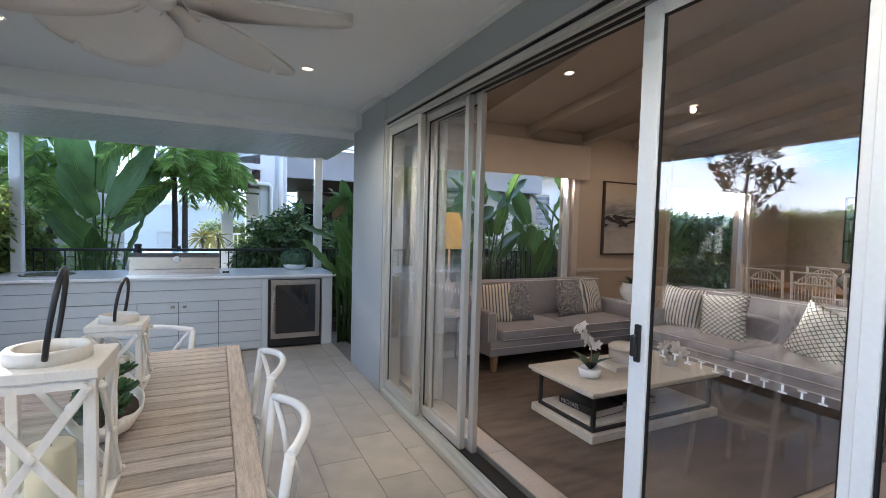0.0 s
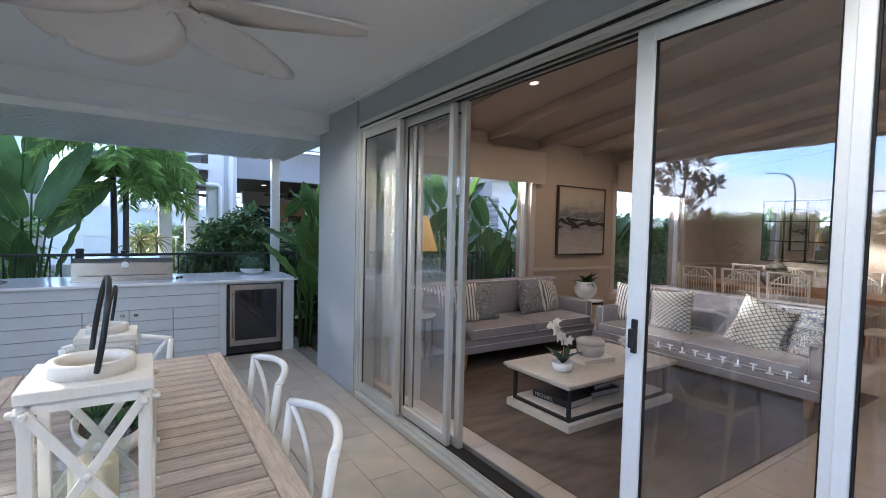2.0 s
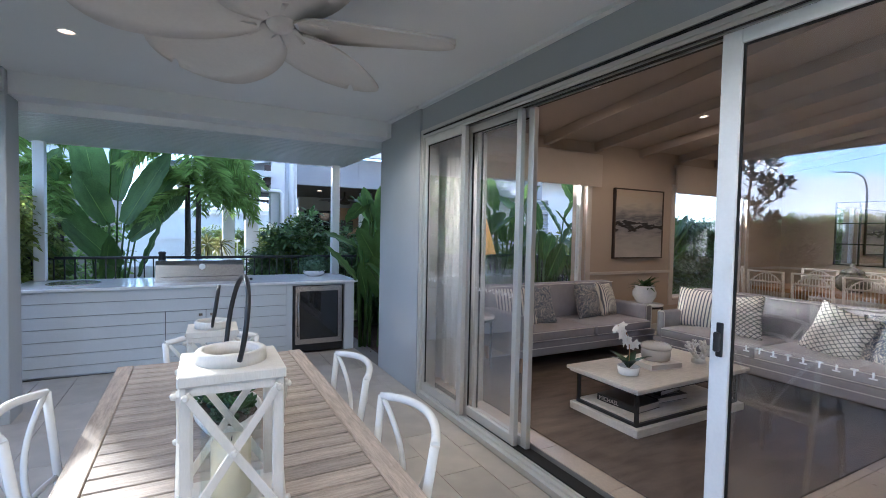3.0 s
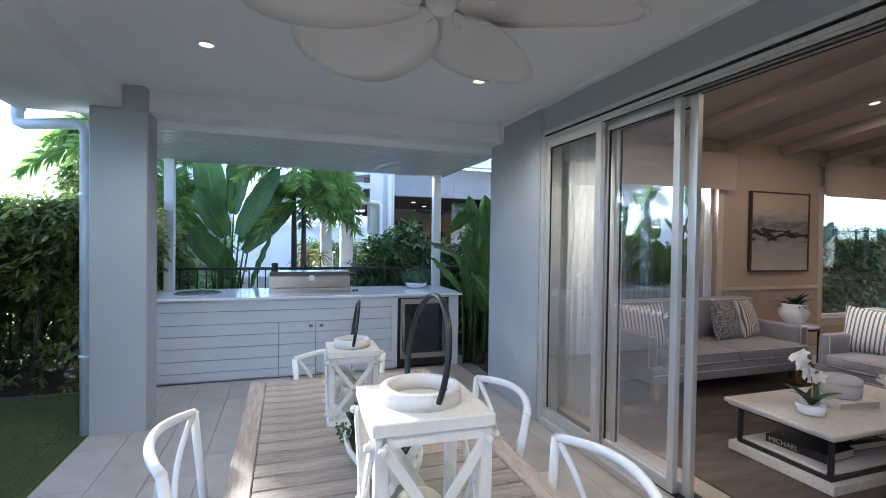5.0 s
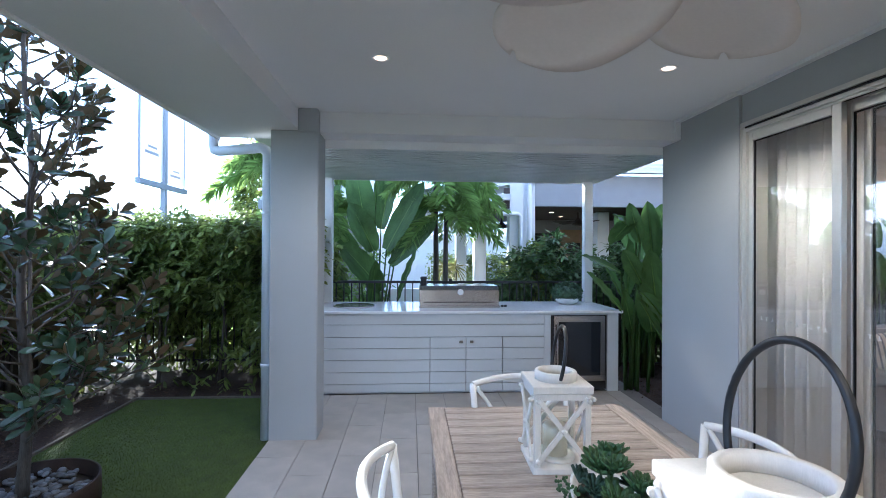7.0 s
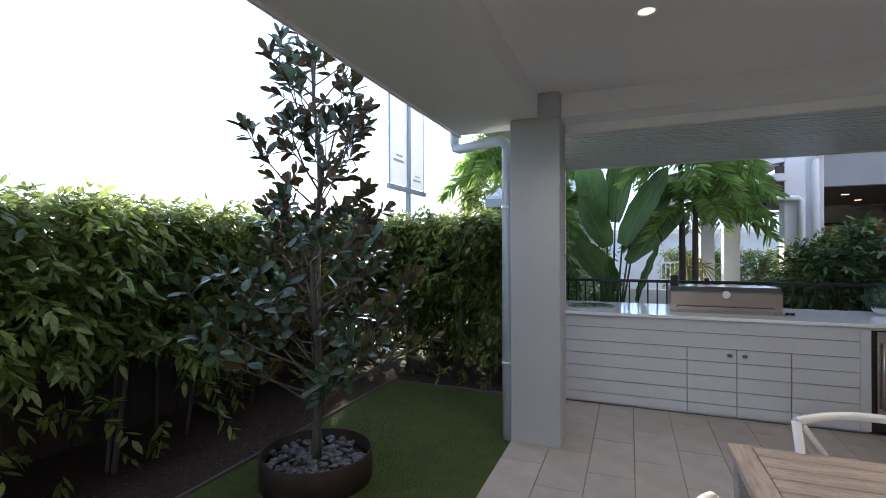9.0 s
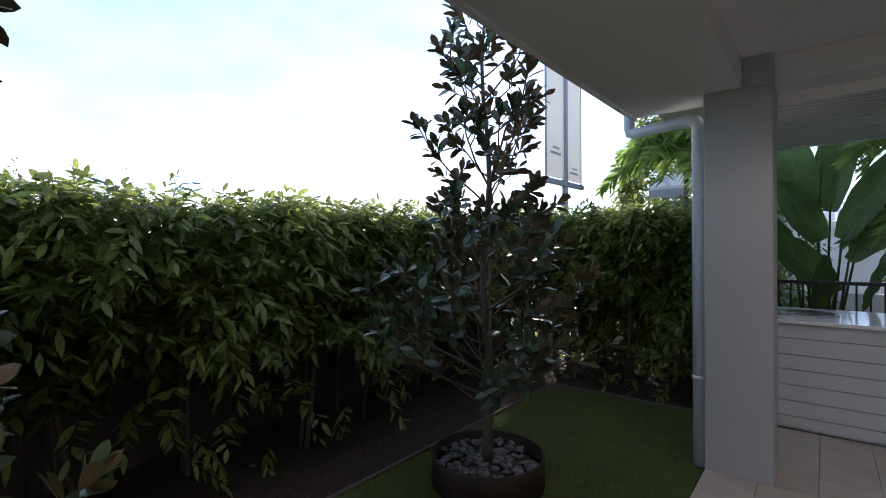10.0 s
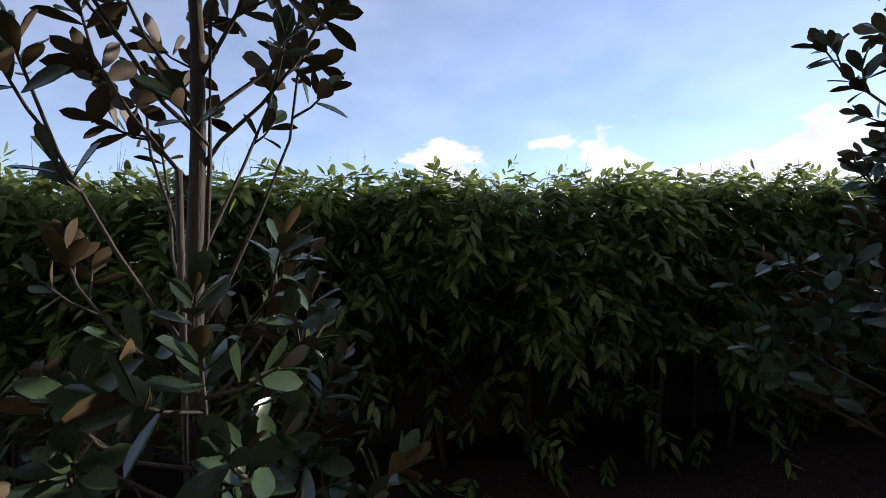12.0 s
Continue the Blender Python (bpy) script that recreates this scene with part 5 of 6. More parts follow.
def leaf_cloud(name, base, way, side, length, width, mat, droop=0.25, bend=0.12, shape=SLIM):
    """One mesh of many small folded leaves, from arrays of bases, ways and side vectors."""
    base, way, side = np.asarray(base, float), np.asarray(way, float), np.asarray(side, float)
    way = way / np.linalg.norm(way, axis=1, keepdims=True)
    side = side - way * (side * way).sum(1, keepdims=True)
    side = side / (np.linalg.norm(side, axis=1, keepdims=True) + 1e-9)
    up = np.cross(way, side)
    L, W = np.asarray(length)[:, None], np.asarray(width)[:, None]
    down = np.array([0, 0, -1.0])
    def pt(u, s, h):
        return base + way * L * u + side * W * 0.5 * s + up * W * h + down * L * droop * u * u
    cols_v, q, t = [pt(0, 0, 0)], [], [[0, 2, 1], [0, 3, 2]]
    for k, (u, w) in enumerate(shape):
        cols_v += [pt(u, -w, bend * w), pt(u, 0, 0), pt(u, w, bend * w)]
        if k:
            o = 1 + 3 * (k - 1)
            q += [[o, o + 1, o + 4, o + 3], [o + 1, o + 2, o + 5, o + 4]]
    nv = len(cols_v) + 1
    t += [[nv - 4, nv - 3, nv - 1], [nv - 3, nv - 2, nv - 1]]
    cols_v.append(pt(1, 0, 0))
    v = np.stack(cols_v, axis=1)
    n = len(base)
    off = (np.arange(n) * nv)[:, None, None]
    qs, ts = (np.array(q)[None] + off).reshape(-1, 4), (np.array(t)[None] + off).reshape(-1, 3)
    me = bpy.data.meshes.new(name)
    me.vertices.add(n * nv)
    me.vertices.foreach_set("co", v.reshape(-1))
    loops = np.concatenate([qs.reshape(-1), ts.reshape(-1)])
    me.loops.add(len(loops))
    me.loops.foreach_set("vertex_index", loops.astype(np.int32))
    starts = np.concatenate([np.arange(len(qs)) * 4, len(qs) * 4 + np.arange(len(ts)) * 3])
    me.polygons.add(len(starts))
    me.polygons.foreach_set("loop_start", starts.astype(np.int32))
    me.polygons.foreach_set("use_smooth", np.ones(len(starts), bool))
    me.update(calc_edges=True)
    me.validate()
    me.materials.append(mat)
    return me


rng = np.random.default_rng(5)


def sprays(p, out, count, length, leaf, width, spread=0.5):
    """Twigs at the points p that point along out, each with leaves in two ranks. Returns leaf arrays."""
    n = len(p)
    way = out + rng.normal(0, spread, (n, 3))
    way /= np.linalg.norm(way, axis=1, keepdims=True)
    side = np.cross(way, rng.normal(0, 1, (n, 3)) * 0.4 + np.array([0, 0, 1.0]))
    side /= np.linalg.norm(side, axis=1, keepdims=True) + 1e-9
    B, D, S, L, W = [], [], [], [], []
    ln = length * rng.uniform(0.6, 1.3, n)
    for k in range(count):
        u = (k + 0.5) / count
        s = (1 if k % 2 else -1)
        b = p + way * (ln * u)[:, None] + np.array([0, 0, -1.0]) * (0.35 * ln * u * u)[:, None]
        d = way * 0.75 + side * s * (0.9 if k < count - 1 else 0.0) + np.array([0, 0, -0.25]) + rng.normal(0, 0.22, (n, 3))
        B.append(b)
        D.append(d)
        S.append(np.cross(d, np.array([0, 0, 1.0]) + rng.normal(0, 0.45, (n, 3))))
        sc = rng.uniform(0.7, 1.25, n)
        L.append(leaf * sc)
        W.append(width * sc)
    return [np.concatenate(a) for a in (B, D, S, L, W)]


def stuff(name, me, parent, label=""):
    ob = new(name, me)
    ob.parent = parent
    return tagged(ob, label, kind="stuff")


def hedge_run(name, label, length, height, depth, m, dense=230, low=0.55, wisps=True, seed=1, leaf=None):
    """A clipped hedge along +x, its face towards -y at y = 0, from x = 0 to length."""
    r = np.random.default_rng(seed)
    h = thing(name, m, label, "hedge", "garden hedges")
    n = int(length * height * dense)
    x, z = r.uniform(0, length, n), height * (1 - r.uniform(0, 1, n) ** 1.25)
    keep = (z > low + 0.21 * np.sin(x * 1.7) + 0.16 * np.sin(x * 4.1) + 0.07 * np.sin(x * 9.7)) | (r.uniform(0, 1, n) < 0.06)
    x, z = x[keep], z[keep]
    bulge = 0.10 * np.sin(x * 2.3 + z * 2.0) + 0.08 * np.sin(x * 5.1 - z * 3.3)
    deep = r.uniform(0, 1, len(x)) ** 2 * 0.34
    p = np.stack([x, bulge + deep, z], axis=1)
    out = np.tile(np.array([0.0, -1.0, 0.05]), (len(x), 1))
    a = sprays(p, out, 9, 0.25, 0.105, 0.037, 0.55)
    nt = int(length * depth * dense * 1.15)
    pt = np.stack([r.uniform(0, length, nt), r.uniform(-0.08, depth, nt), height - 0.10 + r.normal(0, 0.05, nt) + 0.05 * np.sin(r.uniform(0, 9, nt))], axis=1)
    b = sprays(pt, np.tile(np.array([0.0, -0.25, 0.45]), (nt, 1)), 8, 0.17, 0.085, 0.029, 0.6)
    arr = [np.concatenate(q) for q in zip(a, b)]
    stuff("foliage", leaf_cloud("foliage", *arr, leaf or M_LEAF), h)
    if wisps:
        nw = int(length * 30)
        pw = np.stack([r.uniform(0, length, nw), r.uniform(0, depth, nw), np.full(nw, height - 0.05)], axis=1)
        c = sprays(pw, np.tile(np.array([0.0, 0.0, 1.0]), (nw, 1)), 11, 0.27, 0.026, 0.007, 0.26)
        stuff("new_growth", leaf_cloud("new_growth", *c, M_LEAFTIP), h, "pale new shoots along the top")
        bm = bmesh.new()
        for q in pw[:: 2]:
            d = Vector((random.uniform(-0.06, 0.06), random.uniform(-0.05, 0.05), random.uniform(0.12, 0.30)))
            tube(bm, [Vector(q) - Vector((0, 0, 0.1)), Vector(q) + d * 0.6, Vector(q) + d], 0.0018, 3, 0.0008, cap=False)
        stuff("twig_work", mesh_of("twig_work", bm, M_LEAFTIP), h)
    # shaded inner twigs and stems
    bm = bmesh.new()
    k = int(length / 0.75)
    for i in range(k):
        xx = (i + 0.5) * length / k + random.uniform(-0.1, 0.1)
        for j in range(2):
            y0 = random.uniform(0.15, depth - 0.1)
            pts = [(xx + random.uniform(-0.08, 0.08), y0, -0.05), (xx + random.uniform(-0.1, 0.1), y0 + random.uniform(-0.05, 0.05), height * 0.4), (xx + random.uniform(-0.15, 0.15), y0 + random.uniform(-0.1, 0.1), height * 0.92)]
            tube(bm, pts, random.uniform(0.014, 0.026), 6, 0.006)
    stuff("stem_work", mesh_of("stem_work", bm, M_BARK), h, "thin brown stems")
    ni = int(length * height * dense * 0.85)
    zi = 0.8 * low + (height - 0.12 - 0.8 * low) * r.uniform(0, 1, ni) ** 0.7
    pi_ = np.stack([r.uniform(0, length, ni), r.uniform(0.34, depth, ni), zi], axis=1)
    e = sprays(pi_, np.tile(np.array([0.0, -0.3, 0.2]), (ni, 1)), 7, 0.20, 0.115, 0.052, 0.9)
    stuff("inner_foliage", leaf_cloud("inner_foliage", *e, leaf or M_LEAF), h)
    return h


# hedge along the lawn, hedge behind it, and more behind the house
hedge_run("hedge", "dense dark green clipped hedge with pale new shoots along the lawn", 13.2, 1.93, 0.75, pose(-4.62, -6.2, -0.05, 0, 0, 90), 230, 0.90, True, 3)
hedge_run("hedge", "dark green hedge with bare lower stems before a fence", 3.1, 2.02, 0.50, pose(-5.3, 6.62, -0.05), 270, 0.98, True, 4)
hedge_run("hedge", "leafy green screening hedge behind the black fence", 3.3, 1.75, 0.5, pose(-5.4, 7.6, -0.05), 220, 0.05, False, 6)


hedge_run("hedge", "tall dark green hedge close outside the living room window", 5.2, 1.95, 0.5, pose(6.15, 6.25, -0.05), 200, 0.3, False, 7, M_SHRUB)
hedge_run("hedge", "low dark green hedge outside the living room window", 3.9, 1.22, 0.4, pose(2.2, 7.15, -0.05), 200, 0.2, False, 8, M_SHRUB)


# ---- black pool fence ----
def fence_run(x0, x1, y, top=1.19, step=0.105):
    f = thing("pool_fence", pose(0, 0, 0), "black tubular metal pool fence with upright bars", "fence", "pool fences")
    part("top_rail", boxes((x0, y - 0.02, top - 0.035, x1, y + 0.02, top), bevel=0.004), M_BLACK, f)
    part("bottom_rail", boxes((x0, y - 0.015, 0.10, x1, y + 0.015, 0.13)), M_BLACK, f)
    bar = mesh_of("bar", boxes((-0.008, -0.008, 0.13, 0.008, 0.008, top - 0.035)), M_BLACK)
    k = int((x1 - x0) / step)
    for i in range(k + 1):
        ob = new("bar", bar)
        ob.parent = f
        ob.location = (x0 + 0.01 + i * (x1 - x0 - 0.02) / k, y, 0)
    for x in np.arange(x0, x1 + 0.01, (x1 - x0) / max(1, round((x1 - x0) / 2.2))):
        part("post", boxes((x - 0.025, y - 0.025, -0.1, x + 0.025, y + 0.025, top + 0.03)), M_BLACK, f)


fence_run(-5.3, 1.95, 7.42)
pf = thing("boundary_fence", pose(-5.55, 0, 0), "dark stained close-boarded timber boundary fence behind the hedge", "fence")
pal = mesh_of("paling", boxes((-0.01, -0.008, -0.1, 0.01, 0.126, 1.42), bevel=0.003), M_NDARK)
for i in range(125):
    ob = new("paling", pal)
    ob.parent = pf
    ob.location = (0.0105 * (-1) ** i, -7.0 + 0.118 * i, random.uniform(-0.01, 0.01))
for z in (0.3, 1.15):
    part("rail", boxes((-0.07, -7.0, z, -0.0225, 7.75, z + 0.08)), M_NDARK, pf)
fence_run(2.1, 10.5, 6.95)


# ---- magnolias in rusted steel planters ----
def magnolia(at, height, seed, tiers, thick=0.034):
    """Upright trunk; each tier is (z from, z to, branches, reach from, reach to, climb from, climb to, side twigs)."""
    random.seed(seed)
    t = thing("magnolia_tree", pose(at[0], at[1], 0), "young magnolia tree with glossy dark brown-backed leaves", "tree", "magnolia trees")
    bm = bmesh.new()
    trunk = [Vector((0.018 * math.sin(k * 1.3 + seed), 0.018 * math.sin(k * 1.1), 0.08 + (height - 0.08) * k / 12)) for k in range(13)]
    tube(bm, trunk, thick, 10, 0.007)
    part("trunk", bm, M_BARK, t)
    bm = bmesh.new()
    tube(bm, [(0.05, -0.03, 0.08), (0.045, -0.03, 1.75)], 0.010, 6)
    part("stake", bm, M_BARK, t, "timber stake")
    ends = []
    bm = bmesh.new()
    turn = random.uniform(0, 6)
    for z0, z1, count, r0, r1, c0, c1, twigs in tiers:
        for i in range(count):
            z = z0 + (z1 - z0) * (i + random.uniform(0, 1)) / count
            u = (z - 0.08) / (height - 0.08) * 12
            k = min(11, int(u))
            p = trunk[k].lerp(trunk[k + 1], u - k)
            turn += 2.4
            az = turn + random.uniform(-0.4, 0.4)
            out = Vector((math.cos(az), math.sin(az), 0))
            reach, climb = random.uniform(r0, r1), random.uniform(c0, c1)
            path = [p + out * reach * math.sin(1.571 * w) ** 1.1 * (0.55 + 0.45 * w) + Vector((0, 0, climb * w ** 1.35)) for w in (0, 0.25, 0.5, 0.75, 1.0)]
            for q in path[1:]:
                q += Vector((random.uniform(-1, 1), random.uniform(-1, 1), random.uniform(-1, 1))) * 0.02
            tube(bm, path, 0.0095 * (0.55 + 0.45 * reach / 0.7), 6, 0.0038)
            ends.append((path[-1], (path[-1] - path[-2]).normalized(), random.randint(7, 10)))
            for j in range(twigs):
                w = random.uniform(1.8, 3.9)
                q = path[int(w)].lerp(path[int(w) + 1], w - int(w))
                a2 = az + random.choice((-1, 1)) * random.uniform(0.4, 1.3)
                d = Vector((math.cos(a2), math.sin(a2), random.uniform(0.3, 1.3))).normalized()
                q2 = q + d * random.uniform(0.08, 0.22)
                tube(bm, [q, q.lerp(q2, 0.5) + Vector((0, 0, -0.012)), q2], 0.0048, 5, 0.003)
                ends.append((q2, d, random.randint(5, 8)))
    ends.append((trunk[-1], Vector((0, 0, 1)), 10))
    part("branch_work", bm, M_BARK, t)
    B, D, S, L, W = [], [], [], [], []
    for e, d, leaves in ends:
        for j in range(leaves):
            age = j / leaves
            az = j * 2.4 + random.uniform(-0.3, 0.3)
            o = Matrix.Rotation(az, 3, d) @ d.orthogonal().normalized()
            f = 0.25 + 1.35 * age + random.uniform(-0.15, 0.15)
            w = (d * (1.0 - 0.55 * age) + o * f + Vector((0, 0, 0.10))).normalized()
            B.append(tuple(e - d * (0.10 * age)))
            D.append(tuple(w))
            S.append(tuple(d.cross(w) if abs(w.dot(d)) < 0.97 else Vector((1, 0.3, 0))))
            ln = random.uniform(0.085, 0.14) * (0.75 + 0.25 * min(1, age * 3))
            L.append(ln)
            W.append(ln * random.uniform(0.36, 0.45))
    B, D, S, L, W = (np.array(a, float) for a in (B, D, S, L, W))
    tagged(stuff("foliage", leaf_cloud("foliage", B, D, S, L, W, M_MAG, 0.10, 0.10, OBOVATE), t), "glossy dark green leaves")
    way = D / np.linalg.norm(D, axis=1, keepdims=True)
    sd = S - way * (S * way).sum(1, keepdims=True)
    sd /= np.linalg.norm(sd, axis=1, keepdims=True) + 1e-9
    upv = np.cross(way, sd)
    tagged(stuff("underside", leaf_cloud("underside", B - upv * 0.0020, D, S, L * 0.985, W * 0.985, M_MAGB, 0.10, 0.10, OBOVATE), t), "rust-brown felted leaf backs")
    return t


def planter(at):
    p = thing("steel_planter", pose(at[0], at[1], -0.02), "round rusted steel planter filled with dark pebbles on the lawn", "planter", "rusted planters")
    bm = bmesh.new()
    lathe(bm, [(0.38, 0), (0.38, 0.195), (0.377, 0.20), (0.368, 0.20), (0.365, 0.195), (0.365, 0.10)], sides=48)
    part("ring", bm, M_CORTEN, p)
    bm = bmesh.new()
    lathe(bm, [(0.364, 0.105), (0.2, 0.12), (0.001, 0.125)], sides=32)
    part("soil", bm, M_SOIL, p)
    meshes = []
    for k in range(5):
        bm = bmesh.new()
        bmesh.ops.create_icosphere(bm, subdivisions=2, radius=0.028, matrix=Matrix.Diagonal((random.uniform(0.9, 1.3), random.uniform(0.65, 0.9), random.uniform(0.4, 0.55), 1)))
        for f in bm.faces:
            f.smooth = True
        meshes.append(mesh_of("pebble", bm, M_PEBB))
    for i in range(200):
        a, rr = random.uniform(0, 6.283), 0.345 * math.sqrt(random.uniform(0.006, 1))
        ob = new("pebble", meshes[i % 5])
        ob.parent = p
        ob.matrix_local = Matrix.LocRotScale((rr * math.cos(a), rr * math.sin(a), 0.132 + random.uniform(-0.006, 0.016)), Euler((random.uniform(-0.4, 0.4), random.uniform(-0.4, 0.4), random.uniform(0, 6))), Vector((1, 1, 1)) * random.uniform(0.7, 1.25))


M_PEBB = material("river_pebble", (0.10, 0.105, 0.115), 0.5, vary=0.25, scale=20, per_object=0.5)
MAG1, MAG2 = (-3.33, 3.88), (-3.30, 1.04)
magnolia(MAG1, 3.38, 11, ((0.42, 0.80, 15, 0.45, 0.95, 0.25, 0.65, 5), (0.80, 1.30, 15, 0.30, 0.68, 0.25, 0.5, 4), (1.30, 1.72, 12, 0.18, 0.45, 0.2, 0.42, 4),
                          (1.75, 2.15, 10, 0.22, 0.62, 0.35, 0.60, 3), (2.25, 2.75, 11, 0.15, 0.38, 0.2, 0.4, 2), (2.8, 3.25, 9, 0.05, 0.18, 0.1, 0.2, 1)))
magnolia(MAG2, 3.6, 23, ((0.42, 0.75, 11, 0.35, 0.62, 0.3, 0.65, 3), (0.85, 1.15, 8, 0.25, 0.50, 0.25, 0.5, 3), (1.15, 1.5, 6, 0.30, 0.58, 0.65, 0.95, 2),
                         (1.65, 2.1, 8, 0.25, 0.55, 0.35, 0.6, 3), (2.2, 2.9, 12, 0.25, 0.5, 0.25, 0.5, 3), (2.9, 3.45, 8, 0.06, 0.25, 0.12, 0.25, 2)), 0.036)
planter(MAG1)
planter(MAG2)
random.seed(77)


# ---- strelitzias, palm, shrubs ----
def paddle(name, parent, root, tip_base, way, length, width, mat=None, droop=0.2, fold=0.10, roll=0.0):
    """A stalk from root to tip_base and a large paddle leaf along way."""
    root, tb, way = Vector(root), Vector(tip_base), Vector(way).normalized()
    bm = bmesh.new()
    tube(bm, [root, root.lerp(tb, 0.5) + Vector((0, 0, 0.08)), tb], 0.020, 6, 0.011)
    part("stalk", bm, M_STREL, parent)
    side = way.cross(Vector((0, 0, 1)))
    if side.length < 0.1:
        side = Vector((1, 0, 0))
    side = (Matrix.Rotation(roll, 3, way) @ side).normalized()
    up = side.cross(way).normalized()
    bm = bmesh.new()
    n, rows_p = 14, []
    for i in range(n + 1):
        u = i / n
        w = width * 0.5 * max(0.02, (math.sin(math.pi * min(1, u * 0.93 + 0.07)) ** 0.55))
        c = tb + way * length * u + Vector((0, 0, -droop * length * u * u))
        row = []
        for s in (-1, -0.55, 0, 0.55, 1):
            ripple = 0.012 * math.sin(u * 26 + s * 3) * abs(s)
            row.append(bm.verts.new(c + side * w * s + up * (abs(s) ** 1.3 * w * fold * 2.4 + ripple)))
        rows_p.append(row)
    for a, b in zip(rows_p, rows_p[1:]):
        for s in range(4):
            bm.faces.new((a[s], a[s + 1], b[s + 1], b[s])).smooth = True
    bmesh.ops.remove_doubles(bm, verts=bm.verts[:], dist=0.001)
    lf = part("leaf", bm, mat or M_STREL, parent)
    bm = bmesh.new()
    tube(bm, [tb + way * length * (i / 8) + Vector((0, 0, -droop * length * (i / 8) ** 2)) - up * 0.004 for i in range(9)], 0.011, 5, 0.003)
    part("midrib", bm, M_PALM, lf)


def strelitzia(at, specs, label="tall bird-of-paradise plant with broad paddle leaves"):
    s = thing("strelitzia", pose(at[0], at[1], -0.05), label, "plant", "strelitzias")
    for bx, by, bz, wx, wy, wz, ln, wd, rl in specs:
        paddle("leaf", s, (random.uniform(-0.08, 0.08), random.uniform(-0.08, 0.08), 0), (bx, by, bz), (wx, wy, wz), ln, wd, roll=rl, droop=random.uniform(0.05, 0.2))
    return s


def random_strelitzia(at, height, count, spread=0.5):
    specs = []
    for i in range(count):
        az = 2.4 * i + random.uniform(-0.4, 0.4)
        h = height * random.uniform(0.30, 0.72)
        rr = spread * random.uniform(0.2, 0.8)
        ln = random.uniform(0.55, 0.85)
        specs.append((rr * math.cos(az), rr * math.sin(az), h, 0.55 * math.cos(az), 0.55 * math.sin(az), random.uniform(0.5, 1.2), ln, ln * random.uniform(0.32, 0.42), random.uniform(-0.7, 0.7)))
    return strelitzia(at, specs)


def broad_leaf(plant, at, root, base, tip, width, face, droop=0.06):
    """A paddle leaf from base to tip (places in the garden), turned so that its upper side looks along face."""
    off = Vector((at[0], at[1], -0.05))
    base, tip = Vector(base) - off, Vector(tip) - off
    way = tip - base
    d = way.normalized()
    side = d.cross(Vector((0, 0, 1))).normalized()
    want = Vector(face) - d * Vector(face).dot(d)
    want.normalize()
    up = side.cross(d).normalized()
    roll = math.atan2(want.dot(side), want.dot(up))
    paddle("leaf", plant, Vector(root) - off, base, way, way.length, 0.84 * width, roll=roll, droop=droop)


def planted(at, leaves, label):
    s = thing("strelitzia", pose(at[0], at[1], -0.05), label, "plant", "strelitzias")
    for root, base, tip, width, face in leaves:
        broad_leaf(s, at, root, base, tip, width, face)
    return s


# behind the fence: the large group
planted((-1.55, 8.25), (((-1.62, 8.2, 0.0), (-1.46, 8.15, 1.00), (-2.10, 8.05, 1.78), 0.50, (0.5, -1, 0.45)), ((-1.52, 8.2, 0.0), (-1.40, 8.2, 1.62), (-0.82, 8.2, 2.76), 0.44, (-0.5, -1, 0.2)),
                        ((-1.50, 8.2, 0.0), (-1.34, 8.2, 1.38), (-0.62, 8.15, 2.12), 0.32, (0.4, -0.7, 0.8)), ((-1.45, 8.2, 0.0), (-1.22, 8.1, 0.85), (-0.92, 8.05, 1.72), 0.20, (-0.9, -0.6, 0.3)),
                        ((-1.62, 8.3, 0.0), (-1.60, 8.3, 1.60), (-1.98, 8.3, 2.40), 0.46, (0.3, -1, 0.3)), ((-1.66, 8.4, 0.0), (-1.74, 8.4, 1.95), (-1.93, 8.4, 3.05), 0.52, (0.2, -1, 0.1)),
                        ((-1.55, 8.4, 0.0), (-1.50, 8.4, 1.95), (-1.32, 8.4, 3.0), 0.34, (-0.2, -1, 0.1)), ((-1.60, 8.5, 0.0), (-1.62, 8.5, 2.0), (-1.55, 8.5, 3.2), 0.44, (0.6, -1, 0.1)),
                        ((-1.70, 8.4, 0.0), (-1.85, 8.4, 1.5), (-2.55, 8.4, 2.25), 0.42, (0.3, -1, 0.6)), ((-1.60, 8.1, 0.0), (-1.62, 8.1, 0.75), (-1.55, 8.0, 1.5), 0.30, (0.8, -1, 0.2)),
                        ((-1.50, 8.4, 0.0), (-1.25, 8.4, 1.6), (-0.75, 8.5, 2.5), 0.36, (-0.3, -1, 0.5)), ((-1.75, 8.3, 0.0), (-2.0, 8.3, 0.9), (-2.6, 8.3, 1.6), 0.4, (0.3, -1, 0.7))),
        "large bird-of-paradise plant with broad backlit paddle leaves behind the fence")
planted((-2.75, 8.5), (((-2.70, 8.5, 0.0), (-2.45, 8.4, 0.75), (-2.36, 8.3, 1.80), 0.42, (0.4, -1, 0.2)), ((-2.80, 8.5, 0.0), (-2.75, 8.5, 1.2), (-2.55, 8.5, 2.3), 0.44, (0.2, -1, 0.2)),
                       ((-2.85, 8.5, 0.0), (-3.05, 8.5, 1.3), (-3.45, 8.5, 2.3), 0.44, (0.3, -1, 0.4)), ((-2.80, 8.6, 0.0), (-2.85, 8.6, 1.6), (-2.95, 8.6, 2.8), 0.46, (0.5, -1, 0.1)),
                       ((-2.75, 8.6, 0.0), (-2.55, 8.6, 1.7), (-2.20, 8.6, 2.75), 0.40, (-0.2, -1, 0.2))), "bird-of-paradise plant with tall paddle leaves behind the fence")
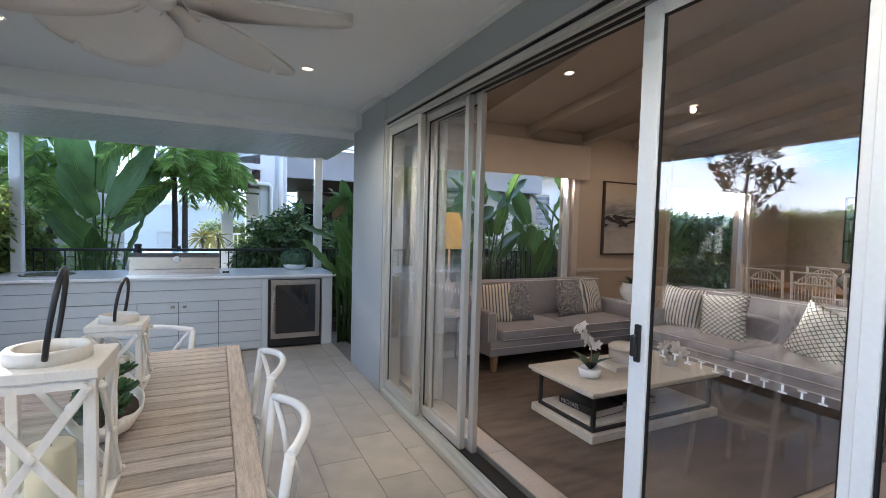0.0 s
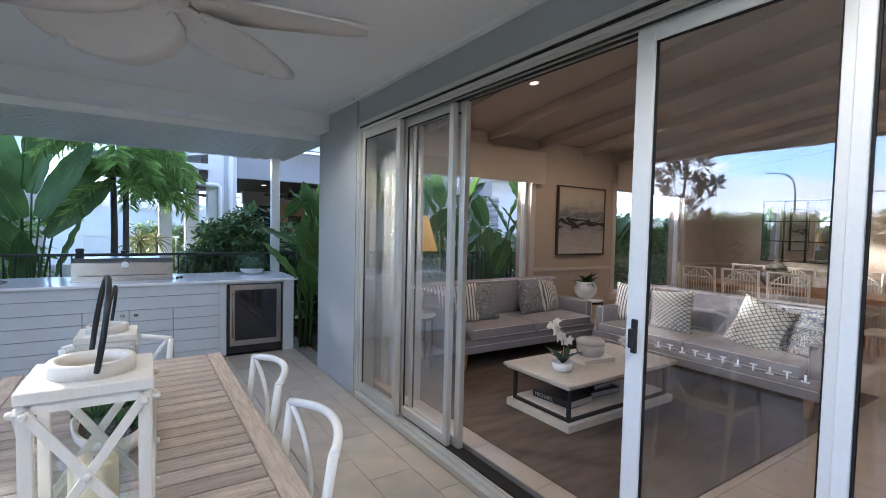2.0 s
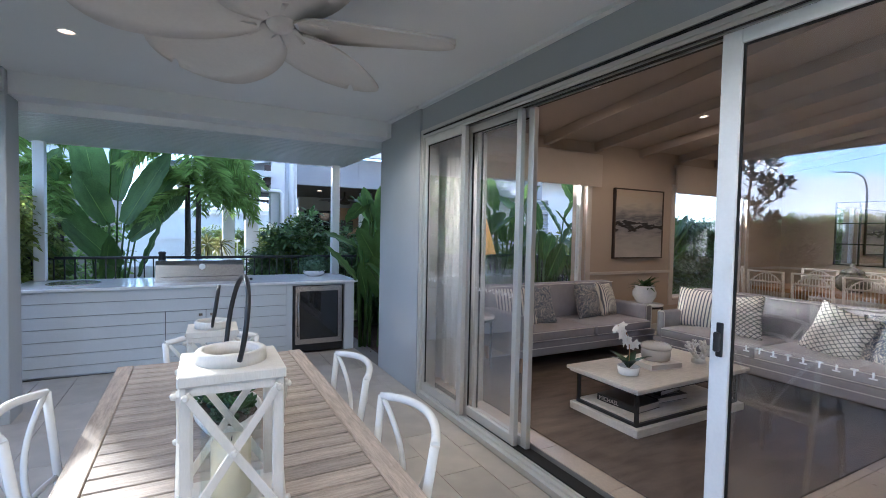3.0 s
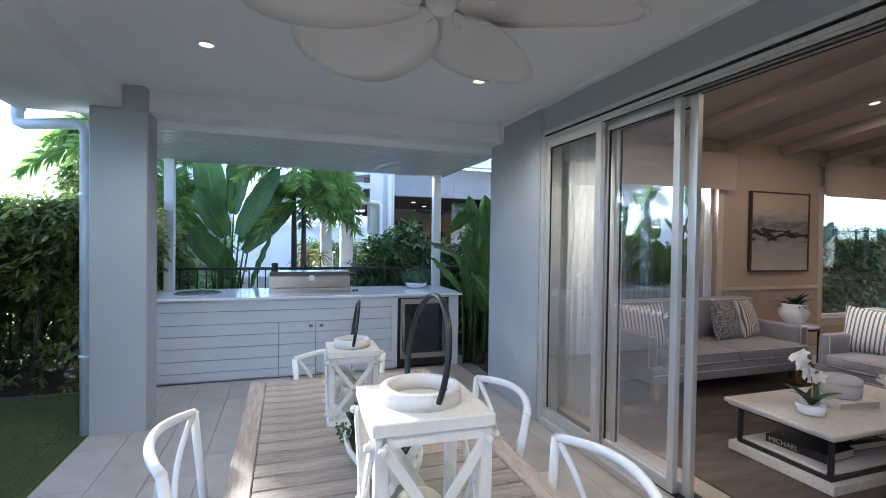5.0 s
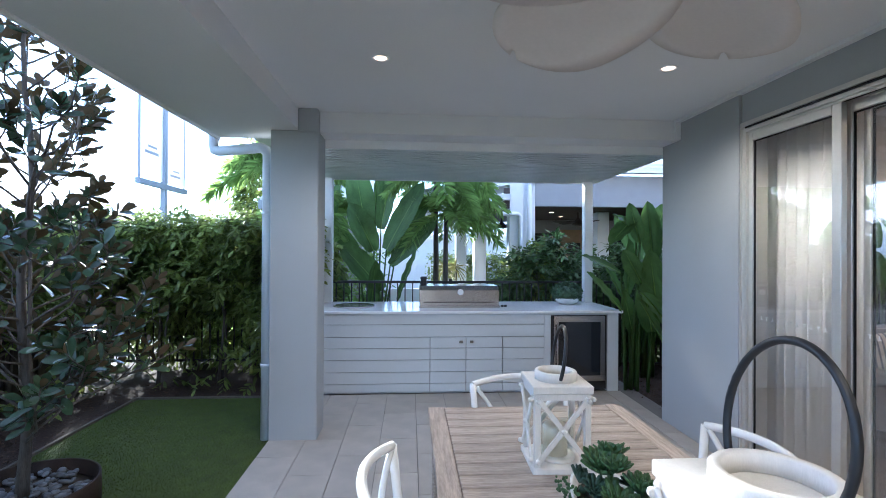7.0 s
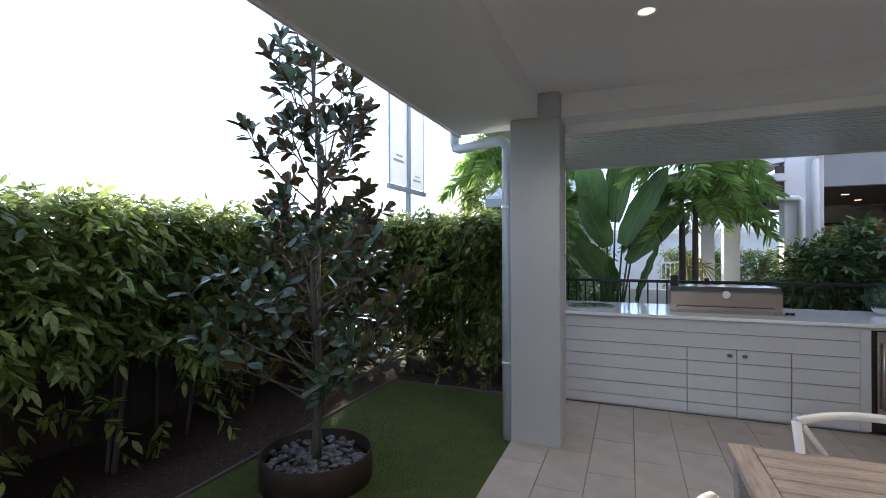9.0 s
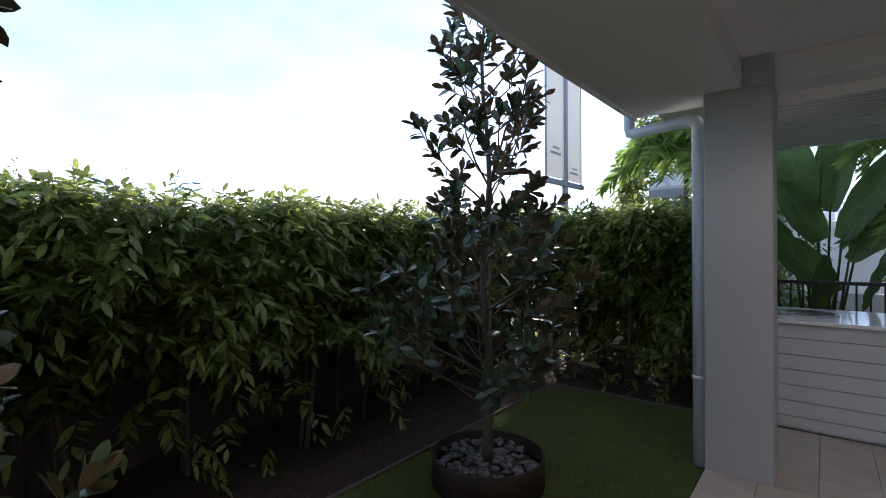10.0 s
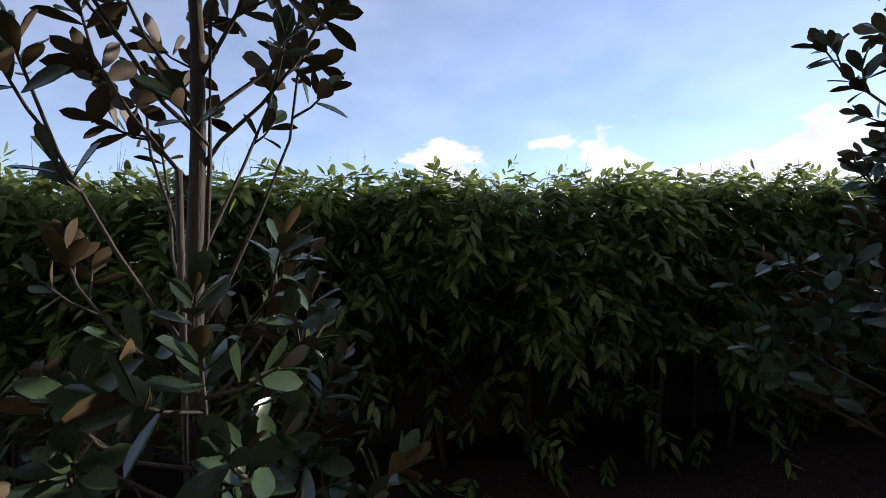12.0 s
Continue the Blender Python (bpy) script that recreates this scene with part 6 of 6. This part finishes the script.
# beside the pilaster
planted((1.66, 6.25), (((1.55, 6.2, 0.0), (1.62, 6.15, 1.72), (1.47, 6.1, 2.20), 0.20, (-0.6, -1, 0.2)), ((1.62, 6.2, 0.0), (1.60, 6.2, 2.02), (1.24, 6.1, 1.72), 0.27, (-0.5, -0.7, 0.9)),
                       ((1.55, 6.25, 0.0), (1.66, 6.2, 1.80), (1.30, 6.15, 2.07), 0.12, (0.2, -0.6, 1)), ((1.48, 6.2, 0.0), (1.42, 6.15, 0.92), (0.98, 6.1, 1.42), 0.17, (0.4, -0.9, 0.8)),
                       ((1.52, 6.25, 0.0), (1.42, 6.2, 1.36), (0.94, 6.15, 1.60), 0.15, (0.2, -0.8, 0.9)), ((1.60, 6.15, 0.0), (1.62, 6.1, 1.25), (1.38, 6.05, 1.66), 0.24, (-0.5, -1, 0.3)),
                       ((1.75, 6.2, 0.0), (1.80, 6.1, 1.0), (1.66, 6.0, 1.68), 0.30, (-0.4, -1, 0.2)), ((1.70, 6.1, 0.0), (1.72, 6.05, 0.7), (1.56, 5.95, 1.30), 0.30, (-0.5, -1, 0.3)),
                       ((1.80, 6.3, 0.0), (1.86, 6.3, 1.5), (1.74, 6.2, 2.25), 0.28, (-0.3, -1, 0.1)), ((1.65, 6.3, 0.0), (1.62, 6.3, 0.6), (1.45, 6.2, 1.2), 0.24, (0.2, -1, 0.3)),
                       ((1.60, 6.3, 0.0), (1.55, 6.3, 1.1), (1.52, 6.2, 1.8), 0.26, (0.4, -1, 0.2)), ((1.85, 6.0, 0.0), (1.9, 5.95, 0.6), (1.85, 5.8, 1.25), 0.28, (-0.5, -1, 0.3))),
        "bird-of-paradise plant with tall green paddle leaves beside the house wall")
random_strelitzia((2.05, 6.85), 2.6, 9, 0.4)
random_strelitzia((1.95, 5.85), 1.6, 8, 0.35)
for i, x in enumerate((2.5, 3.2, 3.8, 4.5, 5.1, 5.7, 7.1)):
    random_strelitzia((x + random.uniform(-0.15, 0.15), 5.95 + random.uniform(-0.15, 0.2)), 2.9, 10, 0.40)


def palm(at, stem_top, fronds, length, leaflet, label, seed):
    random.seed(seed)
    p = thing("palm", pose(at[0], at[1], -0.05), label, "palm", "palms")
    top = Vector(stem_top)
    bm = bmesh.new()
    tube(bm, [(0, 0, 0), top * 0.5 + Vector((0.02, 0, 0)), top], 0.055, 10, 0.035)
    part("trunk", bm, M_BARK, p, "slender ringed grey trunk")
    for k in range(fronds):
        az = 2.4 * k + random.uniform(-0.3, 0.3)
        rise = random.uniform(-0.1, 1.3)
        d = Vector((math.cos(az), math.sin(az), rise)).normalized()
        pts = [top + d * length * u + Vector((0, 0, -0.6 * length * u * u)) for u in (i / 10 for i in range(11))]
        bm = bmesh.new()
        tube(bm, pts, 0.010, 5, 0.003)
        fr_ob = part("frond_rib", bm, M_PALM, p)
        B, D, S = [], [], []
        cnt = 46
        for j in range(cnt):
            u = 0.15 + 0.85 * j / cnt
            i = min(9, int(u * 10))
            q = pts[i].lerp(pts[i + 1], u * 10 - i)
            t = (pts[i + 1] - pts[i]).normalized()
            s = t.cross(Vector((0, 0, 1))).normalized()
            upv = s.cross(t)
            for sg in (-1, 1):
                a = random.uniform(-0.9, 0.9)
                B.append(q)
                D.append(t * 0.7 + (s * sg * math.cos(a) + upv * math.sin(a)) * 0.9)
                S.append(upv + s * random.uniform(-0.4, 0.4))
        B, D, S = (np.array([tuple(v) for v in a]) for a in (B, D, S))
        nl = len(B)
        shp = np.sin(np.linspace(0.35, math.pi * 0.95, cnt)).repeat(2)
        stuff("leaflet_spray", leaf_cloud("leaflet_spray", B, D, S, leaflet * (0.55 + 0.6 * shp) * rng.uniform(0.85, 1.15, nl), np.full(nl, leaflet * 0.15), M_PALM, 0.25, 0.05), fr_ob)
    return p


palm((-0.62, 8.70), (0.0, 0, 2.95), 28, 1.15, 0.27, "slender foxtail palm with bushy green fronds behind the fence", 4)
palm((-0.50, 8.55), (0.05, 0, 2.25), 19, 0.95, 0.22, "young foxtail palm with bushy fronds behind the fence", 14)
palm((-2.3, 9.0), (0.0, 0, 2.35), 16, 0.85, 0.24, "young foxtail palm with bushy fronds behind the fence", 19)
palm((-3.35, 9.5), (0.1, 0, 3.1), 34, 1.35, 0.27, "foxtail palm with bushy fronds behind the fence", 9)
random.seed(31)


def shrub(name, label, at, size, count, leaf, width, mat, seed):
    r = np.random.default_rng(seed)
    s = thing(name, pose(*at), label, "shrub", "shrubs")
    d = r.normal(0, 1, (count, 3))
    d /= np.linalg.norm(d, axis=1, keepdims=True)
    rad = (0.55 + 0.45 * r.uniform(0, 1, count) ** 0.5) * (1 + 0.18 * np.sin(d[:, 0] * 7) * np.cos(d[:, 2] * 6))
    p = d * rad[:, None] * np.array(size) * 0.5 + np.array([0, 0, size[2] * 0.5 + 0.05])
    a = sprays(p, d, 7, leaf * 2.2, leaf, width, 0.6)
    stuff("foliage", leaf_cloud("foliage", *a, mat), s)
    bm = bmesh.new()
    for k in range(6):
        e = Vector((random.uniform(-0.35, 0.35) * size[0], random.uniform(-0.35, 0.35) * size[1], size[2] * random.uniform(0.5, 0.85)))
        tube(bm, [(random.uniform(-0.06, 0.06), random.uniform(-0.06, 0.06), -0.05), e * 0.5 + Vector((0, 0, 0.1)), e], 0.016, 5, 0.006)
    part("stem_work", bm, M_BARK, s)


shrub("shrub", "dark green leafy shrub behind the black fence", (0.95, 8.4, -0.05), (1.1, 0.8, 1.62), 900, 0.10, 0.04, M_LEAF, 61)
shrub("shrub", "dark glossy green shrub growing over the black fence", (0.98, 7.85, -0.05), (1.35, 0.5, 1.72), 900, 0.11, 0.040, M_SHRUB, 61)
shrub("shrub", "dark green leafy shrub behind the black fence", (1.75, 8.5, -0.05), (1.0, 0.8, 1.55), 850, 0.10, 0.04, M_SHRUB, 62)
shrub("shrub", "dark green leafy shrub behind the black fence", (2.6, 8.1, -0.05), (1.2, 0.9, 1.9), 850, 0.11, 0.045, M_SHRUB, 68)
# added tree, stands in the sun's path to keep sun patches off the patio
shrub("sun_blocking_tree", "leafy green tree added beyond the neighbouring house to block the low sun", (-4.1, 14.0, -0.05), (3.2, 2.2, 5.6), 2600, 0.15, 0.07, M_LEAF, 60)
shrub("shrub", "yellow-green garden shrub behind the hedge", (-2.4, 9.6, -0.05), (1.6, 1.2, 2.0), 500, 0.10, 0.045, M_PALM, 63)
shrub("shrub", "low dark green clipped shrub beside the neighbouring house", (0.2, 14.6, -0.05), (1.0, 0.8, 1.3), 420, 0.09, 0.035, M_LEAF, 64)
shrub("shrub", "yellow-green garden shrub behind the hedge", (-3.9, 8.6, -0.05), (1.6, 1.0, 1.7), 420, 0.13, 0.05, M_PALM, 65)
shrub("shrub", "leafy green shrub outside the living room windows", (5.0, 8.2, -0.05), (5.0, 1.0, 1.7), 900, 0.11, 0.04, M_LEAF, 66)
shrub("shrub", "leafy green shrub outside the living room windows", (8.5, 8.0, -0.05), (3.5, 1.2, 2.2), 700, 0.11, 0.04, M_LEAF, 67)
for x, y, sd in ((0.0, 11.8, 1), (-0.3, 11.2, 2)):
    random.seed(sd)
    g = thing("dracaena", pose(x, y, -0.05), "spiky variegated dracaena in the neighbouring garden", "plant", "dracaenas")
    bm = bmesh.new()
    tube(bm, [(0, 0, 0), (0.03, 0, 1.25)], 0.03, 6)
    part("stem", bm, M_BARK, g)
    nl = 70
    d = rng.normal(0, 1, (nl, 3)) + np.array([0, 0, 0.4])
    stuff("leaf_tuft", leaf_cloud("leaf_tuft", np.tile(np.array([0.03, 0, 1.27]), (nl, 1)), d, np.cross(d, rng.normal(0, 1, (nl, 3))), rng.uniform(0.3, 0.5, nl), np.full(nl, 0.03), M_LEAFTIP, 0.5), g)
random.seed(99)

# ---- neighbouring house ----
nh = thing("neighbour_house", pose(0, 0, 0), "white rendered neighbouring house with grey fascia and covered patio", "house")
# wall colour lowered to carry the shade of the deep patio
M_NDIM = material("neighbour_dimmed_wall", (0.30, 0.28, 0.26), 0.7, vary=0.04)
M_NWARM = material("neighbour_warm_panel", (0.42, 0.26, 0.15), 0.6, vary=0.15)
for b in ((0.10, 12.45, -0.1, 0.36, 12.75, 2.62), (0.70, 13.5, -0.1, 1.02, 13.85, 2.62), (0.70, 9.0, -0.1, 0.95, 9.25, 3.0), (0.953, 9.05, -0.1, 1.17, 9.30, 3.05), (2.9, 10.5, -0.1, 3.15, 10.75, 2.45)):
    part("column", boxes(b, bevel=0.008), M_NWHITE, nh)
part("fascia", boxes((1.17, 9.10, 2.42, 7.0, 9.25, 2.98), (2.35, 9.095, 2.42, 2.36, 9.10, 2.98)), M_NGREY, nh, "grey fascia panel")
bm = bmesh.new()
tube(bm, [(1.25, 8.98, 3.02), (1.22, 8.98, 2.95), (1.06, 8.98, 2.84), (1.05, 8.98, 2.76), (1.05, 8.98, 0.0)], 0.048, 12)
part("downpipe", bm, M_NWHITE, nh)
bm = bmesh.new()
tube(bm, [(0.52, 8.94, 2.50), (0.52, 8.94, 2.30), (0.56, 8.94, 2.26), (0.84, 8.94, 2.255), (0.875, 8.94, 2.22), (0.875, 8.94, 0.0)], 0.042, 12)
part("downpipe", bm, M_NWHITE, nh)
part("gutter", boxes((1.15, 8.85, 3.0, 7.0, 9.0, 3.10), (1.15, 8.84, 3.09, 7.0, 8.87, 3.12)), M_NWHITE, nh)
part("gutter", boxes((0.32, 8.86, 2.50, 0.70, 9.0, 2.60)), M_NWHITE, nh)
part("bracket", boxes((0.60, 8.99, 2.36, 0.70, 9.05, 2.72)), M_NDARK, nh, "dark timber beam end")
bm = bmesh.new()
for v in box(bm, -0.9, 9.0, 2.46, 0.72, 9.12, 2.60):
    v.co.z += 0.20 * (v.co.x + 0.9)
part("barge_board", bm, M_NWHITE, nh, "white sloping barge board")
bm = bmesh.new()
for v in box(bm, -0.9, 9.0, 2.605, 1.2, 15.0, 2.66):
    v.co.z += 0.20 * (v.co.x + 0.9)
part("roof", bm, M_ROOF, nh, "pale sheet metal roof")
bm = bmesh.new()
for v in box(bm, 1.15, 8.9, 3.12, 7.2, 15.0, 3.18):
    v.co.z += 0.25 * (v.co.y - 8.9)
part("roof", bm, M_ROOF, nh, "pale sheet metal roof")
part("patio_ceiling", boxes((0.05, 9.3, 2.46, 7.0, 14.2, 2.52)), M_NDARK, nh, "dark timber patio ceiling")
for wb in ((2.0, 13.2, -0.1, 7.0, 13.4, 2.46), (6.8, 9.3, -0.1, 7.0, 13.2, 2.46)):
    part("wall", boxes(wb), M_NDIM, nh)
part("wall_panel", boxes((2.95, 13.16, 0.0, 3.75, 13.20, 2.2)), M_NWARM, nh, "warm timber wall panel")
for x0, x1 in ((2.15, 2.9), (3.9, 4.9)):
    dd = part("door", boxes((x0, 13.14, 0, x0 + 0.06, 13.20, 2.1), (x1 - 0.06, 13.14, 0, x1, 13.20, 2.1), (x0 + 0.06, 13.14, 2.04, x1 - 0.06, 13.20, 2.1)), M_BLACK, nh, "black door frame")
    part("pane", boxes((x0 + 0.06, 13.17, 0.0, x1 - 0.06, 13.195, 2.04)), M_DARKGLASS, dd)
part("picture", boxes((3.15, 13.13, 1.55, 3.5, 13.16, 1.85)), M_NDARK, nh)
for x, y in ((0.75, 10.6), (2.0, 10.8), (2.6, 12.0), (3.9, 11.2)):
    bm = bmesh.new()
    lathe(bm, [(0.05, 2.458), (0.05, 2.452), (0.001, 2.450)], x=x, y=y, sides=14)
    part("downlight", bm, M_LAMP, nh, "lit warm downlight")
for x, y in ((2.55, 10.7), (1.15, 12.0)):
    nf = thing("patio_fan", pose(x, y, 2.24), "dark brown ceiling fan on the neighbouring patio", "ceiling fan", "neighbour fans")
    bm = bmesh.new()
    lathe(bm, [(0.02, 0.22), (0.02, 0.10), (0.05, 0.06), (0.12, -0.02), (0.13, -0.06), (0.04, -0.08)], sides=16)
    part("motor", bm, M_NDARK, nf)
    for k in range(4):
        bm = boxes((0.1, -0.06, -0.005, 0.62, 0.06, 0.005))
        bm.transform(Matrix.Rotation(k * math.pi / 2 + 0.3, 4, "Z") @ Matrix.Rotation(0.2, 4, "X"))
        part("blade", bm, M_NDARK, nf)
fb = thing("far_building", pose(0, 0, 0), "low white building with a corrugated metal roof", "building")
part("wall", boxes((-3.0, 19.0, -0.1, 3.5, 19.2, 2.15)), M_NWHITE, fb)
part("gutter", boxes((-3.2, 18.8, 2.12, 3.7, 18.95, 2.24)), M_NWHITE, fb)
bm = bmesh.new()
for i in range(46):
    for v in box(bm, -3.2 + 0.15 * i, 18.85, 2.25, -3.09 + 0.15 * i, 21.0, 2.28):
        v.co.z += 0.3 * (v.co.y - 18.85)
part("roof", bm, M_ROOF, fb, "pale corrugated roof")
hedge_run("hedge", "clipped green hedge beyond the neighbouring patio", 3.6, 1.55, 0.5, pose(-0.4, 16.2, -0.05), 120, 0.2, False, 9)
# low wall and white railing in the neighbour's garden
solo("garden_wall", boxes((-3.5, 11.9, -0.1, 0.0, 12.05, 0.72)), M_NWHITE, "low white rendered garden wall behind the fence", "wall")
wr = thing("white_railing", pose(0, 0, 0), "white metal balustrade in the neighbouring garden", "fence")
part("top_rail", boxes((-1.4, 14.0, 1.2, 0.6, 14.04, 1.25)), M_NWHITE, wr)
for i in range(20):
    part("bar", boxes((-1.38 + 0.1 * i, 14.01, 0.1, -1.36 + 0.1 * i, 14.03, 1.2)), M_NWHITE, wr)
# neighbour wall with louvres outside the living room windows
nw = thing("side_house", pose(0, 0, 0), "white neighbouring house wall with louvred windows", "house")
part("wall", boxes((3.9, 9.6, -0.1, 11.5, 9.8, 2.9)), M_NWHITE, nw)
for x in (4.3, 6.6, 9.0):
    lw = part("louvre_window", boxes((x - 0.05, 9.56, 1.5, x, 9.6, 2.5), (x + 1.0, 9.56, 1.5, x + 1.05, 9.6, 2.5), (x, 9.56, 2.45, x + 1.0, 9.6, 2.5), (x, 9.56, 1.5, x + 1.0, 9.6, 1.55)), M_WHITE, nw)
    for k in range(7):
        bm = boxes((x, -0.05, -0.004, x + 1.0, 0.05, 0.004))
        bm.transform(Matrix.Translation((0, 9.56, 1.62 + 0.125 * k)) @ Matrix.Rotation(0.7, 4, "X"))
        part("louvre", bm, M_NGREY, lw)
part("eave", boxes((3.8, 9.2, 2.9, 11.7, 9.9, 3.05)), M_ROOF, nw)
lg = thing("far_house", pose(-4.3, 11.2, 0), "small neighbouring roof with dark gutter beyond the hedge", "house")
part("wall", boxes((0.1, 0.1, -0.1, 2.2, 3.0, 2.45)), M_NDIM, lg)
part("gutter", boxes((0, 0, 2.5, 2.4, 0.14, 2.68)), M_NGREY, lg)
bm = bmesh.new()
for v in box(bm, 0, 0.1, 2.66, 2.4, 3.2, 2.72):
    v.co.z += 0.3 * v.co.y
part("roof", bm, M_ROOF, lg)

# ---- roadside sign, street lamp, pole and roofs beyond the hedge ----
M_BANNER = material("translucent_banner", (0.78, 0.78, 0.76), 0.7, vary=0.03, translucent=0.55)
sg = thing("banner_sign", pose(-4.70, 8.14, 0), "tall double banner sign on a dark post beyond the hedge", "sign")
part("post", boxes((-0.035, -0.035, -0.1, 0.035, 0.035, 4.7)), M_NGREY, sg)
for z in (2.50, 4.55):
    part("crossbar", boxes((-0.03, -0.68, z, 0.03, 0.68, z + 0.075)), M_NGREY, sg)
for y0, y1 in ((-0.64, -0.05), (0.05, 0.60)):
    bn = part("banner", boxes((-0.006, y0, 2.6, 0.006, y1, 4.52)), M_BANNER, sg)
    part("lettering", boxes((0.0065, y0 + 0.12, 2.72 if y0 > 0 else 2.95, 0.008, y1 - 0.12, 2.75 if y0 > 0 else 2.99), (0.0065, y0 + 0.2, 2.80 if y0 > 0 else 3.04, 0.008, y1 - 0.16, 2.82 if y0 > 0 else 3.07)), M_NGREY, bn)
    part("edge", boxes((-0.012, y0 - 0.02 if y0 < 0 else y1, 2.58, 0.012, y0 if y0 < 0 else y1 + 0.02, 4.55)), M_NGREY, bn)
sl = thing("street_lamp", pose(-39, 15.5, 0), "tall grey curved-arm street lamp beyond the hedge", "street lamp")
bm = bmesh.new()
tube(bm, [(0, 0, 0), (0, 0, 5.2), (0.02, 0.2, 6.0), (0.05, 0.7, 6.45), (0.1, 1.5, 6.6)], 0.07, 8, 0.04)
part("pole", bm, M_NGREY, sl)
part("head", boxes((0.0, 1.4, 6.52, 0.2, 1.95, 6.62), bevel=0.02), M_NGREY, sl)
up_ = thing("utility_pole", pose(-42, 12.0, 0), "timber power pole with a crossarm beyond the hedge", "pole")
bm = bmesh.new()
tube(bm, [(0, 0, 0), (0, 0, 5.4)], 0.10, 8)
part("shaft", bm, M_BARK, up_)
part("crossarm", boxes((-0.06, -0.9, 5.0, 0.06, 0.9, 5.12)), M_BARK, up_)
rr_ = thing("red_roof_house", pose(-46, 6.0, 0), "distant brick house with a red tiled roof", "house")
M_RED = material("red_roof_tile", (0.30, 0.09, 0.06), 0.8, vary=0.2)
part("wall", boxes((-4, -5, -0.1, 4, 5, 2.4)), M_NDIM, rr_)
bm = bmesh.new()
vs = box(bm, -4.5, -5.5, 2.4, 4.5, 5.5, 4.2)
for v in vs[4:]:
    v.co.x *= 0.05
    v.co.y *= 0.6
part("roof", bm, M_RED, rr_)

# ---- lawn blades ----
nb = 60000
bx = np.stack([rng.uniform(-3.94, -2.225, nb), rng.uniform(-1.0, 6.15, nb), np.full(nb, -0.021)], axis=1)
bd = rng.normal(0, 0.45, (nb, 3)) * np.array([1, 1, 0]) + np.array([0, 0, 1.0])
gl = leaf_cloud("grass_blades", bx, bd, np.cross(bd, rng.normal(0, 1, (nb, 3))), rng.uniform(0.010, 0.019, nb), np.full(nb, 0.005), M_GRASS, 0.2, 0.02)
tagged(new("grass", gl), "short dense green artificial turf lawn", "grass", kind="stuff")
# mulch chips
nm = 9000
mx = np.concatenate([np.stack([rng.uniform(-4.7, -3.99, nm // 2), rng.uniform(-1.5, 6.9, nm // 2), np.full(nm // 2, -0.045)], axis=1),
                     np.stack([rng.uniform(-4.0, -2.25, nm // 4), rng.uniform(6.2, 6.95, nm // 4), np.full(nm // 4, -0.045)], axis=1),
                     np.stack([rng.uniform(1.46, 2.6, nm // 4), rng.uniform(5.32, 7.2, nm // 4), np.full(nm // 4, -0.016)], axis=1)])
md = rng.normal(0, 1, mx.shape) * np.array([1, 1, 0.25])
M_CHIP = material("mulch_chip", (0.06, 0.038, 0.026), 0.9, vary=0.5, per_island=0.6)
tagged(new("mulch", leaf_cloud("mulch", mx, md, np.cross(md, rng.normal(0, 0.3, mx.shape) + np.array([0, 0, 1.0])), rng.uniform(0.02, 0.055, len(mx)), rng.uniform(0.006, 0.016, len(mx)), M_CHIP, 0.0, 0.1)), "dark brown bark mulch chips in the garden beds", "mulch", kind="stuff")

# ---- floor tiles ----
tw, tl, g = 0.312, 0.625, 0.004
tile = mesh_of("tile", boxes((g / 2, g / 2, -0.02, tw - g / 2, tl - g / 2, 0.0), bevel=0.0015), M_TILE)
cols = [(-2.21 + tw * i) for i in range(12)]
for i, x in enumerate(cols):
    y = 6.17 - tl * (1.0 if i % 2 else 0.5)
    if i % 2 == 0:
        me = mesh_of("tile", boxes((g / 2, g / 2, -0.02, (min(tw, 1.42 - x)) - g / 2, tl / 2 - g / 2, 0.0), bevel=0.0015), M_TILE)
        ob = new("tile", me)
        ob.parent = patio
        ob.location = (x, 6.17 - tl / 2, 0)
    while y > -3.6:
        if i == len(cols) - 1:
            me = mesh_of("tile", boxes((g / 2, g / 2, -0.02, 1.40 - x - g / 2, tl - g / 2, 0.0), bevel=0.0015), M_TILE)
        else:
            me = tile
        ob = new("tile", me)
        ob.parent = patio
        ob.location = (x, y - (tl if i % 2 == 0 else 0.0), random.uniform(-0.0006, 0.0006))
        y -= tl
tin = mesh_of("tile", boxes((0.002, 0.002, -0.004, 0.598, 0.598, 0.006), bevel=0.001), M_INTILE)
fl = bpy.data.objects["floor_living"]
for i in range(13):
    for j in range(15):
        ob = new("tile", tin)
        ob.parent = fl
        ob.location = (1.625 + 0.6 * i, -4.0 + 0.6 * j, INZ - 0.006)
